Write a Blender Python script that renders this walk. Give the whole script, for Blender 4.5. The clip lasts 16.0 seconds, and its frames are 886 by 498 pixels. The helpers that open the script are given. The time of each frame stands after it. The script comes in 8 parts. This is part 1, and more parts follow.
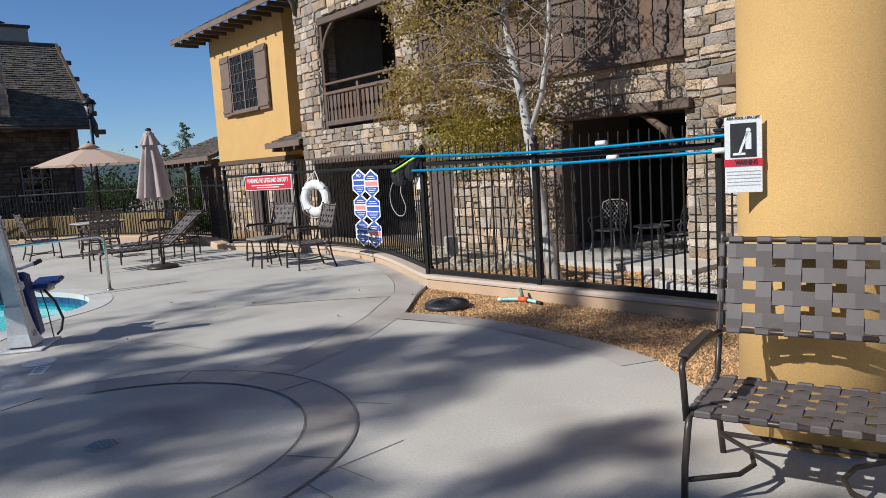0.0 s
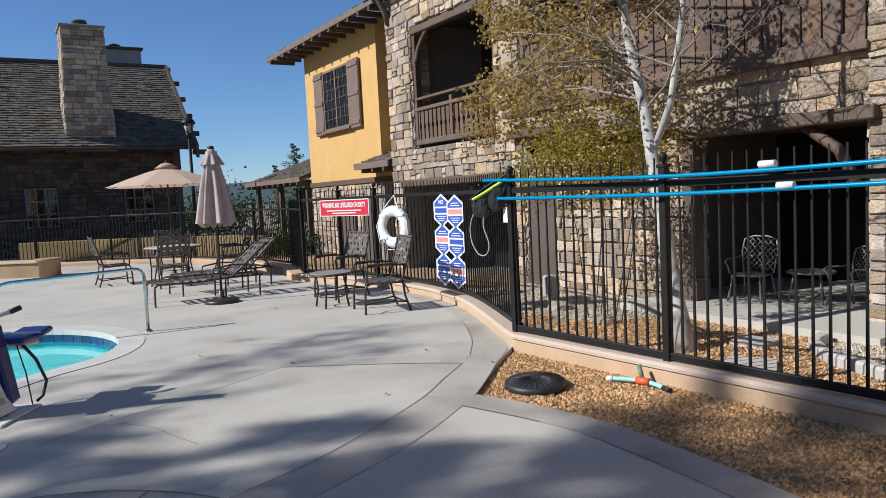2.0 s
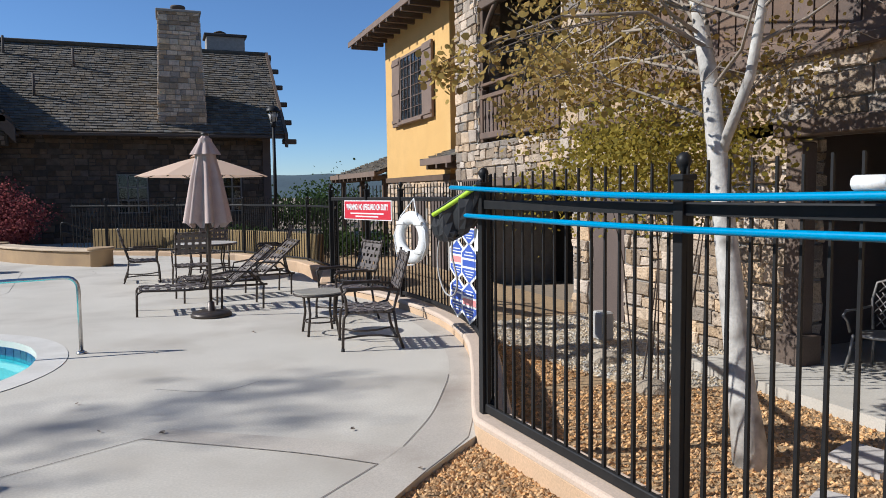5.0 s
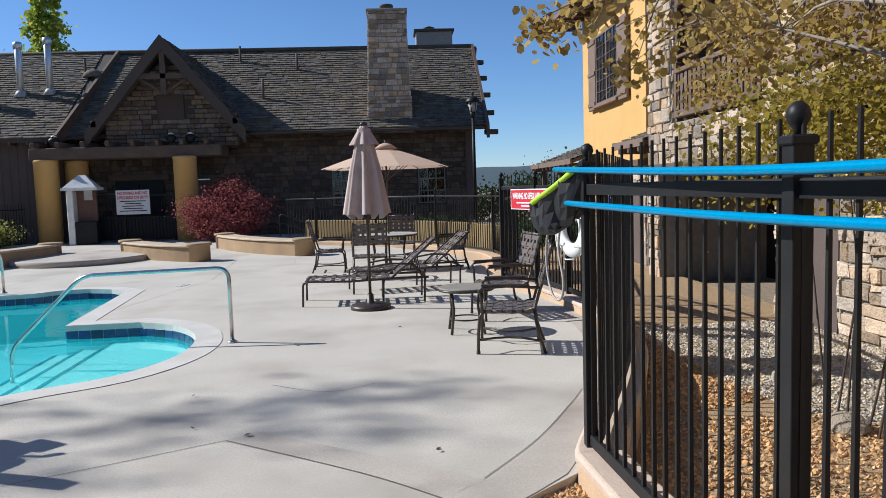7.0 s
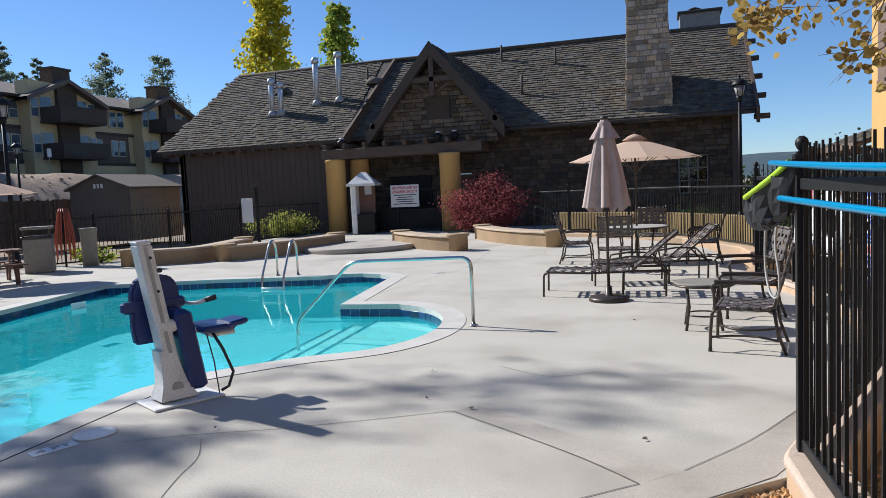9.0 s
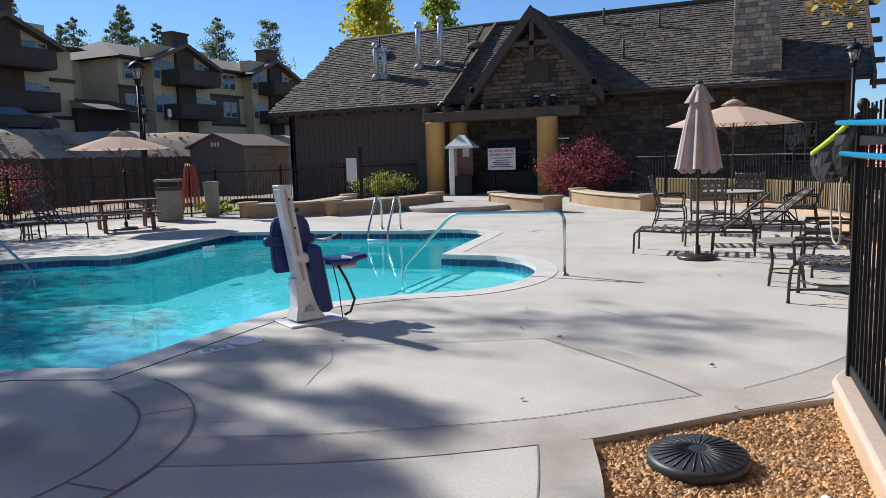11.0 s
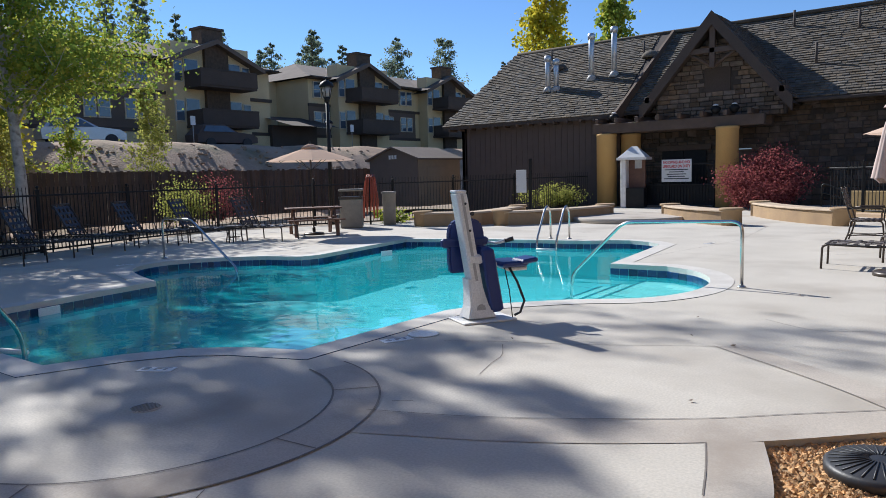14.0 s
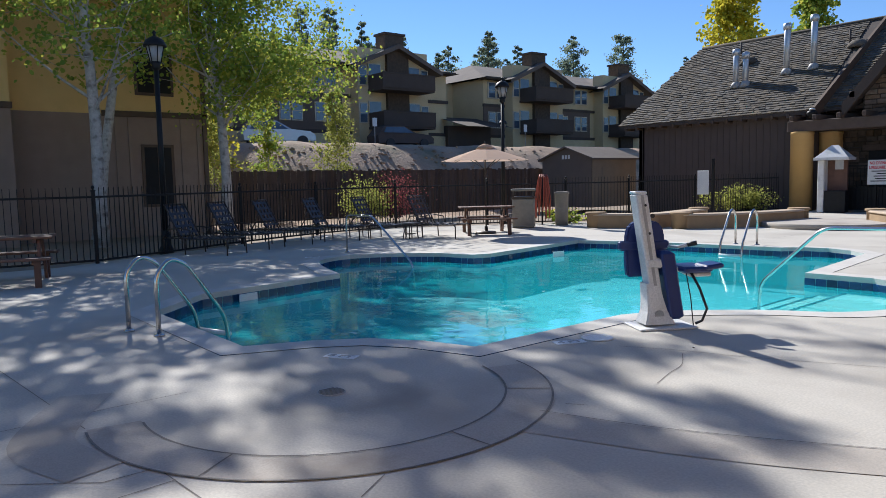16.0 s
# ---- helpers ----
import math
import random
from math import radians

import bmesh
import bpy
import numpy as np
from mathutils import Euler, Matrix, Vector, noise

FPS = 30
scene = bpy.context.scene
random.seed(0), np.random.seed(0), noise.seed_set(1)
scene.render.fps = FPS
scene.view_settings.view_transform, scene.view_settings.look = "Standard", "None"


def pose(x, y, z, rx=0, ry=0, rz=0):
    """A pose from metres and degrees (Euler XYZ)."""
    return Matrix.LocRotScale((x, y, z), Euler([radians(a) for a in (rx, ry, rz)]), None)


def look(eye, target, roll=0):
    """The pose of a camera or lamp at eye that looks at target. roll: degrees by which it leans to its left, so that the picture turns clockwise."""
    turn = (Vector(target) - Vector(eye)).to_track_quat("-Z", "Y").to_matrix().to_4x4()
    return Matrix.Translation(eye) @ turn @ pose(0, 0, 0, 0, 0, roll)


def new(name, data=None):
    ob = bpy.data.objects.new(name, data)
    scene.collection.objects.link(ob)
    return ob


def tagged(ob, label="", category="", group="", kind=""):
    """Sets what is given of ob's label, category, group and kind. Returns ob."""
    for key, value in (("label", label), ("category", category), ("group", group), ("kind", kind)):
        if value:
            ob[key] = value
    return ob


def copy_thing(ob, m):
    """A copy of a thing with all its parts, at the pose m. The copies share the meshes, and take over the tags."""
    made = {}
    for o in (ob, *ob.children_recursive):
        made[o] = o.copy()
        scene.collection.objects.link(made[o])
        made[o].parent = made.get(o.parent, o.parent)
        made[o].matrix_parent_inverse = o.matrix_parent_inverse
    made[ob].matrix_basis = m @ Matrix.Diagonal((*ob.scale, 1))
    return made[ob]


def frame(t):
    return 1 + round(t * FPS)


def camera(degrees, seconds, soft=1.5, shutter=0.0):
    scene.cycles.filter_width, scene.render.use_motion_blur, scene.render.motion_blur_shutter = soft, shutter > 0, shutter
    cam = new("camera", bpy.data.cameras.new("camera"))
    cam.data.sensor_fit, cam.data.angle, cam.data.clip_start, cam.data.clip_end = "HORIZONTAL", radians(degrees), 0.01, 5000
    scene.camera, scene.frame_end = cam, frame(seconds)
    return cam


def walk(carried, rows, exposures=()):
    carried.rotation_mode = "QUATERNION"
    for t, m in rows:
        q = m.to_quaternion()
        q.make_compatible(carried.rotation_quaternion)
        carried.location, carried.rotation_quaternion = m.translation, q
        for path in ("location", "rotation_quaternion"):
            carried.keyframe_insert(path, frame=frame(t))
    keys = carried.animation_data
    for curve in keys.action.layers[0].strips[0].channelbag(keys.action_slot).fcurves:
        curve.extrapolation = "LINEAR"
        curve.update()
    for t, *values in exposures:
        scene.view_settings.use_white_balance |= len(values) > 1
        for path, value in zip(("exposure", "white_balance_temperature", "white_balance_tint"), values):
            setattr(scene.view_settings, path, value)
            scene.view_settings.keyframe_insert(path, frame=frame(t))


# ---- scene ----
cam = camera(63.1, 16.0, soft=0.75)
PATH = [
    (0, (0.573, 0.196, 1.589), (1.849, 1.719, 1.357), -3.5),
    (0.5, (0.951, 0.565, 1.579), (2.121, 2.173, 1.368), -2.8),
    (1, (1.325, 0.959, 1.611), (2.401, 2.635, 1.433), -2.6),
    (1.5, (1.686, 1.37, 1.624), (2.714, 3.079, 1.47), -2.7),
    (2, (2.09, 1.738, 1.626), (3.131, 3.438, 1.47), -2.9),
    (2.5, (2.482, 2.062, 1.599), (3.567, 3.731, 1.411), -3.3),
    (3, (2.963, 2.319, 1.609), (4.084, 3.96, 1.386), -3.3),
    (3.5, (3.391, 2.539, 1.63), (4.488, 4.196, 1.403), -2.5),
    (4, (3.783, 2.748, 1.689), (4.776, 4.473, 1.49), -1.3),
    (4.2, (3.948, 2.817, 1.7), (4.883, 4.576, 1.519), -1.0),
    (6.3, (5.178, 3.672, 1.666), (5.552, 5.628, 1.489), -1.5),
    (6.5, (5.265, 3.707, 1.659), (5.572, 5.676, 1.482), -1.5),
    (7, (5.525, 3.734, 1.643), (5.65, 5.723, 1.474), -1.8),
    (7.5, (5.648, 3.603, 1.654), (5.639, 5.595, 1.482), -2.7),
    (8, (5.702, 3.545, 1.665), (5.582, 5.533, 1.49), -2.9),
    (8.5, (5.817, 3.618, 1.645), (5.476, 5.582, 1.488), -2.6),
    (9, (5.881, 3.446, 1.669), (5.294, 5.351, 1.504), -2.7),
    (9.5, (5.891, 3.146, 1.659), (5.129, 4.984, 1.456), -2.8),
    (10, (5.959, 2.913, 1.64), (5.118, 4.712, 1.403), -2.0),
    (10.2, (5.985, 2.859, 1.626), (5.138, 4.655, 1.381), -1.8),
    (12.3, (6.234, 2.401, 1.525), (5.438, 4.218, 1.275), -1.5),
    (12.5, (6.217, 2.401, 1.519), (5.364, 4.193, 1.274), -1.4),
    (13, (6.212, 2.397, 1.506), (5.202, 4.108, 1.272), -1.6),
    (13.5, (6.208, 2.381, 1.511), (5.074, 4.014, 1.289), -1.6),
    (14, (6.215, 2.358, 1.51), (4.994, 3.93, 1.309), -1.6),
    (14.5, (6.219, 2.338, 1.509), (4.919, 3.846, 1.323), -1.4),
    (15, (6.194, 2.329, 1.508), (4.805, 3.757, 1.328), -1.1),
    (15.2, (6.196, 2.304, 1.507), (4.77, 3.695, 1.328), -1.0),
    (15.5, (6.172, 2.327, 1.506), (4.694, 3.662, 1.323), -1.1),
    (16, (6.17, 2.323, 1.511), (4.617, 3.569, 1.321), -1.2),
]
EXPOSURES = [(0.0, 0.10, 5790, 9.5), (2.5, 0.26, 5790, 9.5), (4.2, 0.31, 5790, 10), (7.0, 0.38, 5800, 10), (10.0, 0.44, 5880, 11), (13.0, 0.50, 5880, 11), (16.0, 0.55, 5840, 11)]
walk(cam, [(t, look(eye, target, roll)) for t, eye, target, roll in PATH], EXPOSURES)

# ---------------------------------------------------------------- world and light
SUN_DIR = Vector((-0.966, 0.259, 0)) * math.cos(radians(36)) + Vector((0, 0, math.sin(radians(36))))
world = bpy.data.worlds.new("sky")
scene.world = world
world.use_nodes = True
wn = world.node_tree
sky = wn.nodes.new("ShaderNodeTexSky")
sky.sky_type = "NISHITA"
sky.sun_disc = False
sky.sun_elevation = radians(36)
sky.sun_rotation = math.atan2(SUN_DIR.x, SUN_DIR.y)
sky.altitude = 2000
sky.dust_density = 0.0
sky.ozone_density = 6.0
sky.air_density = 1.1
wn.nodes["Background"].inputs[1].default_value = 0.088
wn.links.new(sky.outputs[0], wn.nodes["Background"].inputs[0])
sun = bpy.data.lights.new("sun", "SUN")
sun.energy, sun.angle, sun.color = 4.8, radians(0.5), (1.0, 0.935, 0.83)
new("sun", sun).matrix_world = look(SUN_DIR * 60, (0, 0, 0))


# ---------------------------------------------------------------- materials
def mat(name, c1, c2=None, rough=0.8, metal=0.0, scale=6.0, fine=60.0, bump=0.2, depth=0.01, spread=0.0, stain=None, stain_scale=0.7, spec=0.5):
    """Colour between c1 and c2 by noise at two scales, a stain colour in large patches, relief, and a spread of brightness piece by piece."""
    m = bpy.data.materials.new(name)
    m.use_nodes = True
    nt = m.node_tree
    bs = nt.nodes["Principled BSDF"]
    bs.inputs["Roughness"].default_value = rough
    bs.inputs["Metallic"].default_value = metal
    bs.inputs["Specular IOR Level"].default_value = spec
    c2 = c2 or tuple(v * 0.8 for v in c1)
    tc = nt.nodes.new("ShaderNodeTexCoord")

    def nz(s, detail):
        n = nt.nodes.new("ShaderNodeTexNoise")
        n.inputs["Scale"].default_value, n.inputs["Detail"].default_value = s, detail
        nt.links.new(tc.outputs["Object"], n.inputs["Vector"])
        return n.outputs["Fac"]

    def mix(fac, a, b, kind="MIX"):
        n = nt.nodes.new("ShaderNodeMix")
        n.data_type, n.blend_type = "RGBA", kind
        for sock, v in ((n.inputs[0], fac), (n.inputs[6], a), (n.inputs[7], b)):
            if hasattr(v, "links"):
                nt.links.new(v, sock)
            else:
                sock.default_value = v if isinstance(v, float) else (*v, 1)
        return n.outputs[2]

    def ramp(fac, lo, hi):
        n = nt.nodes.new("ShaderNodeMapRange")
        n.inputs[1].default_value, n.inputs[2].default_value = lo, hi
        nt.links.new(fac, n.inputs[0])
        return n.outputs[0]

    a, b = nz(scale, 4), nz(fine, 3)
    col = mix(ramp(a, 0.3, 0.7), c1, c2)
    g = nt.nodes.new("ShaderNodeMapRange")
    g.inputs[1].default_value, g.inputs[2].default_value, g.inputs[3].default_value, g.inputs[4].default_value = 0.25, 0.75, 0.86, 1.12
    nt.links.new(b, g.inputs[0])
    col = mix(1.0, col, g.outputs[0], "MULTIPLY")
    if stain:
        col = mix(ramp(nz(stain_scale, 6), 0.52, 0.72), col, stain)
    if spread:
        oi, ge = nt.nodes.new("ShaderNodeObjectInfo"), nt.nodes.new("ShaderNodeNewGeometry")
        s = nt.nodes.new("ShaderNodeMath")
        s.operation = "ADD"
        nt.links.new(oi.outputs["Random"], s.inputs[0])
        nt.links.new(ge.outputs["Random Per Island"], s.inputs[1])
        f = nt.nodes.new("ShaderNodeMath")
        f.operation = "FRACT"
        nt.links.new(s.outputs[0], f.inputs[0])
        r = nt.nodes.new("ShaderNodeMapRange")
        r.inputs[3].default_value, r.inputs[4].default_value = 1 - spread, 1 + spread
        nt.links.new(f.outputs[0], r.inputs[0])
        col = mix(1.0, col, r.outputs[0], "MULTIPLY")
        w = nt.nodes.new("ShaderNodeMath")
        w.operation = "PINGPONG"
        w.inputs[1].default_value = 0.13
        nt.links.new(f.outputs[0], w.inputs[0])
        col = mix(ramp(w.outputs[0], 0.0, 0.13), col, mix(1.0, col, (1.0, 0.84, 0.62), "MULTIPLY"))
    nt.links.new(col, bs.inputs["Base Color"])
    if bump:
        ad = nt.nodes.new("ShaderNodeMath")
        nt.links.new(a, ad.inputs[0])
        nt.links.new(b, ad.inputs[1])
        bp = nt.nodes.new("ShaderNodeBump")
        bp.inputs["Strength"].default_value, bp.inputs["Distance"].default_value = bump, depth
        nt.links.new(ad.outputs[0], bp.inputs["Height"])
        nt.links.new(bp.outputs[0], bs.inputs["Normal"])
    return m


M = dict(
    concrete=mat("concrete", (0.54, 0.50, 0.43), (0.465, 0.428, 0.365), 0.85, 0, 0.9, 60, 0.22, 0.004, stain=(0.37, 0.33, 0.275), stain_scale=0.6),
    tan_concrete=mat("tan_concrete", (0.475, 0.425, 0.36), (0.405, 0.36, 0.305), 0.85, 0, 1.5, 90, 0.15, 0.004, stain=(0.29, 0.245, 0.20), stain_scale=1.1),
    coping=mat("coping", (0.60, 0.57, 0.52), (0.52, 0.49, 0.44), 0.8, 0, 3, 90, 0.2, 0.004, stain=(0.46, 0.43, 0.38)),
    joint=mat("joint", (0.22, 0.195, 0.17), None, 0.9, 0, 8, 60, 0.1),
    curb=mat("curb", (0.58, 0.40, 0.25), (0.50, 0.35, 0.22), 0.85, 0, 3, 80, 0.3, 0.006, stain=(0.42, 0.32, 0.22)),
    curb_top=mat("curb_top", (0.56, 0.44, 0.34), (0.50, 0.39, 0.30), 0.85, 0, 3, 80, 0.3, 0.006),
    stucco=mat("stucco", (0.64, 0.395, 0.14), (0.58, 0.355, 0.125), 0.9, 0, 2, 120, 0.35, 0.004, stain=(0.60, 0.36, 0.12), stain_scale=0.6),
    bench=mat("bench_stucco", (0.40, 0.275, 0.15), (0.30, 0.205, 0.12), 0.9, 0, 2, 110, 0.35, 0.005),
    bench_top=mat("bench_cap", (0.54, 0.42, 0.29), (0.44, 0.34, 0.24), 0.85, 0, 3, 90, 0.3, 0.005),
    stone=mat("stone", (0.48, 0.405, 0.33), (0.34, 0.285, 0.235), 0.88, 0, 7, 30, 0.9, 0.03, spread=0.46),
    # wall stone and mortar darkened in colour for eave shade; gable copy lighter
    dark_shaded_stone=mat("dark_shaded_stone", (0.125, 0.098, 0.079), (0.075, 0.060, 0.050), 0.85, 0, 5, 40, 0.6, 0.02, spread=0.4),
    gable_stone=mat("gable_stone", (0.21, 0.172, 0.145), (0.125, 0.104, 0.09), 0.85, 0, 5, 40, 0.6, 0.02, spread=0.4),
    dark_shaded_mortar=mat("dark_shaded_mortar", (0.07, 0.06, 0.052), (0.055, 0.047, 0.041), 0.95, 0, 8, 70, 0.5),
    mortar=mat("mortar", (0.30, 0.28, 0.25), (0.24, 0.22, 0.20), 0.95, 0, 8, 70, 0.5),
    wood=mat("brown_timber", (0.125, 0.09, 0.068), (0.09, 0.064, 0.05), 0.75, 0, 3, 50, 0.4, 0.006, spread=0.12),
    shutter=mat("shutter_wood", (0.20, 0.14, 0.105), (0.16, 0.11, 0.085), 0.75, 0, 4, 50, 0.4, 0.006),
    deck_wood=mat("weathered_wood", (0.16, 0.11, 0.085), (0.11, 0.08, 0.065), 0.8, 0, 4, 60, 0.4, 0.006, spread=0.2),
    siding=mat("brown_siding", (0.115, 0.085, 0.072), (0.10, 0.075, 0.064), 0.85, 0, 2, 70, 0.3, 0.005),
    shingle=mat("roof_shingle", (0.150, 0.138, 0.122), (0.098, 0.090, 0.080), 0.95, 0, 3, 50, 0.5, 0.01, spread=0.3),
    iron=mat("black_iron", (0.012, 0.012, 0.013), (0.018, 0.0175, 0.017), 0.5, 0.0, 10, 90, 0.15, 0.002, spec=0.25),
    bronze=mat("bronze_frame", (0.055, 0.043, 0.035), (0.075, 0.058, 0.046), 0.4, 0.4, 12, 120, 0.15, 0.002),
    strap=mat("brown_strap", (0.13, 0.108, 0.098), (0.105, 0.087, 0.079), 0.55, 0, 6, 200, 0.1, 0.001),
    navy_strap=mat("navy_strap", (0.04, 0.042, 0.058), (0.03, 0.032, 0.045), 0.5, 0, 6, 200, 0.1, 0.001),
    lattice_metal=mat("cast_metal", (0.22, 0.21, 0.20), (0.28, 0.265, 0.25), 0.45, 0.4, 20, 150, 0.3, 0.003),
    steel=mat("stainless_steel", (0.62, 0.60, 0.57), (0.52, 0.50, 0.48), 0.22, 1.0, 5, 90, 0.05, 0.001),
    galv=mat("galvanised_pipe", (0.62, 0.63, 0.63), (0.52, 0.53, 0.54), 0.4, 0.7, 5, 60, 0.1),
    white=mat("white_paint", (0.78, 0.77, 0.74), (0.70, 0.69, 0.66), 0.5, 0, 4, 60, 0.1, stain=(0.55, 0.54, 0.50), stain_scale=3),
    plastic_white=mat("white_plastic", (0.80, 0.80, 0.78), (0.74, 0.74, 0.72), 0.4, 0, 5, 80, 0.05),
    navy=mat("navy_plastic", (0.016, 0.032, 0.14), (0.02, 0.038, 0.16), 0.35, 0, 6, 90, 0.1, 0.002),
    black=mat("black_plastic", (0.02, 0.02, 0.022), (0.03, 0.03, 0.032), 0.5, 0, 8, 80, 0.2, 0.004),
    blue_pole=mat("blue_pole", (0.0, 0.24, 0.46), (0.0, 0.22, 0.43), 0.3, 0, 6, 80, 0.03),
    lime=mat("lime_plastic", (0.50, 0.75, 0.03), (0.42, 0.66, 0.03), 0.4, 0, 6, 80, 0.03),
    red=mat("red_paint", (0.62, 0.03, 0.05), (0.56, 0.03, 0.05), 0.4, 0, 6, 80, 0.03),
    sign_blue=mat("sign_blue", (0.05, 0.10, 0.42), (0.06, 0.12, 0.46), 0.4, 0, 6, 80, 0.03),
    sign_pink=mat("sign_pink", (0.75, 0.25, 0.25), (0.78, 0.32, 0.30), 0.4, 0, 6, 80, 0.03),
    tile=mat("blue_tile", (0.02, 0.05, 0.16), (0.03, 0.09, 0.24), 0.15, 0, 5, 60, 0.05, 0.002, spread=0.3),
    plaster=mat("pool_plaster", (0.24, 0.64, 0.70), (0.215, 0.59, 0.66), 0.8, 0, 1, 20, 0.05),
    gravel=mat("tan_gravel", (0.58, 0.385, 0.20), (0.46, 0.30, 0.16), 0.9, 0, 8, 60, 0.5, 0.01, spread=0.5),
    gravel_bed=mat("gravel_bed", (0.42, 0.285, 0.15), (0.33, 0.22, 0.12), 0.95, 0, 20, 70, 0.8, 0.02),
    earth=mat("dry_earth", (0.30, 0.235, 0.17), (0.24, 0.185, 0.13), 0.95, 0, 0.3, 10, 0.6, 0.05, stain=(0.20, 0.15, 0.10), stain_scale=0.15),
    bank_earth=mat("bank_earth", (0.47, 0.335, 0.23), (0.36, 0.25, 0.17), 0.95, 0, 0.6, 9, 0.8, 0.08, stain=(0.22, 0.185, 0.11), stain_scale=0.5),
    flagstone=mat("flagstone", (0.50, 0.46, 0.42), (0.42, 0.385, 0.35), 0.85, 0, 4, 50, 0.3, 0.006),
    pale_gravel=mat("pale_gravel", (0.56, 0.53, 0.47), (0.46, 0.43, 0.38), 0.9, 0, 8, 60, 0.4, 0.01, spread=0.3),
    grey_gravel=mat("grey_gravel", (0.36, 0.33, 0.29), (0.29, 0.26, 0.22), 0.95, 0, 6, 50, 0.8, 0.03, spread=0.3),
    bark=mat("aspen_bark", (0.56, 0.53, 0.48), (0.38, 0.355, 0.32), 0.85, 0, 7, 40, 0.4, 0.01, stain=(0.14, 0.12, 0.10), stain_scale=5),
    twig=mat("twig_bark", (0.30, 0.25, 0.20), (0.22, 0.18, 0.14), 0.85, 0, 6, 50, 0.3, 0.005),
    bark_dark=mat("pine_bark", (0.10, 0.075, 0.055), (0.07, 0.05, 0.04), 0.9, 0, 4, 40, 0.4),
    picnic=mat("redwood", (0.16, 0.085, 0.06), (0.12, 0.065, 0.048), 0.7, 0, 5, 60, 0.3, 0.004, spread=0.15),
    fence_wood=mat("fence_wood", (0.115, 0.078, 0.062), (0.085, 0.058, 0.047), 0.85, 0, 3, 50, 0.4, 0.006, spread=0.25),
    shed=mat("shed_paint", (0.15, 0.12, 0.10), (0.13, 0.105, 0.09), 0.85, 0, 2, 50, 0.2),
    shed_light=mat("shed_tan", (0.30, 0.24, 0.17), (0.26, 0.21, 0.15), 0.85, 0, 2, 50, 0.2),
    condo=mat("tan_lap_siding", (0.66, 0.53, 0.31), (0.60, 0.48, 0.28), 0.9, 0, 1, 20, 0.2),
    condo_mid=mat("brown_lap_siding", (0.15, 0.115, 0.09), (0.125, 0.095, 0.075), 0.9, 0, 1, 20, 0.2),
    condo_brown=mat("brown_trim", (0.085, 0.065, 0.052), (0.07, 0.053, 0.043), 0.85, 0, 1, 20, 0.2),
    condo_roof=mat("condo_roof", (0.17, 0.135, 0.11), (0.13, 0.105, 0.088), 0.95, 0, 1, 15, 0.3, stain=(0.11, 0.09, 0.075), stain_scale=0.3),
    trim=mat("cream_trim", (0.60, 0.54, 0.42), (0.54, 0.48, 0.37), 0.7, 0, 3, 50, 0.1),
    # grey-blue for the curtains, with the pane's reflection put into the colour
    curtain_reflection=mat("grey_curtain_reflection", (0.30, 0.32, 0.35), (0.20, 0.215, 0.24), 0.9, 0, 3, 40, 0.2),
    # near-black: the shade inside porches and rooms is put into the colour
    dark=mat("shaded_interior", (0.014, 0.012, 0.011), (0.010, 0.009, 0.008), 0.8, 0, 3, 40, 0.2),
    orange=mat("orange_rubber", (0.75, 0.13, 0.03), (0.66, 0.11, 0.03), 0.5, 0, 8, 80, 0.05),
    grip_green=mat("green_grip", (0.10, 0.19, 0.12), (0.13, 0.23, 0.15), 0.5, 0, 8, 80, 0.05),
    hose_red=mat("red_hose", (0.42, 0.09, 0.05), (0.34, 0.07, 0.04), 0.5, 0, 8, 80, 0.05),
    aqua=mat("aqua_plastic", (0.30, 0.62, 0.62), (0.40, 0.70, 0.68), 0.4, 0, 8, 80, 0.05),
    plate=mat("grey_plate", (0.42, 0.41, 0.39), (0.36, 0.35, 0.33), 0.55, 0, 9, 80, 0.1),
    car=mat("silver_car_paint", (0.50, 0.52, 0.55), (0.48, 0.50, 0.53), 0.25, 0.5, 4, 50, 0.0),
    can=mat("grey_bin", (0.27, 0.245, 0.20), (0.22, 0.20, 0.165), 0.7, 0, 6, 60, 0.3),
)


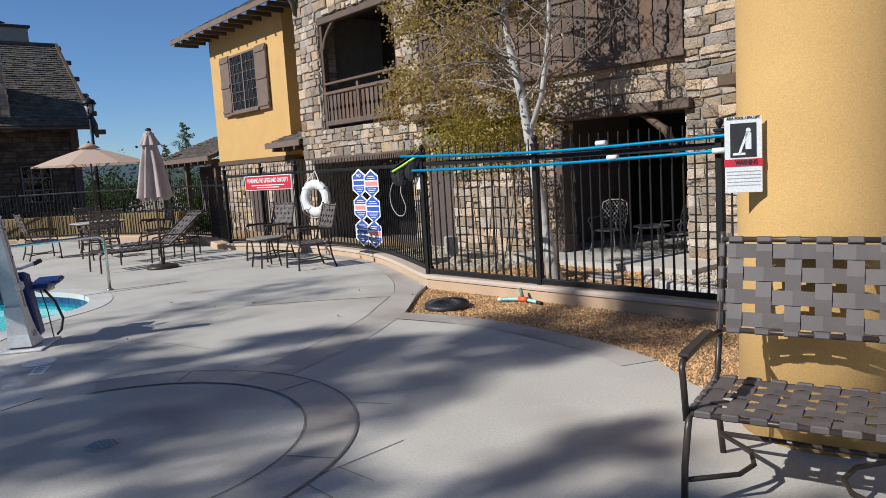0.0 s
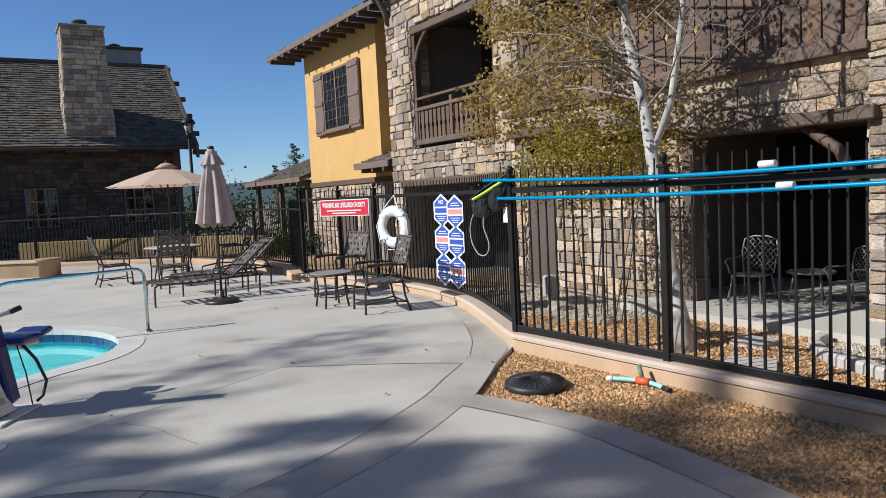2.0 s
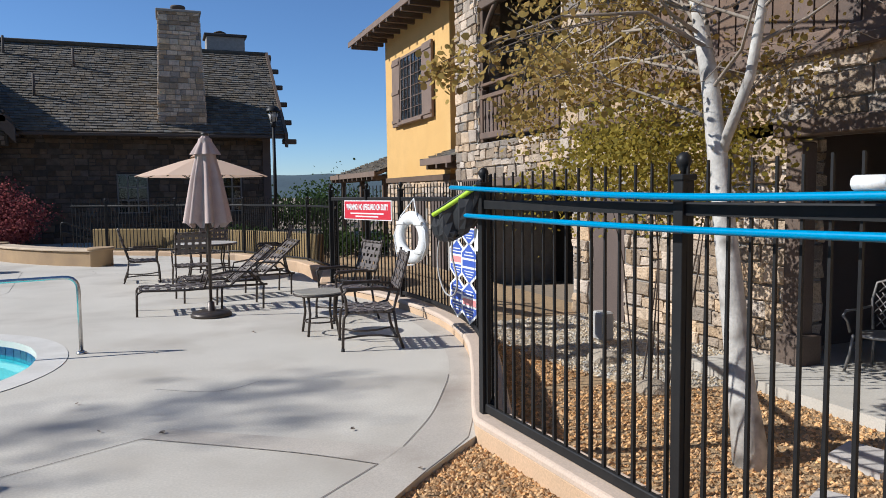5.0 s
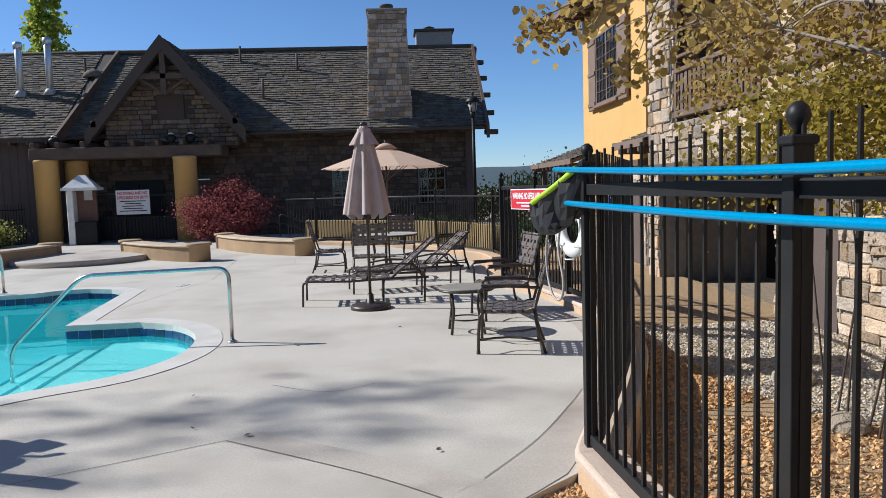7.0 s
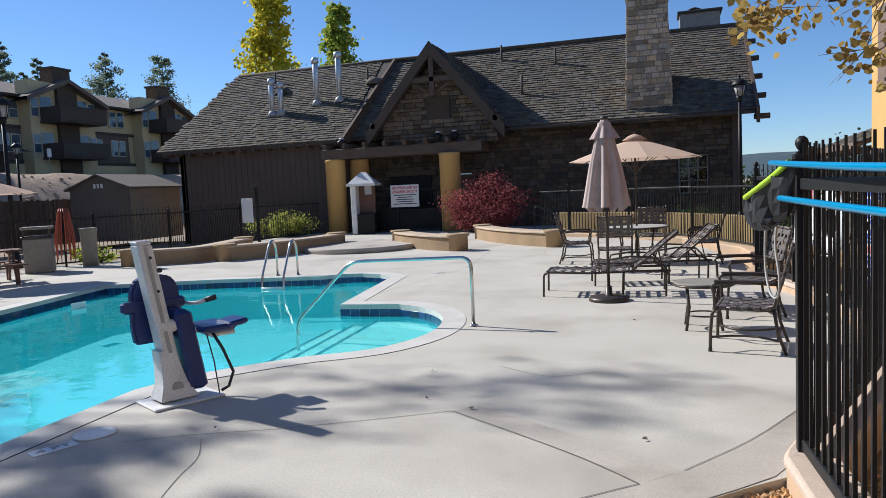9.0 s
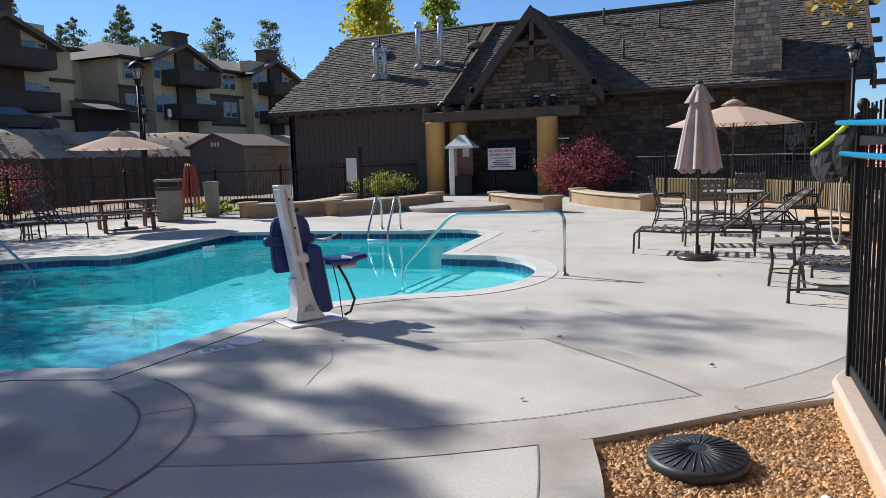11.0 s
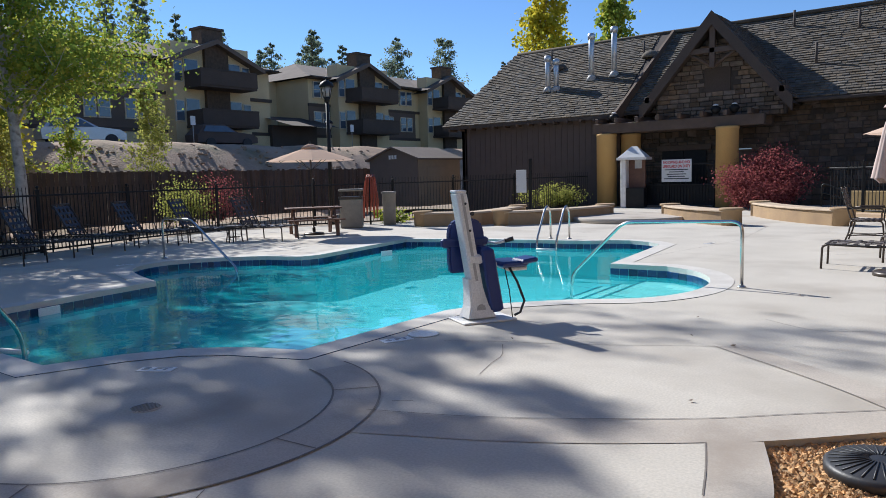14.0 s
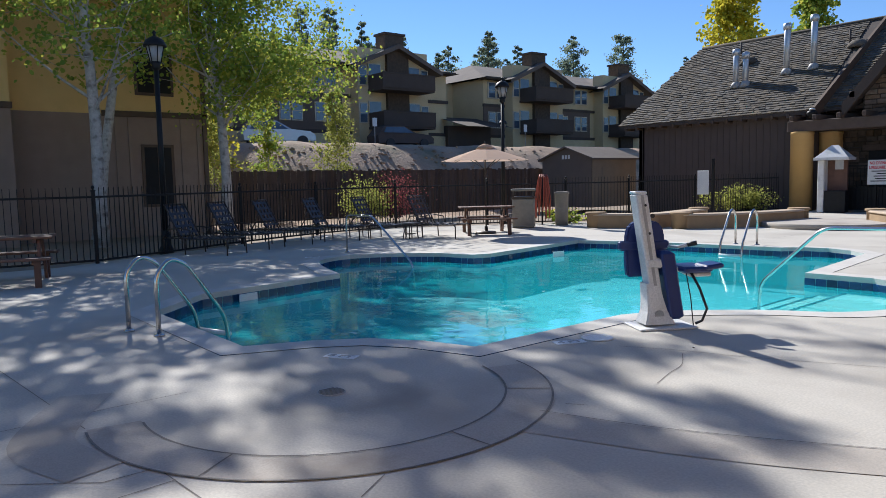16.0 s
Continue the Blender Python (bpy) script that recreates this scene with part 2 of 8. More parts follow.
def damp(m, x, y, r0, r1, dark):
    """A worn, darker ring in the concrete round the drain."""
    nt = m.node_tree
    bs = nt.nodes["Principled BSDF"]
    src = bs.inputs["Base Color"].links[0].from_socket
    tc, sub, ln, nz, ad, cr, mx = (nt.nodes.new("ShaderNode" + k) for k in ("TexCoord", "VectorMath", "VectorMath", "TexNoise", "Math", "ValToRGB", "Mix"))
    sub.operation, ln.operation, ad.operation = "SUBTRACT", "LENGTH", "MULTIPLY_ADD"
    sub.inputs[1].default_value = (x, y, 0)
    nz.inputs["Scale"].default_value = 2.2
    nt.links.new(tc.outputs["Object"], sub.inputs[0])
    nt.links.new(tc.outputs["Object"], nz.inputs["Vector"])
    nt.links.new(sub.outputs[0], ln.inputs[0])
    nt.links.new(nz.outputs["Fac"], ad.inputs[0])
    ad.inputs[1].default_value = 0.35
    nt.links.new(ln.outputs["Value"], ad.inputs[2])
    e = cr.color_ramp.elements
    e[0].position, e[0].color = 0.0, (dark * 0.8, dark * 0.8, dark * 0.8, 1)
    e[1].position, e[1].color = min(0.99, r1 + 0.24), (1, 1, 1, 1)
    e.new(r0 + 0.17).color = (0.95, 0.95, 0.95, 1)
    e.new((r0 + r1) / 2 + 0.17).color = (dark, dark, dark, 1)
    nt.links.new(ad.outputs[0], cr.inputs[0])
    mx.data_type, mx.blend_type = "RGBA", "MULTIPLY"
    mx.inputs[0].default_value = 1.0
    nt.links.new(src, mx.inputs[6])
    nt.links.new(cr.outputs[0], mx.inputs[7])
    nt.links.new(mx.outputs[2], bs.inputs["Base Color"])


damp(M["concrete"], 1.67, 4.87, 0.28, 0.7, 0.78)


def leafy(name, c1, c2, c3, thru=0.52):
    """Thin leaves that let some light through, with a colour of their own each."""
    m = bpy.data.materials.new(name)
    m.use_nodes = True
    nt = m.node_tree
    out = nt.nodes["Material Output"]
    nt.nodes.remove(nt.nodes["Principled BSDF"])
    ge = nt.nodes.new("ShaderNodeNewGeometry")
    cr = nt.nodes.new("ShaderNodeValToRGB")
    e = cr.color_ramp.elements
    e[0].color, e[1].color = (*c1, 1), (*c3, 1)
    e.new(0.5).color = (*c2, 1)
    nt.links.new(ge.outputs["Random Per Island"], cr.inputs[0])
    d, t, s = nt.nodes.new("ShaderNodeBsdfDiffuse"), nt.nodes.new("ShaderNodeBsdfTranslucent"), nt.nodes.new("ShaderNodeMixShader")
    nt.links.new(cr.outputs[0], d.inputs[0])
    nt.links.new(cr.outputs[0], t.inputs[0])
    s.inputs[0].default_value = thru
    nt.links.new(d.outputs[0], s.inputs[1])
    nt.links.new(t.outputs[0], s.inputs[2])
    nt.links.new(s.outputs[0], out.inputs[0])
    return m


# annex colours lightened to hold the lens flare that veils these walls
M["annex_brown"] = mat("flare_lifted_siding", (0.30, 0.22, 0.17), (0.26, 0.19, 0.145), 0.85, 0, 2, 60, 0.25)
M["annex_ochre"] = mat("flare_lifted_stucco", (0.74, 0.50, 0.20), (0.68, 0.46, 0.18), 0.9, 0, 2, 90, 0.3)
M["step_plaster"] = mat("step_plaster", (0.62, 0.86, 0.84), (0.57, 0.81, 0.80), 0.8, 0, 1, 20, 0.05)
M["frame_grey"] = mat("window_frame", (0.20, 0.19, 0.175), (0.16, 0.15, 0.14), 0.6, 0, 5, 60, 0.1)
# ramp wall's ochre, darkened in the colour for the shade it stands in
M["ramp"] = mat("shaded_ramp_stucco", (0.27, 0.19, 0.08), (0.23, 0.16, 0.07), 0.9, 0, 2, 100, 0.3)
M["leaf_autumn"] = leafy("autumn_leaves", (0.39, 0.28, 0.092), (0.50, 0.365, 0.118), (0.25, 0.16, 0.068))
M["canvas"] = leafy("beige_canvas", (0.72, 0.54, 0.42), (0.73, 0.55, 0.43), (0.71, 0.53, 0.41), 0.35)
M["canvas_pink"] = mat("faded_canvas", (0.50, 0.385, 0.345), (0.44, 0.335, 0.30), 0.9, 0, 5, 300, 0.2, 0.002, stain=(0.38, 0.29, 0.26), stain_scale=2.5)
M["leaf_olive"] = leafy("olive_leaves", (0.31, 0.25, 0.05), (0.40, 0.31, 0.06), (0.20, 0.17, 0.045))
M["leaf_lime"] = leafy("lime_leaves", (0.33, 0.35, 0.09), (0.42, 0.41, 0.11), (0.22, 0.26, 0.06))
M["leaf_green"] = leafy("aspen_leaves", (0.20, 0.30, 0.06), (0.31, 0.39, 0.07), (0.52, 0.48, 0.08))
M["leaf_yellow"] = leafy("yellow_leaves", (0.56, 0.50, 0.05), (0.66, 0.56, 0.06), (0.42, 0.42, 0.05))
M["leaf_red"] = leafy("red_leaves", (0.27, 0.07, 0.075), (0.40, 0.14, 0.13), (0.13, 0.035, 0.045), 0.4)
M["leaf_dark"] = leafy("dark_leaves", (0.045, 0.075, 0.025), (0.06, 0.09, 0.03), (0.035, 0.055, 0.022))
# needle colour lightened to hold the haze over the far slope
M["needle"] = leafy("hazy_pine_needles", (0.20, 0.25, 0.18), (0.25, 0.30, 0.21), (0.15, 0.19, 0.14))
M["hill"] = mat("far_hill", (0.06, 0.09, 0.10), (0.045, 0.07, 0.085), 1.0, 0, 0.05, 1, 0.3)


def glassy(name, tint, body, ior=1.45, rough=0.02, wave=0.0):
    """A pane or a sheet of water: see-through with a gloss that grows at low angles."""
    m = bpy.data.materials.new(name)
    m.use_nodes = True
    nt = m.node_tree
    nt.nodes.remove(nt.nodes["Principled BSDF"])
    t, g, s, f = (nt.nodes.new("ShaderNode" + k) for k in ("BsdfTransparent", "BsdfGlossy", "MixShader", "Fresnel"))
    t.inputs[0].default_value = (*tint, 1)
    g.inputs["Roughness"].default_value = rough
    f.inputs["IOR"].default_value = ior
    nt.links.new(f.outputs[0], s.inputs[0])
    nt.links.new(t.outputs[0], s.inputs[1])
    nt.links.new(g.outputs[0], s.inputs[2])
    nt.links.new(s.outputs[0], nt.nodes["Material Output"].inputs[0])
    if body:
        d, k = nt.nodes.new("ShaderNodeBsdfDiffuse"), nt.nodes.new("ShaderNodeMixShader")
        d.inputs[0].default_value = (*body, 1)
        k.inputs[0].default_value = 0.48
        nt.links.new(t.outputs[0], k.inputs[1])
        nt.links.new(d.outputs[0], k.inputs[2])
        nt.links.new(k.outputs[0], s.inputs[1])
    if wave:
        n, b, c = nt.nodes.new("ShaderNodeTexNoise"), nt.nodes.new("ShaderNodeBump"), nt.nodes.new("ShaderNodeTexCoord")
        n.inputs["Scale"].default_value, n.inputs["Detail"].default_value = 1.6, 3
        b.inputs["Strength"].default_value, b.inputs["Distance"].default_value = wave, 0.05
        nt.links.new(c.outputs["Object"], n.inputs["Vector"])
        nt.links.new(n.outputs[0], b.inputs["Height"])
        nt.links.new(b.outputs[0], g.inputs["Normal"])
        nt.links.new(b.outputs[0], f.inputs["Normal"])
    return m


M["glass"] = glassy("window_glass", (0.72, 0.76, 0.80), None)
M["water"] = glassy("pool_water", (0.52, 0.92, 0.94), (0.035, 0.55, 0.60), 1.33, 0.01, 0.16)


# ---------------------------------------------------------------- mesh helpers
def box(bm, c, s, m=None, bevel=0.0):
    """A box at centre c of size s, in the frame m, with its edges taken off by bevel."""
    m = m or Matrix()
    x, y, z = s[0] / 2, s[1] / 2, s[2] / 2
    b = min(bevel, x * 0.6, y * 0.6, z * 0.6)
    if b <= 0:
        v = [bm.verts.new(m @ (Vector(c) + Vector((i * x, j * y, k * z)))) for i in (-1, 1) for j in (-1, 1) for k in (-1, 1)]
        for f in ((0, 1, 3, 2), (4, 6, 7, 5), (0, 4, 5, 1), (2, 3, 7, 6), (0, 2, 6, 4), (1, 5, 7, 3)):
            bm.faces.new([v[i] for i in f])
        return
    rings = []
    for k, ins in ((-z, b), (-z + b, 0), (z - b, 0), (z, b)):
        xx, yy = x - ins, y - ins
        q = b * 0.6
        pts = [(xx - q, -yy), (xx, -yy + q), (xx, yy - q), (xx - q, yy), (-xx + q, yy), (-xx, yy - q), (-xx, -yy + q), (-xx + q, -yy)]
        rings.append([bm.verts.new(m @ (Vector(c) + Vector((px, py, k)))) for px, py in pts])
    for r0, r1 in zip(rings, rings[1:]):
        for i in range(8):
            bm.faces.new((r0[i], r0[(i + 1) % 8], r1[(i + 1) % 8], r1[i]))
    bm.faces.new(rings[0][::-1])
    bm.faces.new(rings[-1])


def tube(bm, pts, r, n=8, cap=True):
    """A round bar along pts; r is a radius or one for each point."""
    pts = [Vector(p) for p in pts]
    rad = r if isinstance(r, (list, tuple)) else [r] * len(pts)
    up, rings = None, []
    for i, p in enumerate(pts):
        d = (pts[min(i + 1, len(pts) - 1)] - pts[max(i - 1, 0)]).normalized()
        if up is None:
            up = d.orthogonal().normalized()
        up = (up - d * up.dot(d)).normalized()
        side = d.cross(up)
        rings.append([bm.verts.new(p + (up * math.cos(2 * math.pi * k / n) + side * math.sin(2 * math.pi * k / n)) * rad[i]) for k in range(n)])
    for a, b in zip(rings, rings[1:]):
        for k in range(n):
            f = bm.faces.new((a[k], a[(k + 1) % n], b[(k + 1) % n], b[k]))
            f.smooth = True
    if cap:
        bm.faces.new(rings[0][::-1])
        bm.faces.new(rings[-1])


def lathe(bm, prof, c=(0, 0, 0), n=24, smooth=True):
    """A turned body from (radius, height) pairs."""
    rings = [[bm.verts.new((c[0] + max(r, 0.0005) * math.cos(2 * math.pi * k / n), c[1] + max(r, 0.0005) * math.sin(2 * math.pi * k / n), c[2] + z)) for k in range(n)] for r, z in prof]
    for a, b in zip(rings, rings[1:]):
        for k in range(n):
            bm.faces.new((a[k], a[(k + 1) % n], b[(k + 1) % n], b[k])).smooth = smooth
    bm.faces.new(rings[0][::-1])
    bm.faces.new(rings[-1])


def prism(bm, pts, z0, z1):
    """An upright slab over the outline pts."""
    lo, hi = [bm.verts.new((p[0], p[1], z0)) for p in pts], [bm.verts.new((p[0], p[1], z1)) for p in pts]
    n = len(pts)
    for i in range(n):
        bm.faces.new((lo[i], lo[(i + 1) % n], hi[(i + 1) % n], hi[i]))
    bm.faces.new(lo[::-1])
    bm.faces.new(hi)
    bmesh.ops.recalc_face_normals(bm, faces=bm.faces[:])


def quad(bm, *pts):
    bm.faces.new([bm.verts.new(p) for p in pts])


def smooth_line(pts, n=6, closed=False):
    """Points of a soft curve through pts."""
    out, k = [], len(pts)
    seg = range(k if closed else k - 1)
    for i in seg:
        p = [Vector((*pts[(i + j) % k if closed else max(0, min(k - 1, i + j))], 0)[:3]) for j in (-1, 0, 1, 2)]
        for s in range(n):
            t = s / n
            out.append(0.5 * ((2 * p[1]) + (p[2] - p[0]) * t + (2 * p[0] - 5 * p[1] + 4 * p[2] - p[3]) * t * t + (3 * p[1] - p[0] - 3 * p[2] + p[3]) * t ** 3))
    if not closed:
        out.append(Vector((*pts[-1], 0)[:3]))
    return out


def part(name, bm, material, parent=None, label="", kind=""):
    """One mesh object out of bm, under parent."""
    me = bpy.data.meshes.new(name)
    bm.to_mesh(me)
    bm.free()
    me.materials.append(M[material])
    ob = new(name, me)
    ob.parent = parent
    return tagged(ob, label, "", "", kind)


def share(name, me, parent, m):
    """One more object on the mesh me."""
    ob = new(name, me)
    ob.parent = parent
    ob.matrix_basis = m
    return ob


def thing(name, label, category, group="", kind="", m=None):
    ob = new(name)
    ob.matrix_basis = m or Matrix()
    return tagged(ob, label, category, group, kind)


def solo(name, bm, material, label, category, group="", kind=""):
    return tagged(part(name, bm, material), label, category, group, kind)


def B():
    return bmesh.new()


def one(f, *a, **k):
    b = B()
    f(b, *a, **k)
    return b


def lettering(text, size, m, material, parent, name="lettering", width=None):
    """Words as a thin mesh, centred, in the frame m (x along the line, y up, z out)."""
    cu = bpy.data.curves.new(name, "FONT")
    cu.body, cu.size, cu.align_x, cu.align_y, cu.extrude, cu.offset = text, size, "CENTER", "CENTER", 0.001, size * 0.035
    tmp = new("tmp_text", cu)
    me = bpy.data.meshes.new_from_object(tmp.evaluated_get(bpy.context.evaluated_depsgraph_get()))
    bpy.data.objects.remove(tmp)
    if width:
        xs = [v.co.x for v in me.vertices]
        k = width / max(0.01, max(xs) - min(xs))
        for v in me.vertices:
            v.co.x *= k
    me.materials.clear()
    me.materials.append(M[material])
    return share(name, me, parent, m)


def masonry(host, name, origin, u, v, out, w, h, holes=(), rows=(0.12, 0.26), widths=(0.16, 0.46), material="stone", single=0, seed=1, proud=0.05):
    """Rough coursed stones on a wall: origin, directions u and v, outward normal; holes are (u0, u1, v0, v1). The first `single` are objects of their own, the rest one mesh."""
    rnd = random.Random(seed)
    u, v, out, origin = Vector(u), Vector(v), Vector(out), Vector(origin)
    cells, y = [], 0.0
    while y < h - 0.03:
        big = rnd.uniform(*rows)
        if h - y - big < 0.08:
            big = h - y
        x = 0.0
        while x < w - 0.03:
            wd = rnd.uniform(*widths)
            if w - x - wd < 0.1:
                wd = w - x
            if wd < 0.26 and big > 0.19 and rnd.random() < 0.6:
                cut = rnd.uniform(0.4, 0.6) * big
                cells += [(x, x + wd, y, y + cut), (x, x + wd, y + cut, y + big)]
            else:
                cells.append((x, x + wd, y, y + big))
            x += wd
        y += big
    keep = []
    for c in cells:
        a0, a1, b0, b1 = c
        for h0, h1, k0, k1 in holes:
            if a0 < h1 and a1 > h0 and b0 < k1 and b1 > k0:
                opts = [o for o in ((a0, h0, b0, b1) if h0 - a0 > 0.06 else None, (h1, a1, b0, b1) if a1 - h1 > 0.06 else None, (a0, a1, b0, k0) if k0 - b0 > 0.06 else None, (a0, a1, k1, b1) if b1 - k1 > 0.06 else None) if o]
                if not opts:
                    a0 = None
                    break
                a0, a1, b0, b1 = opts[0]
        if a0 is not None:
            keep.append((a0, a1, b0, b1))
    rest = B()
    for i, (a0, a1, b0, b1) in enumerate(keep):
        bm = B() if i < single else rest
        g, jit, d = 0.010, 0.022, proud * rnd.uniform(0.45, 1.1)
        cor = [(a0 + g, b0 + g), (a1 - g, b0 + g), (a1 - g, b1 - g), (a0 + g, b1 - g)]
        cor = [(p + rnd.uniform(-jit, jit), q + rnd.uniform(-jit, jit)) for p, q in cor]
        cx, cy = (a0 + a1) / 2, (b0 + b1) / 2
        base = [bm.verts.new(origin + u * p + v * q) for p, q in cor]
        mid = [bm.verts.new(origin + u * p + v * q + out * d * 0.7) for p, q in cor]
        top = [bm.verts.new(origin + u * (p + (cx - p) * 0.16) + v * (q + (cy - q) * 0.16) + out * d * rnd.uniform(0.9, 1.15)) for p, q in cor]
        for r0, r1 in ((base, mid), (mid, top)):
            for k in range(4):
                bm.faces.new((r0[k], r0[(k + 1) % 4], r1[(k + 1) % 4], r1[k]))
        bm.faces.new(top)
        if i < single:
            part("stone", bm, material, host)
    part("stonework", rest, material, host, "", "stuff")


def shingles(host, origin, u, v, w, h, step=0.2, wide=0.3, material="shingle", seed=3, cut=None):
    """Overlapping roof shingles on a slope: u along the eave, v up the slope. cut(a, b) says whether the place is roofed."""
    rnd = random.Random(seed)
    u, v, origin = Vector(u).normalized(), Vector(v).normalized(), Vector(origin)
    nrm = u.cross(v).normalized()
    if nrm.z < 0:
        nrm = -nrm
    bm, b, row = B(), 0.0, 0
    while b < h:
        a = -(row % 2) * wide / 2
        while a < w:
            wd = wide * rnd.uniform(0.8, 1.2)
            a0, a1 = max(0, a), min(w, a + wd - 0.012)
            if a1 > a0 + 0.02 and (cut is None or cut((a0 + a1) / 2, b)):
                t, up = 0.035 + rnd.uniform(0, 0.03), min(h, b + step * 1.15)
                lo = b - rnd.uniform(0, 0.03)
                p = [origin + u * a0 + v * lo + nrm * t, origin + u * a1 + v * lo + nrm * t, origin + u * a1 + v * up + nrm * 0.012, origin + u * a0 + v * up + nrm * 0.012]
                q = [origin + u * a0 + v * lo, origin + u * a1 + v * lo]
                vs = [bm.verts.new(x) for x in p + q]
                bm.faces.new(vs[:4])
                bm.faces.new((vs[4], vs[5], vs[1], vs[0]))
            a += wd
        b, row = b + step, row + 1
    return part("shingles", bm, material, host, "", "stuff")


# ---------------------------------------------------------------- ground, deck and pool
POOL = [(1.33, 6.55), (1.30, 8.70), (1.48, 9.2), (2.18, 9.98), (2.85, 10.46), (3.18, 11.1), (3.22, 11.8), (3.02, 12.5), (2.62, 13.05), (2.1, 13.36), (1.17, 13.32),
        (0.74, 16.62), (0.35, 17.0), (-0.15, 17.2), (-0.6, 17.12), (-0.9, 16.8), (-3.2, 16.4), (-5.3, 15.7), (-4.6, 12.2), (-5.5, 11.6), (-6.25, 10.9), (-6.6, 10.1), (-6.35, 9.35),
        (-5.6, 8.85), (-4.15, 8.4), (-3.65, 5.9), (-2.72, 4.98), (-0.18, 5.0), (0.06, 5.6), (0.36, 6.05), (0.80, 6.36)]


def round_run(loop, i0, i1, n=4):
    """The loop with its corners i0 to i1 drawn as a smooth curve."""
    run = []
    for i in range(i0, i1):
        p = [Vector(loop[max(i0 - 1, min(i1, i + j))]) for j in (-1, 0, 1, 2)]
        for k in range(n):
            t = k / n
            q = 0.5 * ((2 * p[1]) + (p[2] - p[0]) * t + (2 * p[0] - 5 * p[1] + 4 * p[2] - p[3]) * t * t + (3 * p[1] - p[0] - 3 * p[2] + p[3]) * t ** 3)
            run.append((q.x, q.y))
    return loop[:i0] + run + loop[i1:]


POOL = round_run(POOL, 18, 24)
POOL = round_run(POOL, 2, 9)


def offset(loop, d):
    """The loop moved outward by d (the loop runs counter-clockwise)."""
    out, n = [], len(loop)
    for i in range(n):
        a, b, c = (Vector(loop[(i + k) % n]) for k in (-1, 0, 1))
        t0, t1 = (b - a).normalized(), (c - b).normalized()
        n0, n1 = Vector((t0.y, -t0.x)), Vector((t1.y, -t1.x))
        m = (n0 + n1)
        m = m / max(0.6, m.length_squared / 2)
        out.append((b.x + m.x * d, b.y + m.y * d))
    return out


def holed(outer, inner, z):
    """A flat sheet between two outlines."""
    bm = B()
    for loop in (outer, inner):
        vs = [bm.verts.new((p[0], p[1], z)) for p in loop]
        for i in range(len(vs)):
            bm.edges.new((vs[i], vs[(i + 1) % len(vs)]))
    bmesh.ops.triangle_fill(bm, use_beauty=True, edges=bm.edges[:])
    for f in bm.faces:
        if f.normal.z < 0:
            f.normal_flip()
    return bm


def strip_walls(bm, loop, z0, z1):
    n = len(loop)
    for i in range(n):
        a, b = loop[i], loop[(i + 1) % n]
        quad(bm, (a[0], a[1], z0), (b[0], b[1], z0), (b[0], b[1], z1), (a[0], a[1], z1))


RIM = offset(POOL, 0.30)
CURB = [(7.30, -3.0), (7.05, 1.2), (6.62, 7.62), (6.75, 7.95), (7.2, 9.0), (7.62, 10.1), (7.86, 11.2), (7.92, 12.2), (7.84, 13.4), (7.6, 14.6), (7.25, 15.5)]
DECK = [(4.9, -9), (4.9, -2.0), (4.75, 1.0), (4.75, 2.2), (4.9, 2.8), (5.25, 3.3), (5.42, 3.9), (5.5, 4.7), (5.52, 5.2), (5.43, 5.83), (5.22, 6.48), (5.75, 7.0), (6.3, 7.5), (6.54, 7.7), (6.75, 7.95), (7.2, 9.0), (7.62, 10.1), (7.86, 11.2), (7.92, 12.2), (7.84, 13.4), (7.6, 14.6), (7.25, 15.6), (7.3, 18.5), (6.8, 21.5), (5.2, 24.6), (3.6, 27.0), (2.6, 32.9),
        (-9.2, 32.9), (-9.4, 27.8), (-8.8, 22.6), (-10.6, 20.4), (-12.9, 15.7), (-12.2, 12.4), (-11.2, 9.8), (-9.7, 6.4), (-9.1, 5.2), (-9.0, -9)]
far = 900
solo("ground", holed([(-far, -far), (far, -far), (far, far), (-far, far)], offset(POOL, 0.5), -0.30), "earth", "dry bare earth reaching to the horizon", "ground", kind="structure")
bm = holed(DECK, RIM, 0.0)
strip_walls(bm, DECK, -0.31, 0.0)
deck = solo("pavement", bm, "concrete", "pale broom-finished concrete pool deck", "pavement", kind="structure")

bm = holed(RIM, POOL, 0.006)
strip_walls(bm, POOL, -0.07, 0.006)
coping = part("coping", bm, "coping", deck, "light cast coping round the pool")
bm = B()
bm.faces.new([bm.verts.new((x, y, -0.78)) for x, y in POOL])
bmesh.ops.triangulate(bm, faces=bm.faces[:])
strip_walls(bm, POOL, -0.78, -0.07)
pool = solo("swimming_pool", bm, "plaster", "pale blue plaster pool basin filled with water", "pool", kind="structure")
# underwater benches and steps at the round end
STEPS = [(3.22, 11.8), (3.02, 12.5), (2.62, 13.05), (2.1, 13.36), (1.3, 13.3), (1.9, 10.2), (2.18, 9.98), (2.85, 10.46), (3.18, 11.1)]
for xs, xn, z in ((1.20, 1.00, -0.38), (1.56, 1.35, -0.31), (1.90, 1.74, -0.24)):
    yn = 13.30
    ys = 9.2 + (xs - 1.48) * 1.114 if xs > 1.48 else 8.75
    part("pool_step", one(prism, [(xs, ys), *[p for p in STEPS[6:] if p[0] > xs + 0.1], *STEPS[:3], (2.1, 13.34), (max(xn, 1.18), yn), (xn, yn)][:], -0.84, z), "step_plaster", pool)
    part("step_edge", one(prism, [(xs, ys + 0.04), (xs + 0.05, ys + 0.08), (xn + 0.05, yn - 0.01), (xn, yn - 0.01)], z - 0.03, z + 0.006), "tile", pool, "dark blue tile edge of the step")
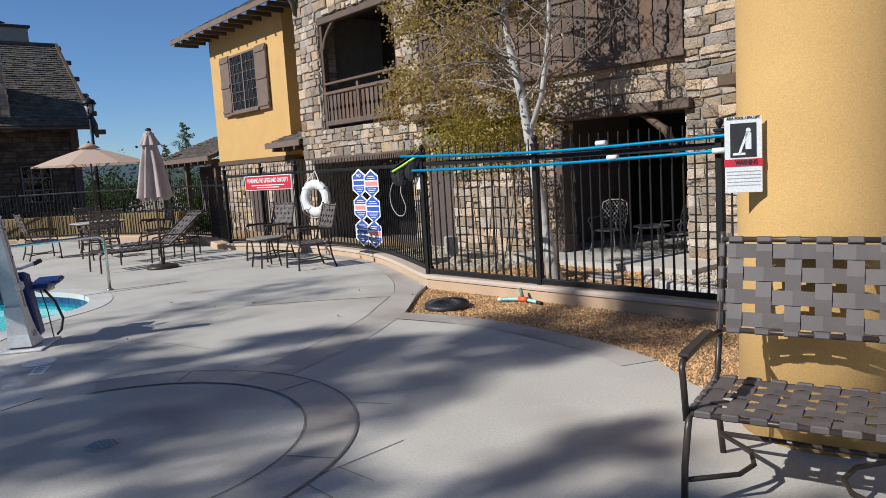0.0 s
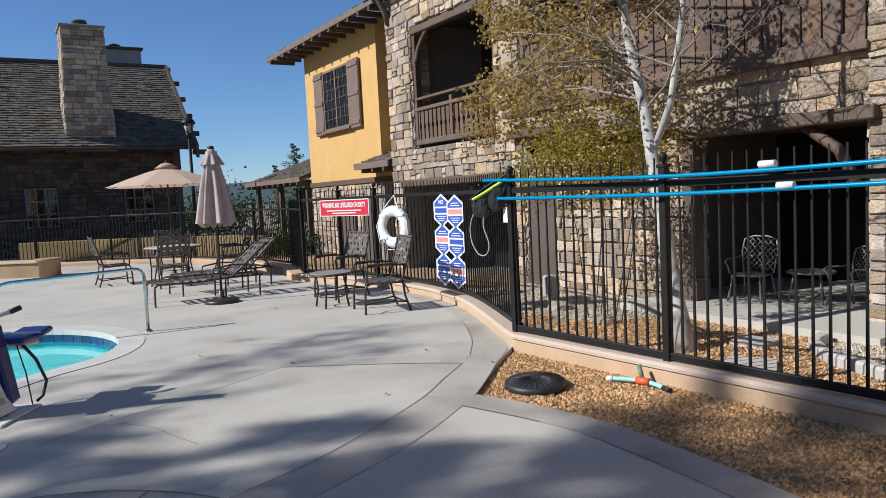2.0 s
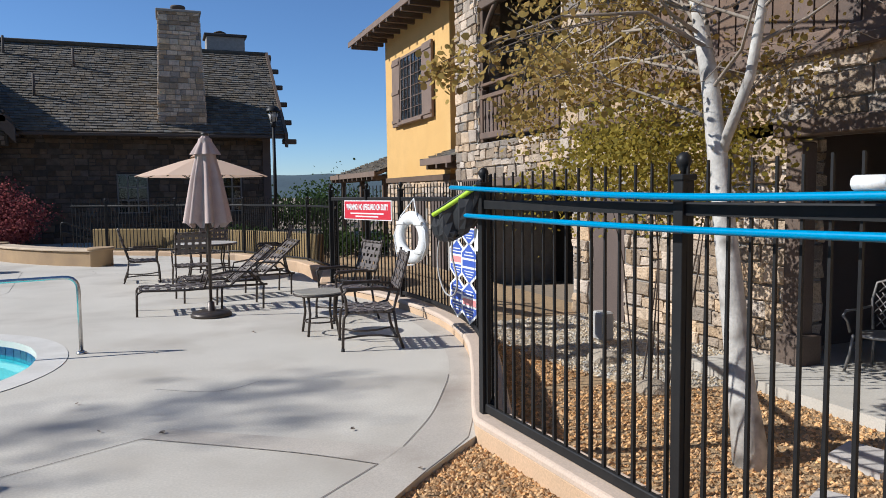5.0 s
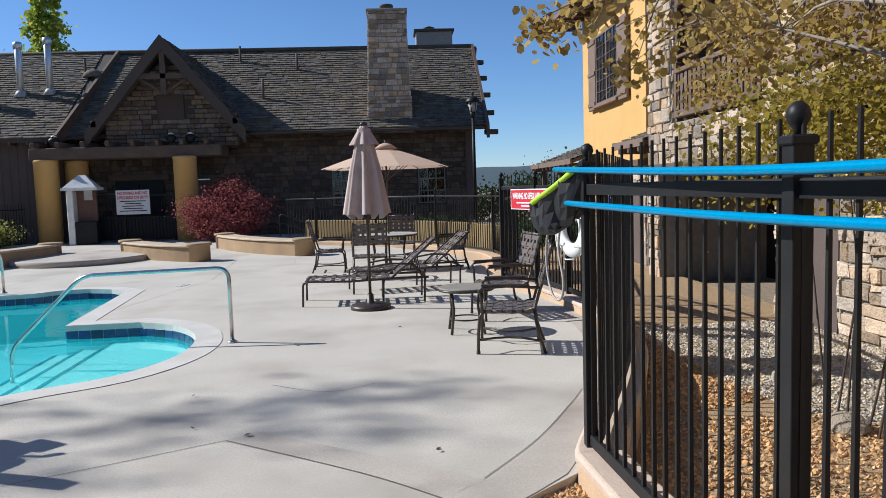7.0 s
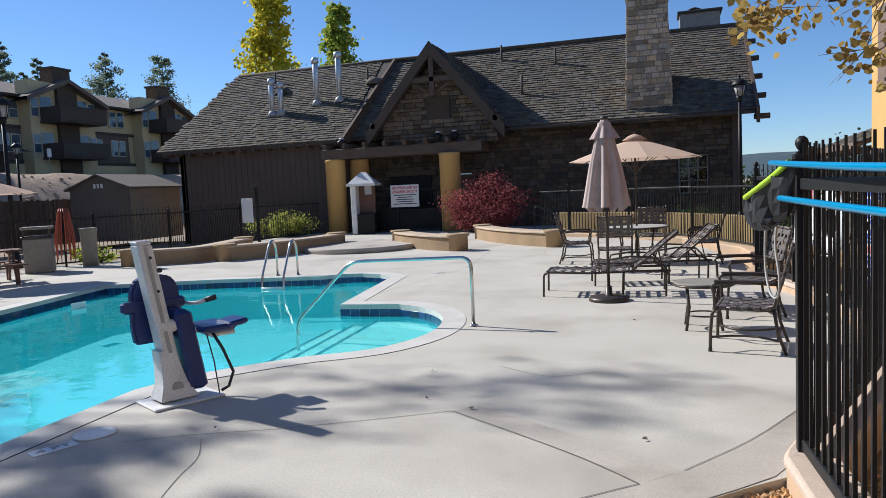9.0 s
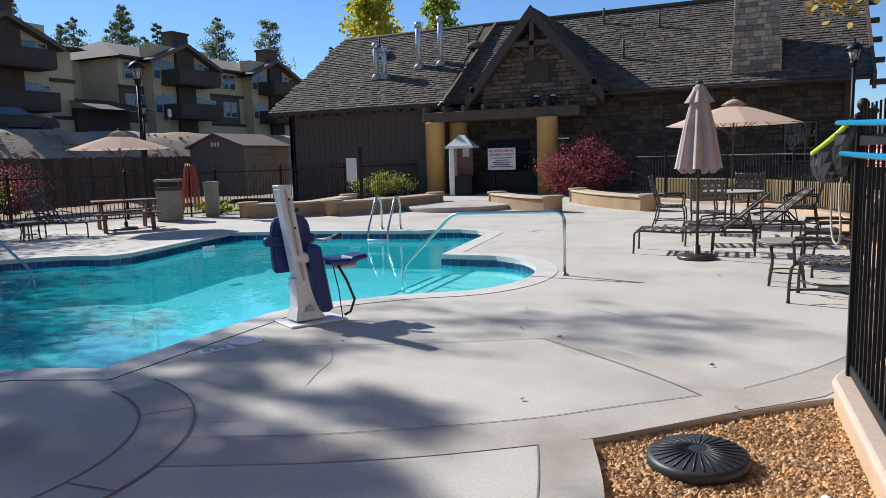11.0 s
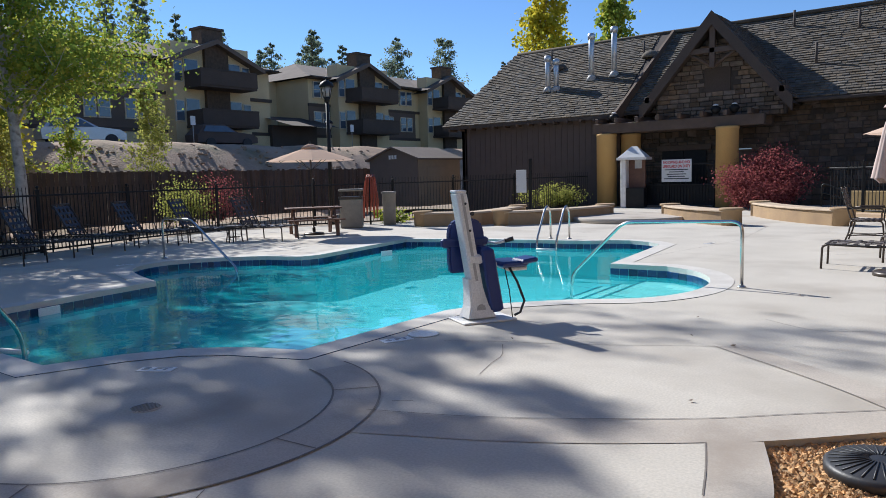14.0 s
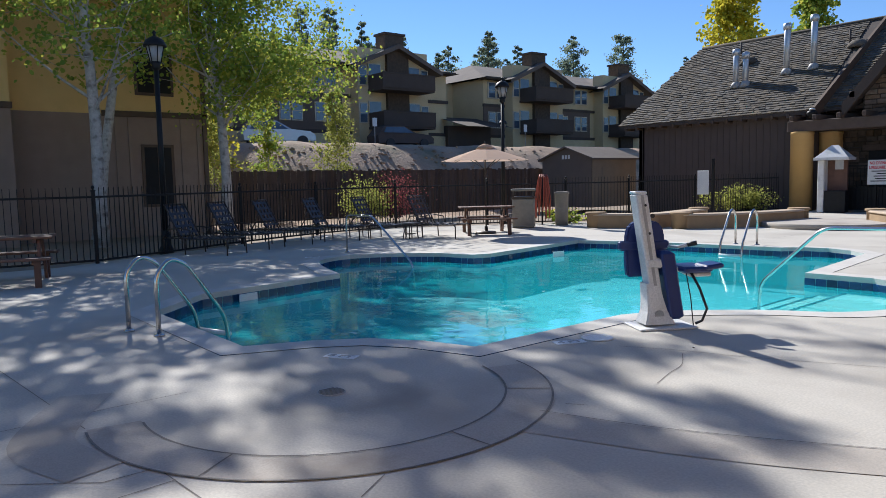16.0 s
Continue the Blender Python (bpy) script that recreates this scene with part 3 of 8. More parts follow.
bm = one(lambda b: b.faces.new([b.verts.new((x, y, -0.17)) for x, y in POOL]))
bmesh.ops.triangulate(bm, faces=bm.faces[:])
water = solo("water", bm, "water", "still turquoise pool water", "water", kind="structure")
water.visible_shadow = False

# waterline tiles
tile_box = B()
box(tile_box, (0, 0, 0), (0.148, 0.014, 0.148), bevel=0.004)
tile_me = bpy.data.meshes.new("tile")
tile_box.to_mesh(tile_me)
tile_me.materials.append(M["tile"])
for i in range(len(POOL)):
    a, b = Vector((*POOL[i], 0)), Vector((*POOL[(i + 1) % len(POOL)], 0))
    n = max(1, round((b - a).length / 0.155))
    d = (b - a) / n
    for k in range(n):
        p = a + d * (k + 0.5)
        m = Matrix.Translation((p.x, p.y, -0.145)) @ Matrix.Rotation(math.atan2(d.y, d.x), 4, "Z") @ Matrix.Diagonal((d.length / 0.155, 1, 1, 1))
        share("tile", tile_me, pool, m)


def line(pts, w=0.009, z=0.003, material="joint", name="joint", host=None):
    """A narrow joint along pts on the deck."""
    bm, pts = B(), [Vector((p[0], p[1], 0)) for p in pts]
    for a, b in zip(pts, pts[1:]):
        s = Vector((-(b - a).y, (b - a).x, 0)).normalized() * w / 2
        zz = Vector((0, 0, z))
        quad(bm, a - s + zz, b - s + zz, b + s + zz, a + s + zz)
    return part(name, bm, material, host or deck)


def band(pts, w, z, material, name):
    pts = [Vector((p[0], p[1], 0)) for p in pts]
    bm, prev = B(), None
    for i, p in enumerate(pts):
        d = pts[min(i + 1, len(pts) - 1)] - pts[max(0, i - 1)]
        s = Vector((-d.y, d.x, 0)).normalized() * w / 2
        cur = (bm.verts.new(p - s + Vector((0, 0, z))), bm.verts.new(p + s + Vector((0, 0, z))))
        if prev:
            bm.faces.new((prev[0], cur[0], cur[1], prev[1]))
        prev = cur
    return part(name, bm, material, deck)


def arc(cx, cy, r, a0, a1, n=40):
    return [(cx + r * math.cos(radians(a0 + (a1 - a0) * i / n)), cy + r * math.sin(radians(a0 + (a1 - a0) * i / n))) for i in range(n + 1)]


# round pad by the pool, with a ring of tinted concrete
band(arc(1.62, 4.89, 1.445, -100, 75), 0.32, 0.005, "tan_concrete", "ring_band")
for r in (1.28, 1.61):
    line(arc(1.62, 4.89, r, -98, 78), 0.016, 0.008)
for a in (-55, 4, 48):
    line([(1.62 + r * math.cos(radians(a)), 4.89 + r * math.sin(radians(a))) for r in (1.28, 1.61)], 0.012, 0.0085)
band(smooth_line([(0.5, 3.5), (1.4, 3.05), (2.1, 3.2)], 8), 0.36, 0.0045, "tan_concrete", "ring_band")
# tinted bands along the bed and the curb, and the joints across the deck
def sheet(a, b, z, name):
    """A flat strip of tinted concrete between two lines of equal length."""
    bm = B()
    va, vb = [bm.verts.new((p[0], p[1], z)) for p in a], [bm.verts.new((p[0], p[1], z)) for p in b]
    for k in range(len(a) - 1):
        bm.faces.new((va[k], vb[k], vb[k + 1], va[k + 1]))
    bmesh.ops.recalc_face_normals(bm, faces=bm.faces[:])
    return part(name, bm, "tan_concrete", deck)


UPPER = smooth_line([(2.98, 5.66), (3.4, 5.82), (3.75, 5.98), (4.3, 6.3), (4.85, 6.67), (5.25, 7.02), (5.72, 7.42)], 5)
UNDER = smooth_line([(3.14, 5.28), (3.55, 5.46), (3.95, 5.64), (4.45, 5.92), (4.97, 6.28), (5.28, 6.52), (5.98, 7.22)], 5)
sheet(UPPER, UNDER, 0.004, "edge_band")
line(UPPER, 0.008, 0.008)
CURB_JOINT = smooth_line([(5.96, 7.65), (6.37, 8.22), (6.72, 8.85), (6.95, 9.31), (7.2, 9.95), (7.4, 10.7), (7.5, 11.4), (7.54, 12.2), (7.46, 13.3)], 5)
CURB_FOOT = smooth_line([(6.44, 7.66), (6.72, 8.2), (6.95, 8.75), (7.14, 9.2), (7.42, 9.9), (7.66, 10.7), (7.75, 11.4), (7.79, 12.2), (7.71, 13.3)], 5)
sheet(CURB_JOINT, CURB_FOOT, 0.004, "edge_band")
line(CURB_JOINT[:16], 0.006, 0.008)
sheet([(5.72, 7.42), (5.84, 7.53), (5.96, 7.65)], [(5.98, 7.22), (6.22, 7.44), (6.44, 7.66)], 0.0043, "edge_band")
DIAG_A, DIAG_B = smooth_line([(4.32, 8.53), (5.26, 7.84), (5.72, 7.42)], 5), smooth_line([(4.51, 8.68), (5.41, 8.06), (5.96, 7.65)], 5)
sheet(DIAG_A, DIAG_B, 0.0038, "edge_band")
line(DIAG_A, 0.0045, 0.008)
# strip that rounds the near side of the bed
BEND_A, BEND_B = smooth_line([(4.97, 6.28), (5.12, 5.8), (5.23, 5.3), (5.22, 4.7), (5.14, 3.95), (4.96, 3.42)], 5), smooth_line([(5.23, 6.46), (5.43, 5.83), (5.52, 5.2), (5.5, 4.7), (5.42, 3.9), (5.25, 3.3)], 5)
sheet(BEND_A, BEND_B, 0.0046, "edge_band")
line(BEND_A[:8], 0.009, 0.008)
for pts in ([(3.18, 7.94), (3.7, 8.2), (4.32, 8.53)], [(2.2, 7.5), (2.6, 7.72), (3.18, 7.94)], [(2.21, 3.45), (2.96, 3.51)], [(2.26, 3.49), (2.27, 3.18)], [(2.99, 5.90), (3.11, 5.98)],
            [(2.27, 3.18), (1.5, 2.2), (0.6, 1.2), (-0.6, 0.2)], [(1.31, 3.31), (-0.43, 3.15), (-2.5, 2.95), (-4.5, 2.6)], [(0.95, 4.08), (0.96, 3.6), (1.0, 2.89)], [(1.98, 3.25), (1.91, 3.57)], [(2.52, 3.19), (2.49, 3.48)], [(3.30, 4.09), (3.15, 4.33)],
            [(4.0, 16.0), (5.5, 17.5)], [(1.2, 13.6), (1.9, 18), (1.5, 22)], [(-2.0, 16.9), (-2.2, 22)], [(3.6, 20.6), (2.0, 19.4)]):
    line(pts, 0.007)
for pts in ([(1.91, 3.57), (2.05, 3.15), (1.82, 2.94), (1.44, 2.89), (1.2, 3.05)],):
    line(smooth_line(pts, 6), 0.010)
# wandering cracks
for pts in ([(3.12, 6.75), (3.02, 7.05), (2.94, 7.34), (2.74, 7.66)], [(4.4, 9.9), (4.9, 9.6), (5.3, 9.8)], [(2.6, 19.5), (3.1, 20.6), (3.0, 21.4)]):
    line(smooth_line(pts, 5), 0.006, 0.003)

# drain, skimmer lid, depth marks
drain = solo("floor_drain", one(lathe, [(0.105, 0), (0.105, 0.004), (0.0, 0.004)], (1.67, 4.87, 0.001), 24), "plate", "small grey round slotted drain in the concrete", "drain")
for k in range(7):
    part("slat", one(box, (1.67 + (k - 3) * 0.024, 4.87, 0.007), (0.011, 2 * math.sqrt(max(0.0004, 0.0085 - ((k - 3) * 0.024) ** 2)), 0.005)), "lattice_metal", drain)
skim = solo("deck_lid", one(lathe, [(0.15, 0), (0.15, 0.006), (0.145, 0.009), (0.11, 0.009), (0.108, 0.006), (0.10, 0.006), (0.0, 0.006)], (1.86, 7.62, 0.003), 28), "white", "off-white round skimmer lid in the deck", "lid")
for x, y, a, s in ((1.80, 7.30, 66, "4 FT"), (0.80, 5.47, 30, "5 FT"), (-6.9, 9.4, 60, "3 FT"), (1.55, 17.2, 80, "3 FT")):
    plate = solo("depth_marker", one(box, (0, 0, 0.004), (0.30, 0.13, 0.006), bevel=0.002), "plastic_white", "small white depth marker set in the deck", "depth marker", "depth markers on the deck")
    plate.matrix_basis = pose(x, y, 0, 0, 0, a)
    lettering(s, 0.095, pose(0, 0, 0.009), "plate", plate, width=0.24)
for x, y, a in ((-4.3, 13.9, 81.5), (-3.7, 6.6, 100), (-1.6, 16.72, 10)):
    plate = solo("depth_marker", one(box, (0, 0, 0), (0.30, 0.02, 0.15), bevel=0.003), "plastic_white", "white depth tile in the blue waterline tiles", "depth marker", "depth tiles")
    plate.matrix_basis = pose(x, y, -0.14, 0, 0, a)

# ---------------------------------------------------------------- gravel bed and curb
BED = [(5.22, 6.48), (5.43, 5.83), (5.52, 5.2), (5.5, 4.7), (5.42, 3.9), (5.25, 3.3), (4.9, 2.8), (4.75, 2.2), (4.75, 1.0), (4.9, -2.0), (4.9, -9.0), (7.7, -9.0), (7.05, 1.2), (6.6, 7.7), (6.3, 7.5), (5.75, 7.0)]
bed = solo("gravel_bed", one(prism, BED, -0.31, -0.045), "gravel_bed", "tan decorative gravel bed beside the fence", "gravel bed", kind="structure")


def inside(p, poly):
    hit, n = False, len(poly)
    for i in range(n):
        (x0, y0), (x1, y1) = poly[i], poly[i - 1]
        if (y0 > p[1]) != (y1 > p[1]) and p[0] < (x1 - x0) * (p[1] - y0) / (y1 - y0) + x0:
            hit = not hit
    return hit


def rocks(host, poly, n, size, z, material, seed):
    """Loose angular stones strewn over an outline."""
    rnd = random.Random(seed)
    verts, faces = [], []
    x0, x1 = min(p[0] for p in poly), max(p[0] for p in poly)
    y0, y1 = min(p[1] for p in poly), max(p[1] for p in poly)
    k = 0
    while k < n:
        x, y = rnd.uniform(x0, x1), rnd.uniform(y0, y1)
        if not inside((x, y), poly):
            continue
        k += 1
        s = size * rnd.uniform(0.45, 1.6)
        a = rnd.uniform(0, 6.28)
        b = len(verts)
        for j in range(5):
            r = s * rnd.uniform(0.75, 1.2)
            verts.append((x + r * math.cos(a + j * 1.257), y + r * math.sin(a + j * 1.257) * 0.75, z + rnd.uniform(-0.1, 0.3) * s))
        verts.append((x + rnd.uniform(-0.4, 0.4) * s, y + rnd.uniform(-0.4, 0.4) * s, z + s * rnd.uniform(0.6, 1.0)))
        verts.append((x + rnd.uniform(-0.5, 0.5) * s, y + rnd.uniform(-0.4, 0.4) * s, z + s * rnd.uniform(0.5, 0.9)))
        for j in range(5):
            faces.append((b + j, b + (j + 1) % 5, b + 5 + (j > 2)))
        faces.append((b + 0, b + 5, b + 6))
        faces.append((b + 3, b + 6, b + 5))
    me = bpy.data.meshes.new("gravel")
    me.from_pydata(verts, [], faces)
    me.materials.append(M[material])
    ob = new("gravel", me)
    ob.parent = host
    return tagged(ob, "", "", "", "stuff")


rocks(bed, [(5.22, 6.48), (5.43, 5.83), (5.52, 5.2), (5.5, 4.7), (5.42, 3.9), (5.25, 3.3), (4.9, 2.8), (4.85, 1.0), (6.95, 1.0), (6.5, 7.6), (6.3, 7.5), (5.75, 7.0)], 30000, 0.0165, -0.044, "gravel", 5)

# curb: a raised tan beam that carries the fence
LINE_C = smooth_line(CURB[2:], 5)
LINE_C = [Vector((*CURB[0], 0)), Vector((*CURB[1], 0))] + LINE_C


def beam(pts, w, z0, z1, lip=0.012):
    """A long low beam with softened top edges along pts."""
    bm, prev = B(), None
    for i, p in enumerate(pts):
        d = pts[min(i + 1, len(pts) - 1)] - pts[max(0, i - 1)]
        s = Vector((-d.y, d.x, 0)).normalized()
        prof = [(-w / 2, z0), (-w / 2, z1 - lip * 2), (-w / 2 + lip, z1 - lip * 0.5), (-w / 2 + lip * 2, z1), (w / 2 - lip * 2, z1), (w / 2 - lip, z1 - lip * 0.5), (w / 2, z1 - lip * 2), (w / 2, z0)]
        cur = [bm.verts.new((p.x + s.x * a, p.y + s.y * a, z)) for a, z in prof]
        if prev:
            for k in range(7):
                bm.faces.new((prev[k], prev[k + 1], cur[k + 1], cur[k]))
        else:
            bm.faces.new(cur)
        prev = cur
    bm.faces.new(prev[::-1])
    bmesh.ops.recalc_face_normals(bm, faces=bm.faces[:])
    return bm


curb = solo("curb", beam(LINE_C, 0.26, -0.3, 0.10), "curb", "tan painted concrete curb under the iron fence", "curb", kind="structure")
part("curb_cap", beam(LINE_C, 0.29, 0.095, 0.145), "curb_top", curb)


# ---------------------------------------------------------------- iron fences
def mesh_of(name, bm, material):
    me = bpy.data.meshes.new(name)
    bm.to_mesh(me)
    bm.free()
    me.materials.append(M[material])
    return me


def picket_bm(h=1.62, w=0.019):
    bm = B()
    box(bm, (0, 0, h / 2), (w, w, h))
    top = [v for v in bm.verts if v.co.z > h - 0.01]
    for v in top:
        v.co.x *= 0.55
        v.co.y *= 0.55
        v.co.z += 0.02
    return bm


def post_bm(h=1.60, w=0.065):
    bm = B()
    box(bm, (0, 0, h / 2), (w, w, h), bevel=0.004)
    box(bm, (0, 0, h + 0.01), (w + 0.02, w + 0.02, 0.03), bevel=0.006)
    lathe(bm, [(0.012, h + 0.02), (0.014, h + 0.04), (0.028, h + 0.06), (0.036, h + 0.08), (0.030, h + 0.105), (0.012, h + 0.122)], n=12)
    return bm


PICKET, POST = mesh_of("picket", picket_bm(), "iron"), mesh_of("post", post_bm(), "iron")


def walk_line(pts, step):
    """Places every step metres along pts, with the direction."""
    out, carry = [], 0.0
    for a, b in zip(pts, pts[1:]):
        d, l = (b - a).normalized(), (b - a).length
        s = carry
        while s < l:
            out.append((a + d * s, math.atan2(d.y, d.x)))
            s += step
        carry = s - l
    return out


def fence(label, pts, z, posts, single=True, step=0.118, low=0.07, high=1.47, mid=None, scale=1.0, group="iron fences", rail=0.042):
    """A run of iron fence along pts at ground height z; posts at the given places."""
    host = thing("fence", label, "fence", group)
    pts = [Vector((p[0], p[1], 0)) for p in pts]
    rails = [low, high] + ([mid] if mid else [])
    for r in rails:
        part("rail", beam(pts, 0.036, z + r * scale - rail / 2, z + r * scale + rail / 2, 0.004), "iron", host)
    rest = B()
    for p, ang in walk_line(pts, step):
        m = Matrix.Translation((p.x, p.y, z + 0.04)) @ Matrix.Rotation(ang, 4, "Z") @ Matrix.Diagonal((1, 1, scale, 1))
        if single:
            share("picket", PICKET, host, m)
        else:
            box(rest, (0, 0, 0.81), (0.019, 0.019, 1.62), m)
    if not single:
        part("picket_row", rest, "iron", host, "", "stuff")
    else:
        rest.free()
    for x, y in posts:
        share("post", POST, host, Matrix.Translation((x, y, z)) @ Matrix.Diagonal((1, 1, scale, 1)))
    return host


near = [Vector((7.20, -2.0, 0)), Vector((6.59, 7.70, 0))]
fence("black iron picket fence on a tan curb", near, 0.14, [(6.59, 7.70), (6.71, 5.80), (6.84, 3.64), (6.98, 1.5), (7.11, -0.6)], low=0.05, rail=0.06)
curve = [p for p in LINE_C if p.y > 7.6]
curve[0] = Vector((6.59, 7.70, 0))
fence("curved black iron picket fence with signs hung on it", curve, 0.14, [(7.84, 13.4), (7.62, 14.5), (7.25, 15.5)], rail=0.055)
fence("black iron picket fence along the far deck edge", [(7.25, 15.5), (7.9, 18.0), (7.75, 20.3), (6.6, 23.4), (4.9, 25.3), (3.0, 26.6), (2.0, 27.2)], 0.10, [(7.9, 18.0), (7.75, 20.3), (6.6, 23.4), (4.9, 25.3), (3.0, 26.6)], True, scale=0.9)
fence("black iron picket fence behind the planting", [(-8.2, 31.4), (-9.6, 27.6), (-9.2, 22.9), (-10.2, 20.8)], 0.0, [(-9.6, 27.6), (-9.2, 22.9), (-10.2, 20.8)], True, scale=0.9)
fence("black iron picket fence along the lounging side", [(-10.2, 20.8), (-11.6, 18.5), (-12.9, 15.7), (-12.3, 12.5), (-11.3, 9.8), (-10.1, 7.6), (-9.3, 5.9)], 0.0, [(-11.6, 18.5), (-12.9, 15.7), (-12.3, 12.5), (-11.3, 9.8), (-9.3, 5.9)], True, scale=0.9)
fence("black iron picket fence in the shade of the aspens", [(-9.3, 5.9), (-9.6, 3.0), (-9.6, -4.0)], 0.0, [(-9.6, 3.0), (-9.6, 0.5)], True, scale=0.9)


# ---------------------------------------------------------------- lodge building beside the fence
lodge = thing("lodge_building", "two-storey lodge with stone walls, ochre stucco and timber balconies", "building")


def wall(name, x0, x1, y0, y1, z0, z1, material, host, label=""):
    return part(name, one(box, ((x0 + x1) / 2, (y0 + y1) / 2, (z0 + z1) / 2), (x1 - x0, y1 - y0, z1 - z0)), material, host, label)


# garden ground between fence and lodge
solo("garden", one(prism, [(6.7, -6), (7.1, 1.2), (6.72, 7.6), (7.3, 9.0), (7.95, 11.2), (8.0, 12.6), (7.7, 14.6), (7.4, 15.6), (8.0, 18.0), (7.9, 26), (10.9, 26), (10.9, -6)], -0.32, -0.18), "gravel_bed", "tan gravel planting strip in front of the lodge", "ground", kind="structure")
garden_rocks = bpy.data.objects["garden"]
rocks(garden_rocks, [(6.95, 3.0), (6.75, 7.5), (7.4, 9.0), (8.6, 9.0), (9.1, 8.5), (9.6, 8.3), (9.6, 3.0)], 15000, 0.019, -0.18, "gravel", 8)
rocks(garden_rocks, [(7.5, 9.0), (8.0, 11.2), (8.1, 13), (8.5, 12.5), (8.55, 9.4)], 4000, 0.02, -0.18, "gravel", 9)
PALE = [(8.3, 12.5), (8.45, 9.7), (8.65, 9.0), (9.1, 8.55), (9.55, 8.45), (9.55, 9.25), (10.5, 9.3), (10.5, 12.5)]
solo("gravel_strip", one(prism, PALE, -0.22, -0.172), "pale_gravel", "pale grey gravel strip along the stone wall", "gravel", kind="structure")
rocks(garden_rocks, PALE, 9000, 0.02, -0.172, "pale_gravel", 19)
solo("patio", one(prism, [(9.6, 5.6), (9.6, 9.2), (13.4, 9.2), (13.4, 5.6)], -0.3, -0.08), "concrete", "small concrete patio under the balcony", "patio", kind="structure")

# tall yellow part
wall("wall", 10.95, 17.0, 19.1, 24.25, 2.1, 6.3, "stucco", lodge, "ochre stucco upper wall")
wall("wall", 10.98, 17.0, 19.1, 24.25, -0.4, 2.0, "mortar", lodge)
wall("wall", 12.6, 12.8, 17.5, 19.2, -0.4, 6.3, "stucco", lodge)
wall("band_board", 10.90, 11.2, 19.05, 24.3, 2.0, 2.14, "wood", lodge)
masonry(lodge, "stones", (10.98, 24.25, -0.4), (0, -1, 0), (0, 0, 1), (-1, 0, 0), 5.1, 2.4, [(2.4, 3.4, 0.0, 2.0), (3.9, 5.0, 0.0, 2.0)], seed=11)
for y in (21.5, 20.0):
    wall("door", 10.93, 11.0, y - 0.5, y + 0.5, -0.3, 1.62, "siding", lodge, "dark blue-grey door")
# window with shutters
win = part("window", one(box, (10.93, 21.7, 4.55), (0.08, 1.85, 1.8)), "curtain_reflection", lodge)
part("pane", one(box, (10.885, 21.7, 4.55), (0.01, 1.75, 1.7)), "glass", win)
b = B()
for k in range(7):
    box(b, (10.875, 20.81 + k * 0.297, 4.55), (0.03, 0.06 if k in (0, 3, 6) else 0.012, 1.75))
for k in range(7):
    box(b, (10.876, 21.7, 3.69 + k * 0.287), (0.025, 1.85, 0.06 if k in (0, 6) else 0.012))
part("frame", b, "shutter", win)
part("sill", one(box, (10.86, 21.7, 3.62), (0.16, 2.0, 0.08), bevel=0.01), "shutter", win)
for y in (20.42, 22.98):
    sh = part("shutter", one(box, (10.88, y, 4.52), (0.07, 0.66, 1.9), bevel=0.01), "shutter", lodge)
    for z in (4.52, 3.72, 5.32):
        part("batten", one(box, (10.835, y, z), (0.03, 0.64, 0.10), bevel=0.005), "shutter", sh)


def gable_end(name, y0, y1, x0, x1, z, rise, host, over=0.6, label=""):
    """A lean-to slope that falls toward the deck, with rafter tails."""
    slab = B()
    v = [(x0 - over, y0, z - 0.1), (x1, y0, z + rise), (x1, y1, z + rise), (x0 - over, y1, z - 0.1)]
    quad(slab, *v)
    quad(slab, *[(a, b, c - 0.10) for a, b, c in v[::-1]])
    for i in range(4):
        a, b = v[i], v[(i + 1) % 4]
        quad(slab, (a[0], a[1], a[2] - 0.10), (b[0], b[1], b[2] - 0.10), b, a)
    roof = part(name, slab, "wood", host, label)
    length = math.hypot(x1 - x0 + over, rise + 0.1)
    shingles(roof, (x0 - over, y0, z - 0.095), (0, 1, 0), (x1 - x0 + over, 0, rise + 0.1), y1 - y0, length, 0.2, 0.3, seed=int(y0 * 7) % 91)
    y = y0 + 0.25
    while y < y1:
        t = B()
        box(t, (x0 - over / 2 + 0.02, y, z - 0.24), (over + 0.1, 0.09, 0.14), bevel=0.01)
        part("rafter_tail", t, "wood", roof)
        y += 0.62
    fas = B()
    box(fas, (x0 - over - 0.02, (y0 + y1) / 2, z - 0.13), (0.04, y1 - y0 + 0.1, 0.16), bevel=0.006)
    part("fascia", fas, "shutter", roof)
    return roof


gable_end("roof", 17.6, 25.6, 10.95, 14.5, 6.45, 2.2, lodge, 0.75)
gable_end("roof", 17.7, 19.6, 10.95, 11.6, 2.55, 0.35, lodge, 0.55)

# stone tower with the arched upper balcony
T0, T1, TX = 12.45, 17.62, 10.5
for args in ((T0, 12.9, -0.4, 1.95), (17.1, T1, -0.4, 1.95), (T0, T1, 1.95, 2.66), (T0, 13.22, 2.66, 5.45), (16.52, T1, 2.66, 5.45), (T0, T1, 5.45, 8.5)):
    wall("wall", TX, TX + 0.5, *args, "mortar", lodge)
wall("wall", TX + 0.5, 16.0, T0, T0 + 0.3, -0.4, 2.4, "mortar", lodge)
wall("wall", TX + 0.5, 16.0, T1 - 0.3, T1, -0.4, 8.5, "mortar", lodge)
wall("wall", TX + 2.6, TX + 2.8, T0, T1, 2.4, 8.5, "siding", lodge)
wall("floor_slab", TX + 0.1, 14, T0, T1, 2.3, 2.6, "wood", lodge)
# porch shade comes from the near-black colour of this wall
wall("wall", TX + 2.2, TX + 2.4, T0, T1, -0.4, 2.3, "dark", lodge, "back wall of the lower porch, near-black for its shade")
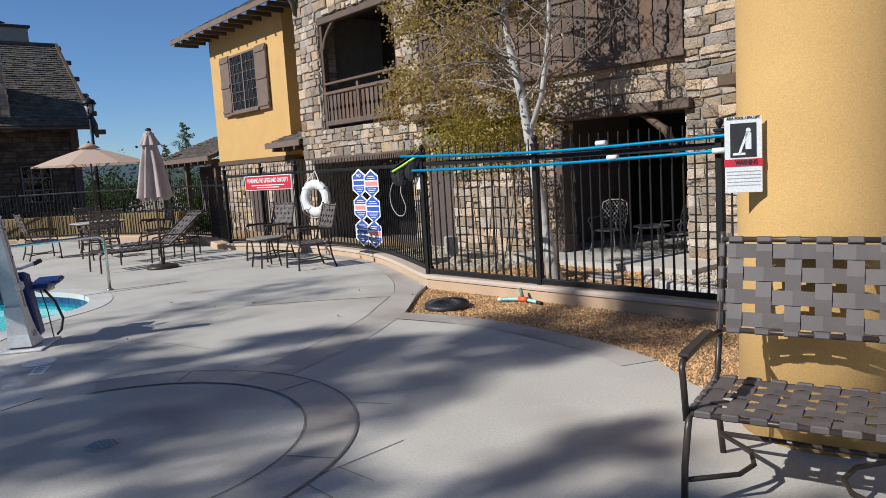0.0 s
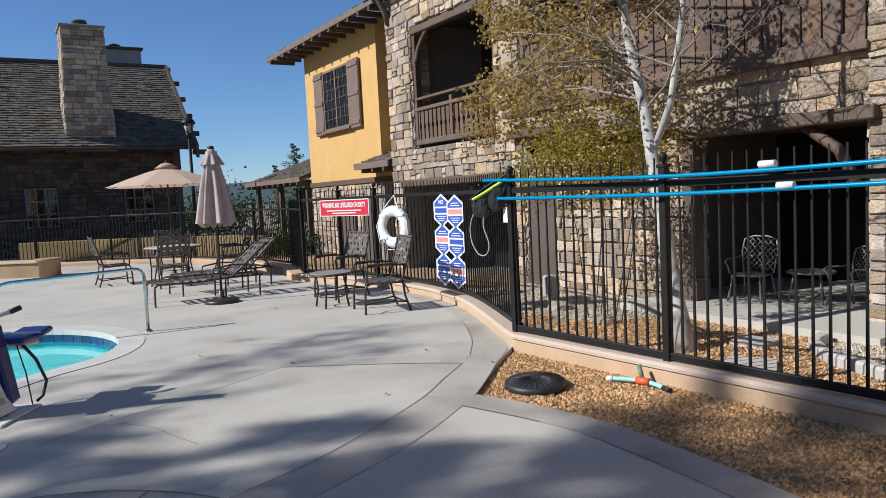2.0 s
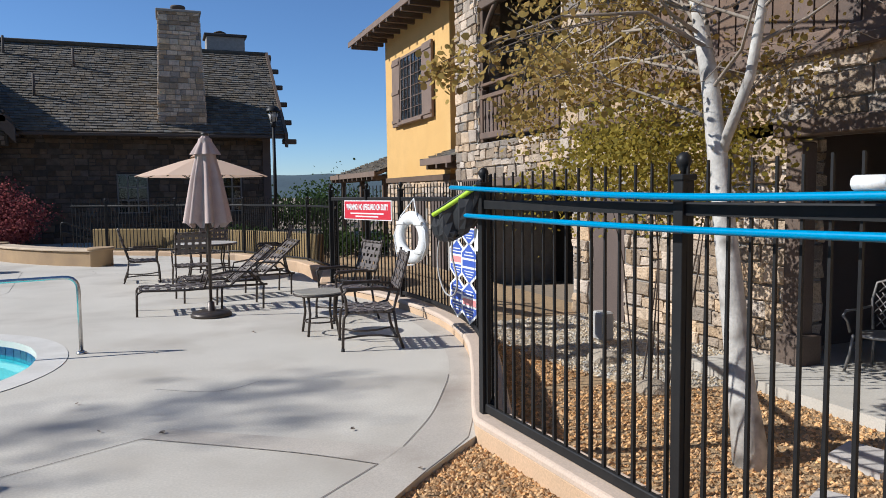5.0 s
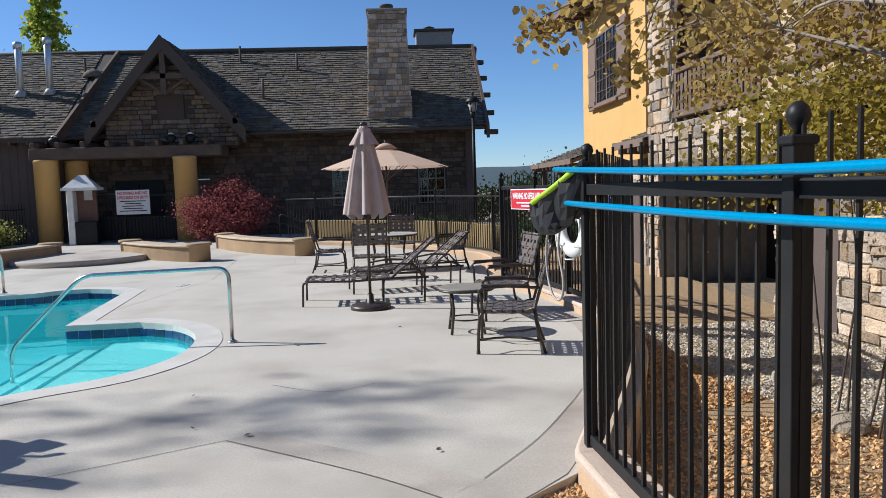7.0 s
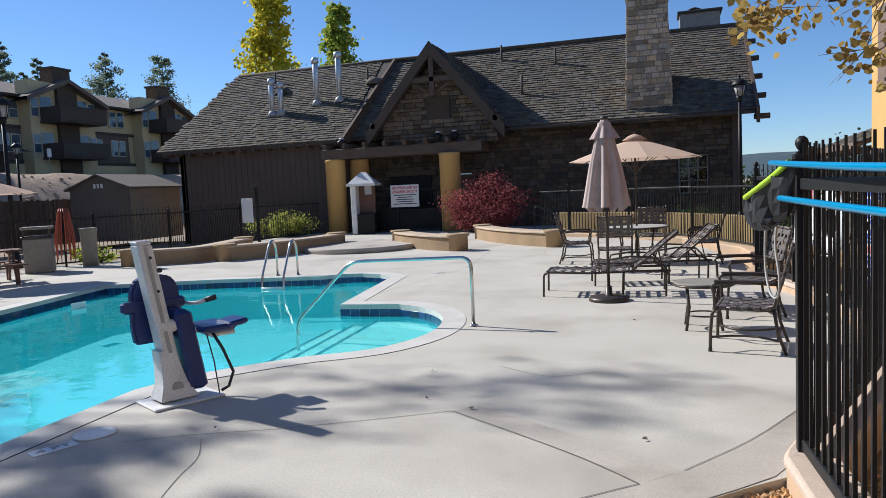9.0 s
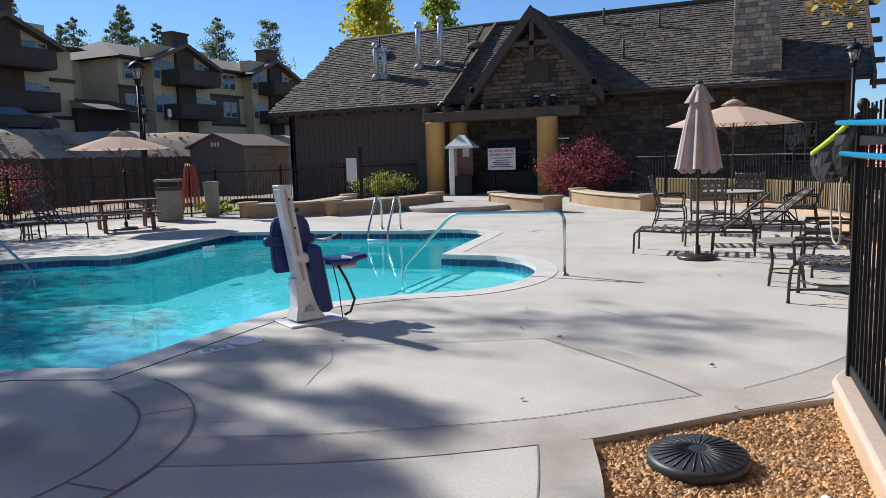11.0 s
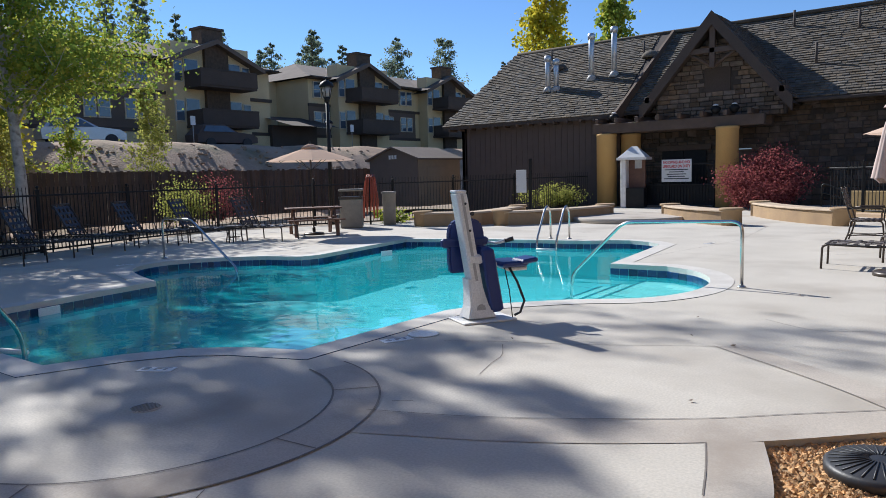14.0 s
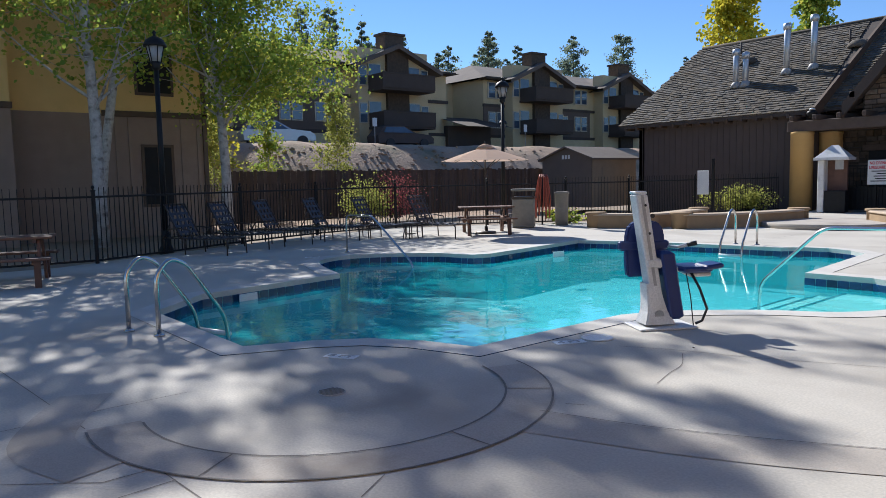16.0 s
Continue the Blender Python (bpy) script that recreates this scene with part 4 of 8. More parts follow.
part("lintel", one(box, (TX + 0.06, 15.0, 1.88), (0.3, 4.3, 0.16), bevel=0.015), "wood", lodge)
wall("soffit", TX + 0.1, 14, T0, T1, 5.75, 5.9, "wood", lodge)
masonry(lodge, "stones", (TX, T1, -0.4), (0, -1, 0), (0, 0, 1), (-1, 0, 0), T1 - T0, 8.9, [(1.1, 4.4, 3.06, 5.85), (0.52, 4.72, 0.0, 2.35)], single=100, seed=21, rows=(0.13, 0.27), widths=(0.16, 0.44))
masonry(lodge, "stones", (TX, T1, -0.4), (1, 0, 0), (0, 0, 1), (0, 1, 0), 0.6, 8.9, seed=22)
masonry(lodge, "stones", (TX + 0.5, T0, -0.4), (-1, 0, 0), (0, 0, 1), (0, -1, 0), 0.5, 8.9, seed=23)
masonry(lodge, "stones", (TX + 0.5, 16.52, 2.66), (-1, 0, 0), (0, 0, 1), (0, -1, 0), 0.5, 2.8, seed=24)
# timber frame of the opening
for y in (13.3, 16.44):
    part("timber_post", one(box, (TX + 0.12, y, 4.05), (0.14, 0.13, 2.75), bevel=0.012), "wood", lodge)
part("timber_beam", one(box, (TX + 0.10, 14.87, 5.36), (0.18, 3.3, 0.18), bevel=0.015), "wood", lodge)
for y, s in ((13.3, 1), (16.44, -1)):
    b = B()
    tube(b, [(TX + 0.1, y + s * (0.06 + 0.75 * k * k / 64), 4.65 + 0.75 * k / 8 if k < 9 else 0) for k in range(9)], 0.055, 6)
    part("brace", b, "wood", lodge)


def balustrade(x, y0, y1, z0, z1, host, gap=0.17, plank=0.125, shaped=True):
    """A timber railing of sawn planks between two rails."""
    rail = part("railing", one(box, (x, (y0 + y1) / 2, z1), (0.12, y1 - y0, 0.08), bevel=0.01), "deck_wood", host)
    part("lower_rail", one(box, (x, (y0 + y1) / 2, z0), (0.12, y1 - y0, 0.12), bevel=0.01), "deck_wood", rail)
    part("upper_rail", one(box, (x, (y0 + y1) / 2, z1 + 0.24), (0.09, y1 - y0, 0.06), bevel=0.01), "deck_wood", rail)
    n = int((y1 - y0) / gap)
    h = z1 - z0
    for k in range(n):
        y = y0 + (k + 0.5) * (y1 - y0) / n
        b = B()
        prof = [(1, 0), (1, 0.44), (0.68, 0.5), (1, 0.56), (1, 1)] if plank > 0.2 else [(1, 0), (1, 0.38), (0.62, 0.44), (0.62, 0.5), (1, 0.56), (1, 1)] if shaped else [(1, 0), (1, 1)]
        pts = [(plank / 2 * w, f * h) for w, f in prof] + [(-plank / 2 * w, f * h) for w, f in prof[::-1]]
        fr, bk = [b.verts.new((x - 0.02, y + p, z0 + q)) for p, q in pts], [b.verts.new((x + 0.02, y + p, z0 + q)) for p, q in pts]
        b.faces.new(fr)
        b.faces.new(bk[::-1])
        for i in range(len(pts)):
            b.faces.new((fr[i], bk[i], bk[(i + 1) % len(pts)], fr[(i + 1) % len(pts)]))
        part("baluster", b, "deck_wood", rail)
    for y in (y0 + 0.05, (y0 + y1) / 2, y1 - 0.05):
        part("newel", one(box, (x, y, (z0 + z1) / 2 + 0.05), (0.10, 0.10, h + 0.2), bevel=0.008), "deck_wood", rail)
    return rail


balustrade(TX + 0.05, 13.35, 16.4, 2.80, 3.55, lodge)
# tower roof with brackets
gable_end("roof", 11.9, 18.2, TX, 14.5, 7.0, 2.6, lodge, 0.9)
for y in (12.7, 17.4):
    b = B()
    tube(b, [(TX - 0.75, y, 6.75), (TX - 0.4, y, 6.5), (TX - 0.12, y, 6.0), (TX - 0.05, y, 5.7)], [0.07, 0.08, 0.08, 0.06], 6)
    part("bracket", b, "wood", lodge)
    part("bracket_arm", one(box, (TX - 0.4, y, 6.82), (0.95, 0.14, 0.16), bevel=0.015), "wood", lodge)
# inner window of the balcony
part("inner_window", one(box, (TX + 2.58, 14.6, 4.3), (0.05, 0.8, 1.3)), "stucco", lodge)

# middle part with the wide balcony over the patio
MX = 10.55
wall("wall", MX, MX + 0.4, 8.75, 12.95, -0.4, 2.5, "mortar", lodge)
wall("wall", MX, MX + 0.4, 6.15, 12.95, 2.22, 3.0, "mortar", lodge)
masonry(lodge, "stones", (MX, 12.95, -0.3), (0, -1, 0), (0, 0, 1), (-1, 0, 0), 4.2, 2.55, [(0.5, 1.35, 0.0, 2.1)], single=70, seed=31)
masonry(lodge, "stones", (MX, 12.95, 2.36), (0, -1, 0), (0, 0, 1), (-1, 0, 0), 6.8, 0.64, single=60, seed=32, rows=(0.16, 0.3), widths=(0.25, 0.6))
masonry(lodge, "stones", (MX, 8.75, -0.3), (1, 0, 0), (0, 0, 1), (0, -1, 0), 0.4, 2.5, seed=33)
# dark siding colour stands in for shade in the gap between piers
wall("recess", MX - 0.015, MX + 0.3, 11.62, 12.43, -0.3, 1.75, "siding", lodge, "dark panel in place of the shade between the stone piers")
part("lintel", one(box, (MX - 0.05, 7.45, 2.28), (0.3, 2.8, 0.16), bevel=0.015), "wood", lodge)
part("lintel", one(box, (MX - 0.10, 11.6, 2.62), (0.3, 2.2, 0.14), bevel=0.015), "wood", lodge)
# patio shade comes from the near-black colour of this wall
wall("wall", 13.2, 13.4, 4.0, 12.95, -0.4, 2.3, "dark", lodge, "back wall of the patio, near-black for its shade")
wall("wall", MX + 0.4, 13.3, 9.1, 9.3, -0.4, 2.3, "siding", lodge)
wall("floor_slab", MX + 0.05, 13.3, 4.0, 12.95, 2.3, 2.55, "wood", lodge)
part("timber_post", one(box, (MX - 0.05, 8.62, 0.9), (0.20, 0.20, 2.5), bevel=0.015), "wood", lodge)
part("post_foot", one(box, (MX - 0.05, 8.62, 0.0), (0.32, 0.32, 0.45), bevel=0.015), "wood", lodge)
b = B()
tube(b, [(MX, 6.35, 1.5), (MX, 6.55, 1.9), (MX, 6.95, 2.2)], 0.07, 6)
part("brace", b, "wood", lodge)
part("edge_board", one(box, (MX - 0.08, 9.55, 3.03), (0.12, 6.8, 0.10), bevel=0.01), "deck_wood", lodge)
balustrade(MX - 0.02, 6.2, 12.4, 3.14, 4.25, lodge, 0.255, 0.235)
wall("wall", 12.2, 12.4, 4.0, 12.95, 2.6, 7.0, "siding", lodge)
wall("soffit", MX - 0.3, 12.4, 4.0, 12.95, 5.6, 5.75, "wood", lodge)
wall("wall", 12.0, 12.25, 9.6, 10.6, 3.0, 5.0, "stucco", lodge)
# near stone pier and the ochre wall past it
wall("wall", MX - 0.05, MX + 0.7, 5.35, 6.17, -0.4, 8.5, "mortar", lodge)
masonry(lodge, "stones", (MX - 0.05, 6.17, -0.3), (0, -1, 0), (0, 0, 1), (-1, 0, 0), 0.82, 8.8, single=60, seed=41, rows=(0.08, 0.17), widths=(0.18, 0.42), proud=0.04)
masonry(lodge, "stones", (MX + 0.7, 6.17, -0.3), (-1, 0, 0), (0, 0, 1), (0, 1, 0), 0.75, 2.6, seed=42)
wall("wall", MX + 0.1, MX + 0.6, -4.0, 5.35, 2.3, 7.0, "stucco", lodge)
wall("wall", MX + 0.1, MX + 0.6, -4.0, 5.35, -0.4, 2.1, "mortar", lodge)
masonry(lodge, "stones", (MX + 0.1, 5.35, -0.3), (0, -1, 0), (0, 0, 1), (-1, 0, 0), 5.0, 2.4, seed=43)
part("band_board", one(box, (MX + 0.05, 0.7, 2.25), (0.2, 9.3, 0.22), bevel=0.01), "wood", lodge)
part("band_board", one(box, (MX - 0.2, 4.9, 2.5), (0.7, 1.0, 0.16), bevel=0.01), "wood", lodge)
wall("wall", 13.4, 17, -4, 18.4, -0.4, 8.0, "siding", lodge)

# low roofed shelter farther along the path
shelter = thing("shelter", "small open shelter with a shingled roof and dark posts", "shelter")
gable_end("roof", 24.4, 30.4, 11.3, 13.6, 2.42, 0.95, shelter, 0.7)
for x, y in ((11.0, 24.7), (11.0, 27.4), (11.0, 30.1), (13.2, 24.7), (13.2, 30.1)):
    part("post", one(box, (x, y, 0.98), (0.16, 0.16, 2.6), bevel=0.01), "wood", shelter)
part("panel", one(box, (12.6, 27.4, 0.9), (0.1, 5.4, 2.4)), "siding", shelter)

# ---------------------------------------------------------------- clubhouse
club = thing("clubhouse", "brown lodge clubhouse with a stone gable and shingled roof", "building")
WY = 32.9
wall("wall", -15.4, -7.4, WY - 0.9, WY - 0.6, -0.3, 4.2, "siding", club, "plain brown siding wall")
for k in range(26):
    part("batten", one(box, (-15.2 + k * 0.3, WY - 0.915, 2.0), (0.03, 0.008, 4.2)), "siding", club)
wall("wall", -15.4, -15.1, WY - 0.9, 40.5, -0.3, 4.2, "siding", club)
wall("wall", 8.4, 8.7, WY, 40.5, -0.3, 4.2, "siding", club)
wall("wall", -7.4, -7.1, WY - 0.9, WY + 0.4, -0.3, 4.2, "siding", club)
# wall under the eaves, in the stone and mortar colours that hold the shade
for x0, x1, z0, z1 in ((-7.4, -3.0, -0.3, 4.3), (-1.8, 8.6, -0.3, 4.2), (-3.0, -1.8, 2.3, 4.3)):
    wall("wall", x0, x1, WY + 0.1, WY + 0.4, z0, z1, "dark_shaded_mortar", club)
masonry(club, "stones", (-7.2, WY + 0.1, -0.2), (1, 0, 0), (0, 0, 1), (0, -1, 0), 15.8, 4.2, [(4.2, 5.4, 0, 2.5), (10.2, 11.3, 1.2, 2.8), (13.6, 14.8, 1.2, 2.8)], material="dark_shaded_stone", seed=51, rows=(0.14, 0.3), widths=(0.22, 0.55))
for x in (3.55, 7.0):
    w = part("window", one(box, (x, WY + 0.12, 1.8), (1.1, 0.08, 1.55)), "dark", club)
    part("pane", one(box, (x, WY + 0.07, 1.8), (1.0, 0.01, 1.45)), "glass", w)
    f = B()
    for k in range(4):
        box(f, (x - 0.52 + k * 0.347, WY + 0.06, 1.8), (0.05, 0.03, 1.5))
    for k in range(4):
        box(f, (x, WY + 0.061, 1.08 + k * 0.48), (1.1, 0.03, 0.05))
    part("frame", f, "frame_grey", w)
for x in (-4.95, -4.01):
    leaf = part("door_leaf", one(box, (x, WY - 0.02, 1.05), (0.92, 0.09, 2.5), bevel=0.012), "iron", club, "dark entrance door leaf")
    part("handle", one(tube, [(x + (0.36 if x < -4.5 else -0.36), WY - 0.10, 0.9), (x + (0.36 if x < -4.5 else -0.36), WY - 0.10, 1.2)], 0.012, 6), "steel", leaf)
part("door_lintel", one(box, (-4.48, WY - 0.03, 2.42), (2.3, 0.14, 0.24), bevel=0.015), "wood", club)
part("entrance_door", one(box, (-2.4, WY + 0.3, 1.0), (1.1, 0.08, 2.5), bevel=0.01), "shutter", club, "reddish brown timber door")


def plank(bm, a, b, w, h):
    """A straight board from a to b, w wide across and h deep below the line, with upright sides."""
    a, b = Vector(a), Vector(b)
    d = (b - a).normalized()
    side = d.cross(Vector((0, 0, 1))).normalized() * w / 2
    dn = Vector((0, 0, -h / max(0.3, math.hypot(d.x, d.y))))
    q = [[bm.verts.new(p + o) for o in (-side, side, side + dn, -side + dn)] for p in (a, b)]
    for k in range(4):
        bm.faces.new((q[0][k], q[0][(k + 1) % 4], q[1][(k + 1) % 4], q[1][k]))
    bm.faces.new(q[0][::-1])
    bm.faces.new(q[1])
    bmesh.ops.recalc_face_normals(bm, faces=bm.faces[:])


def slope(host, x0, x1, y0, z0, y1, z1, rl=0.0, rr=0.0, seed=1, name="roof"):
    """A roof slope from the eave (y0, z0) to the ridge (y1, z1)."""
    b, th = B(), 0.16
    p = [(x0, y0, z0), (x1, y0, z0), (x1 - rr, y1, z1), (x0 + rl, y1, z1)]
    quad(b, *p)
    quad(b, *[(x, y, z - th) for x, y, z in p[::-1]])
    for i in range(4):
        q, r = p[i], p[(i + 1) % 4]
        quad(b, (q[0], q[1], q[2] - th), (r[0], r[1], r[2] - th), r, q)
    roof = part(name, b, "condo_brown", host)
    L = math.hypot(y1 - y0, z1 - z0)
    shingles(roof, (x0, y0, z0), (1, 0, 0), (0, y1 - y0, z1 - z0), x1 - x0, L, 0.17, 0.24, seed=seed, cut=lambda a, c: a > rl * c / L and a < (x1 - x0) - rr * c / L)
    return roof


R1 = slope(club, -16.3, -7.0, 31.6, 3.95, 36.8, 7.95, 1.2, -0.6, 61)
R2 = slope(club, -7.2, 9.2, 32.2, 4.05, 37.0, 7.98, 0, 0, 62)
b = B()
quad(b, (-16.3, 42.4, 3.95), (-15.1, 36.8, 7.9), (9.2, 37.0, 7.9), (9.2, 42.0, 3.95))
quad(b, (-16.3, 31.6, 3.9), (-15.1, 36.8, 7.9), (-16.3, 42.4, 3.9))
part("roof_back", b, "shingle", club)
b = B()
quad(b, (8.7, 32.9, 4.0), (8.7, 37.0, 7.7), (8.7, 41.2, 4.0))
part("gable_wall", b, "siding", club)
# rake boards and rafter ends
for (xa, ya, za), (xb, yb, zb) in (((-7.0, 31.55, 3.9), (-6.4, 36.8, 7.95)), ((9.2, 32.1, 3.95), (9.2, 37.0, 7.98))):
    part("rake_board", one(plank, (xa + 0.03, ya, za + 0.14), (xb + 0.03, yb, zb + 0.14), 0.12, 0.42), "wood", club)
b = B()
tube(b, [(9.35, 37.0, 7.95), (9.35, 42.0, 3.95)], 0.11, 4)
part("rake_board", b, "wood", club)
for k in range(5):
    z = 4.0 + k * 0.85
    part("purlin_end", one(box, (9.4, 32.5 + k * 1.02, z - 0.2), (0.55, 0.16, 0.2), bevel=0.02), "wood", club)
for k in range(14):
    part("rafter_tail", one(box, (-15.9 + k * 0.66, 31.9, 3.78), (0.1, 0.7, 0.16), bevel=0.01), "wood", club)
part("gutter", one(box, (1.2, 32.15, 3.95), (15.8, 0.12, 0.12), bevel=0.02), "condo_brown", club)
# ridge cap
part("ridge_cap", one(tube, [(-15.0, 36.8, 7.97), (-6.6, 36.85, 8.0), (9.2, 37.0, 8.02)], 0.09, 6), "shingle", club)

# entrance gable
GX, GW, GY = -2.84, 2.9, 31.5
b = B()
v = [(GX - 2.5, GY + 0.5, 3.5), (GX + 2.5, GY + 0.5, 3.5), (GX + 2.5, GY + 0.5, 4.7), (GX, GY + 0.5, 7.0), (GX - 2.5, GY + 0.5, 4.7)]
b.faces.new([b.verts.new(p) for p in v])
r = bmesh.ops.extrude_face_region(b, geom=b.faces[:])
for e in r["geom"]:
    if isinstance(e, bmesh.types.BMVert):
        e.co.y += 0.3
gw = part("gable_wall", b, "dark_shaded_mortar", club)
rnd = random.Random(71)
b, z = B(), 3.5
while z < 6.5:
    hh = rnd.uniform(0.14, 0.26)
    half = 2.45 if z < 4.6 else 2.45 - (z + hh - 4.6) * 1.0
    x = -half
    while x < half - 0.1:
        w = min(rnd.uniform(0.22, 0.55), half - x)
        if not (abs(x + w / 2) < 0.62 and 4.5 < z + hh / 2 < 5.5):
            box(b, (GX + x + w / 2, GY + 0.49, z + hh / 2), (w - 0.02, 0.08 * rnd.uniform(0.7, 1.3), hh - 0.02), bevel=0.02)
        x += w
    z += hh
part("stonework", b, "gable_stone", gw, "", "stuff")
part("vent", one(box, (GX, GY + 0.47, 5.0), (1.0, 0.08, 0.95), bevel=0.01), "condo_brown", club, "dark louvred gable vent")
for s in (-1, 1):
    b = B()
    p = [(GX, GY - 0.3, 7.46), (GX + s * GW, GY - 0.3, 4.02), (GX + s * GW, 35.5, 4.02), (GX, 36.6, 7.46)]
    quad(b, *p)
    quad(b, *[(x, y, zz - 0.2) for x, y, zz in p[::-1]])
    quad(b, p[0], p[1], (p[1][0], p[1][1], p[1][2] - 0.2), (p[0][0], p[0][1], p[0][2] - 0.2))
    rf = part("roof", b, "condo_brown", club)
    L = math.hypot(GW, 3.44)
    shingles(rf, (GX + s * GW, GY - 0.3, 4.02), (0, 1, 0), (-s * GW, 0, 3.44), 4.6, L, 0.17, 0.24, seed=72 + s)
    b = B()
    plank(b, (GX, GY - 0.34, 7.52), (GX + s * GW, GY - 0.34, 4.06), 0.12, 0.34)
    part("rake_board", b, "condo_brown", club)
    b = B()
    tube(b, [(GX + s * 1.0, GY - 0.2, 6.05), (GX + s * 0.5, GY - 0.2, 5.75), (GX, GY - 0.2, 5.4)], 0.08, 4)
    part("truss_brace", b, "wood", club)
    part("corbel", one(box, (GX + s * 2.55, GY - 0.05, 4.35), (0.2, 0.7, 0.25), bevel=0.02), "wood", club)
part("king_post", one(box, (GX, GY - 0.2, 6.3), (0.2, 0.18, 1.8), bevel=0.01), "wood", club)
part("collar_tie", one(box, (GX, GY - 0.2, 6.05), (2.1, 0.18, 0.2), bevel=0.01), "wood", club)
# trellis beam on ochre columns
for x, y in ((-7.35, 31.5), (-6.72, 32.6), (-2.25, 31.3)):
    col = solo("column", one(lathe, [(0.42, -0.2), (0.42, 3.0), (0.44, 3.02), (0.44, 3.1), (0.40, 3.12)], (x, y, 0), 32), "stucco", "round ochre stucco column carrying the entrance beam", "column", "entrance columns")
part("entrance_beam", one(box, (-4.35, 31.35, 3.32), (6.9, 0.3, 0.42), bevel=0.02), "wood", club)
part("entrance_beam", one(box, (-4.35, 32.5, 3.32), (6.9, 0.3, 0.42), bevel=0.02), "wood", club)
for k in range(8):
    part("rafter", one(box, (-7.5 + k * 0.88, 31.9, 3.62), (0.14, 2.1, 0.2), bevel=0.015), "wood", club)
for x in (-2.7, -2.0, -6.9):
    lamp = thing("spotlight", "small dark floodlight on the entrance beam", "lamp", "entrance spotlights")
    part("body", one(lathe, [(0.05, 3.6), (0.14, 3.68), (0.2, 3.78), (0.18, 3.86), (0.05, 3.94)], (x, 31.3, 0), 14), "iron", lamp)
    part("cap", one(lathe, [(0.12, 3.93), (0.08, 3.98), (0.01, 4.0)], (x, 31.3, 0), 14), "plastic_white", lamp)

# stone chimneys and flues
chim = thing("chimney", "tall tapering stone chimney with a flat cap", "chimney")
b = B()
prism(b, [(4.55, 32.6), (6.3, 32.6), (6.3, 34.3), (4.55, 34.3)], 3.9, 8.6)
for v in b.verts:
    if v.co.z > 8:
        v.co.x, v.co.y = 5.42 + (v.co.x - 5.42) * 0.82, 33.45 + (v.co.y - 33.45) * 0.82
part("core", b, "mortar", chim)
rnd = random.Random(81)
b, z = B(), 3.9
while z < 8.6:
    hh = rnd.uniform(0.13, 0.24)
    k = 1 - 0.18 * (z - 3.9) / 4.7
    hx, hy = 0.875 * k, 0.85 * k
    for side in range(3):
        x, wd = -hx, 2 * hx
        while x < hx - 0.02:
            w = min(rnd.uniform(0.18, 0.45), hx - x)
            pr = 0.07 * rnd.uniform(0.6, 1.3)
            if side == 0:
                box(b, (5.42 + x + w / 2, 33.45 - hy, z + hh / 2), (w - 0.015, pr, hh - 0.015), bevel=0.015)
            elif side == 1:
                box(b, (5.42 - hx, 33.45 + x + w / 2, z + hh / 2), (pr, w - 0.015, hh - 0.015), bevel=0.015)
            else:
                box(b, (5.42 + hx, 33.45 + x + w / 2, z + hh / 2), (pr, w - 0.015, hh - 0.015), bevel=0.015)
            x += w
    z += hh
part("stonework", b, "stone", chim, "", "stuff")
part("cap", one(box, (5.42, 33.45, 8.66), (1.62, 1.58, 0.10), bevel=0.02), "mortar", chim)
part("flue", one(lathe, [(0.2, 8.7), (0.2, 8.9), (0.28, 8.92), (0.26, 9.0), (0.05, 9.04)], (5.42, 33.45, 0), 16), "condo_brown", chim)
chim2 = thing("chimney", "low stone chimney behind the roof ridge", "chimney")
part("core", one(box, (7.6, 39.0, 8.0), (1.7, 1.2, 2.0), bevel=0.02), "mortar", chim2)
part("cap", one(box, (7.6, 39.0, 9.05), (1.9, 1.4, 0.12), bevel=0.02), "dark_shaded_mortar", chim2)
part("flue", one(lathe, [(0.2, 9.1), (0.2, 9.25), (0.28, 9.27), (0.05, 9.36)], (7.4, 39.0, 0), 14), "condo_brown", chim2)


def on_roof(y):
    return 3.95 + (y - 31.6) * 4.0 / 5.2


for x, y, h, r in ((-11.35, 33.6, 1.55, 0.13), (-10.9, 33.6, 1.35, 0.13), (-9.3, 34.1, 2.0, 0.13), (-8.2, 34.2, 2.1, 0.13)):
    z = on_roof(y)
    vent = thing("flue_pipe", "shiny galvanised flue pipe standing on the roof", "flue pipe", "roof flues")
    part("pipe", one(lathe, [(r, z - 0.2), (r, z + h), (r * 0.9, z + h + 0.01)], (x, y, 0), 16), "galv", vent)
    part("flashing", one(lathe, [(r * 2.2, z - 0.12), (r * 1.4, z + 0.1), (r * 1.05, z + 0.16)], (x, y, 0), 16), "plate", vent)
    part("cap", one(lathe, [(r * 1.25, z + h - 0.2), (r * 1.35, z + h - 0.05), (r * 1.2, z + h + 0.06), (r * 0.5, z + h + 0.1)], (x, y, 0), 16), "galv", vent)
for x, y in ((-12.4, 35.9), (-7.3, 35.5), (-1.0, 36.2), (0.3, 33.9), (1.5, 35.6)):
    z = on_roof(y) - 0.3
    v = solo("vent_pipe", one(tube, [(x, y, z - 0.1), (x, y, z + 0.85)], 0.05, 8), "condo_brown", "thin dark vent pipe on the roof", "vent pipe", "roof vents")
for x, y in ((-11.6, 35.2), (-6.9, 35.3)):
    b = B()
    lathe(b, [(0.42, 0), (0.38, 0.16), (0.24, 0.3), (0.02, 0.36)], (x, y, on_roof(y) - 0.12), 16)
    solo("roof_vent", b, "shingle", "rounded dark vent on the shingled roof", "roof vent", "roof vents")


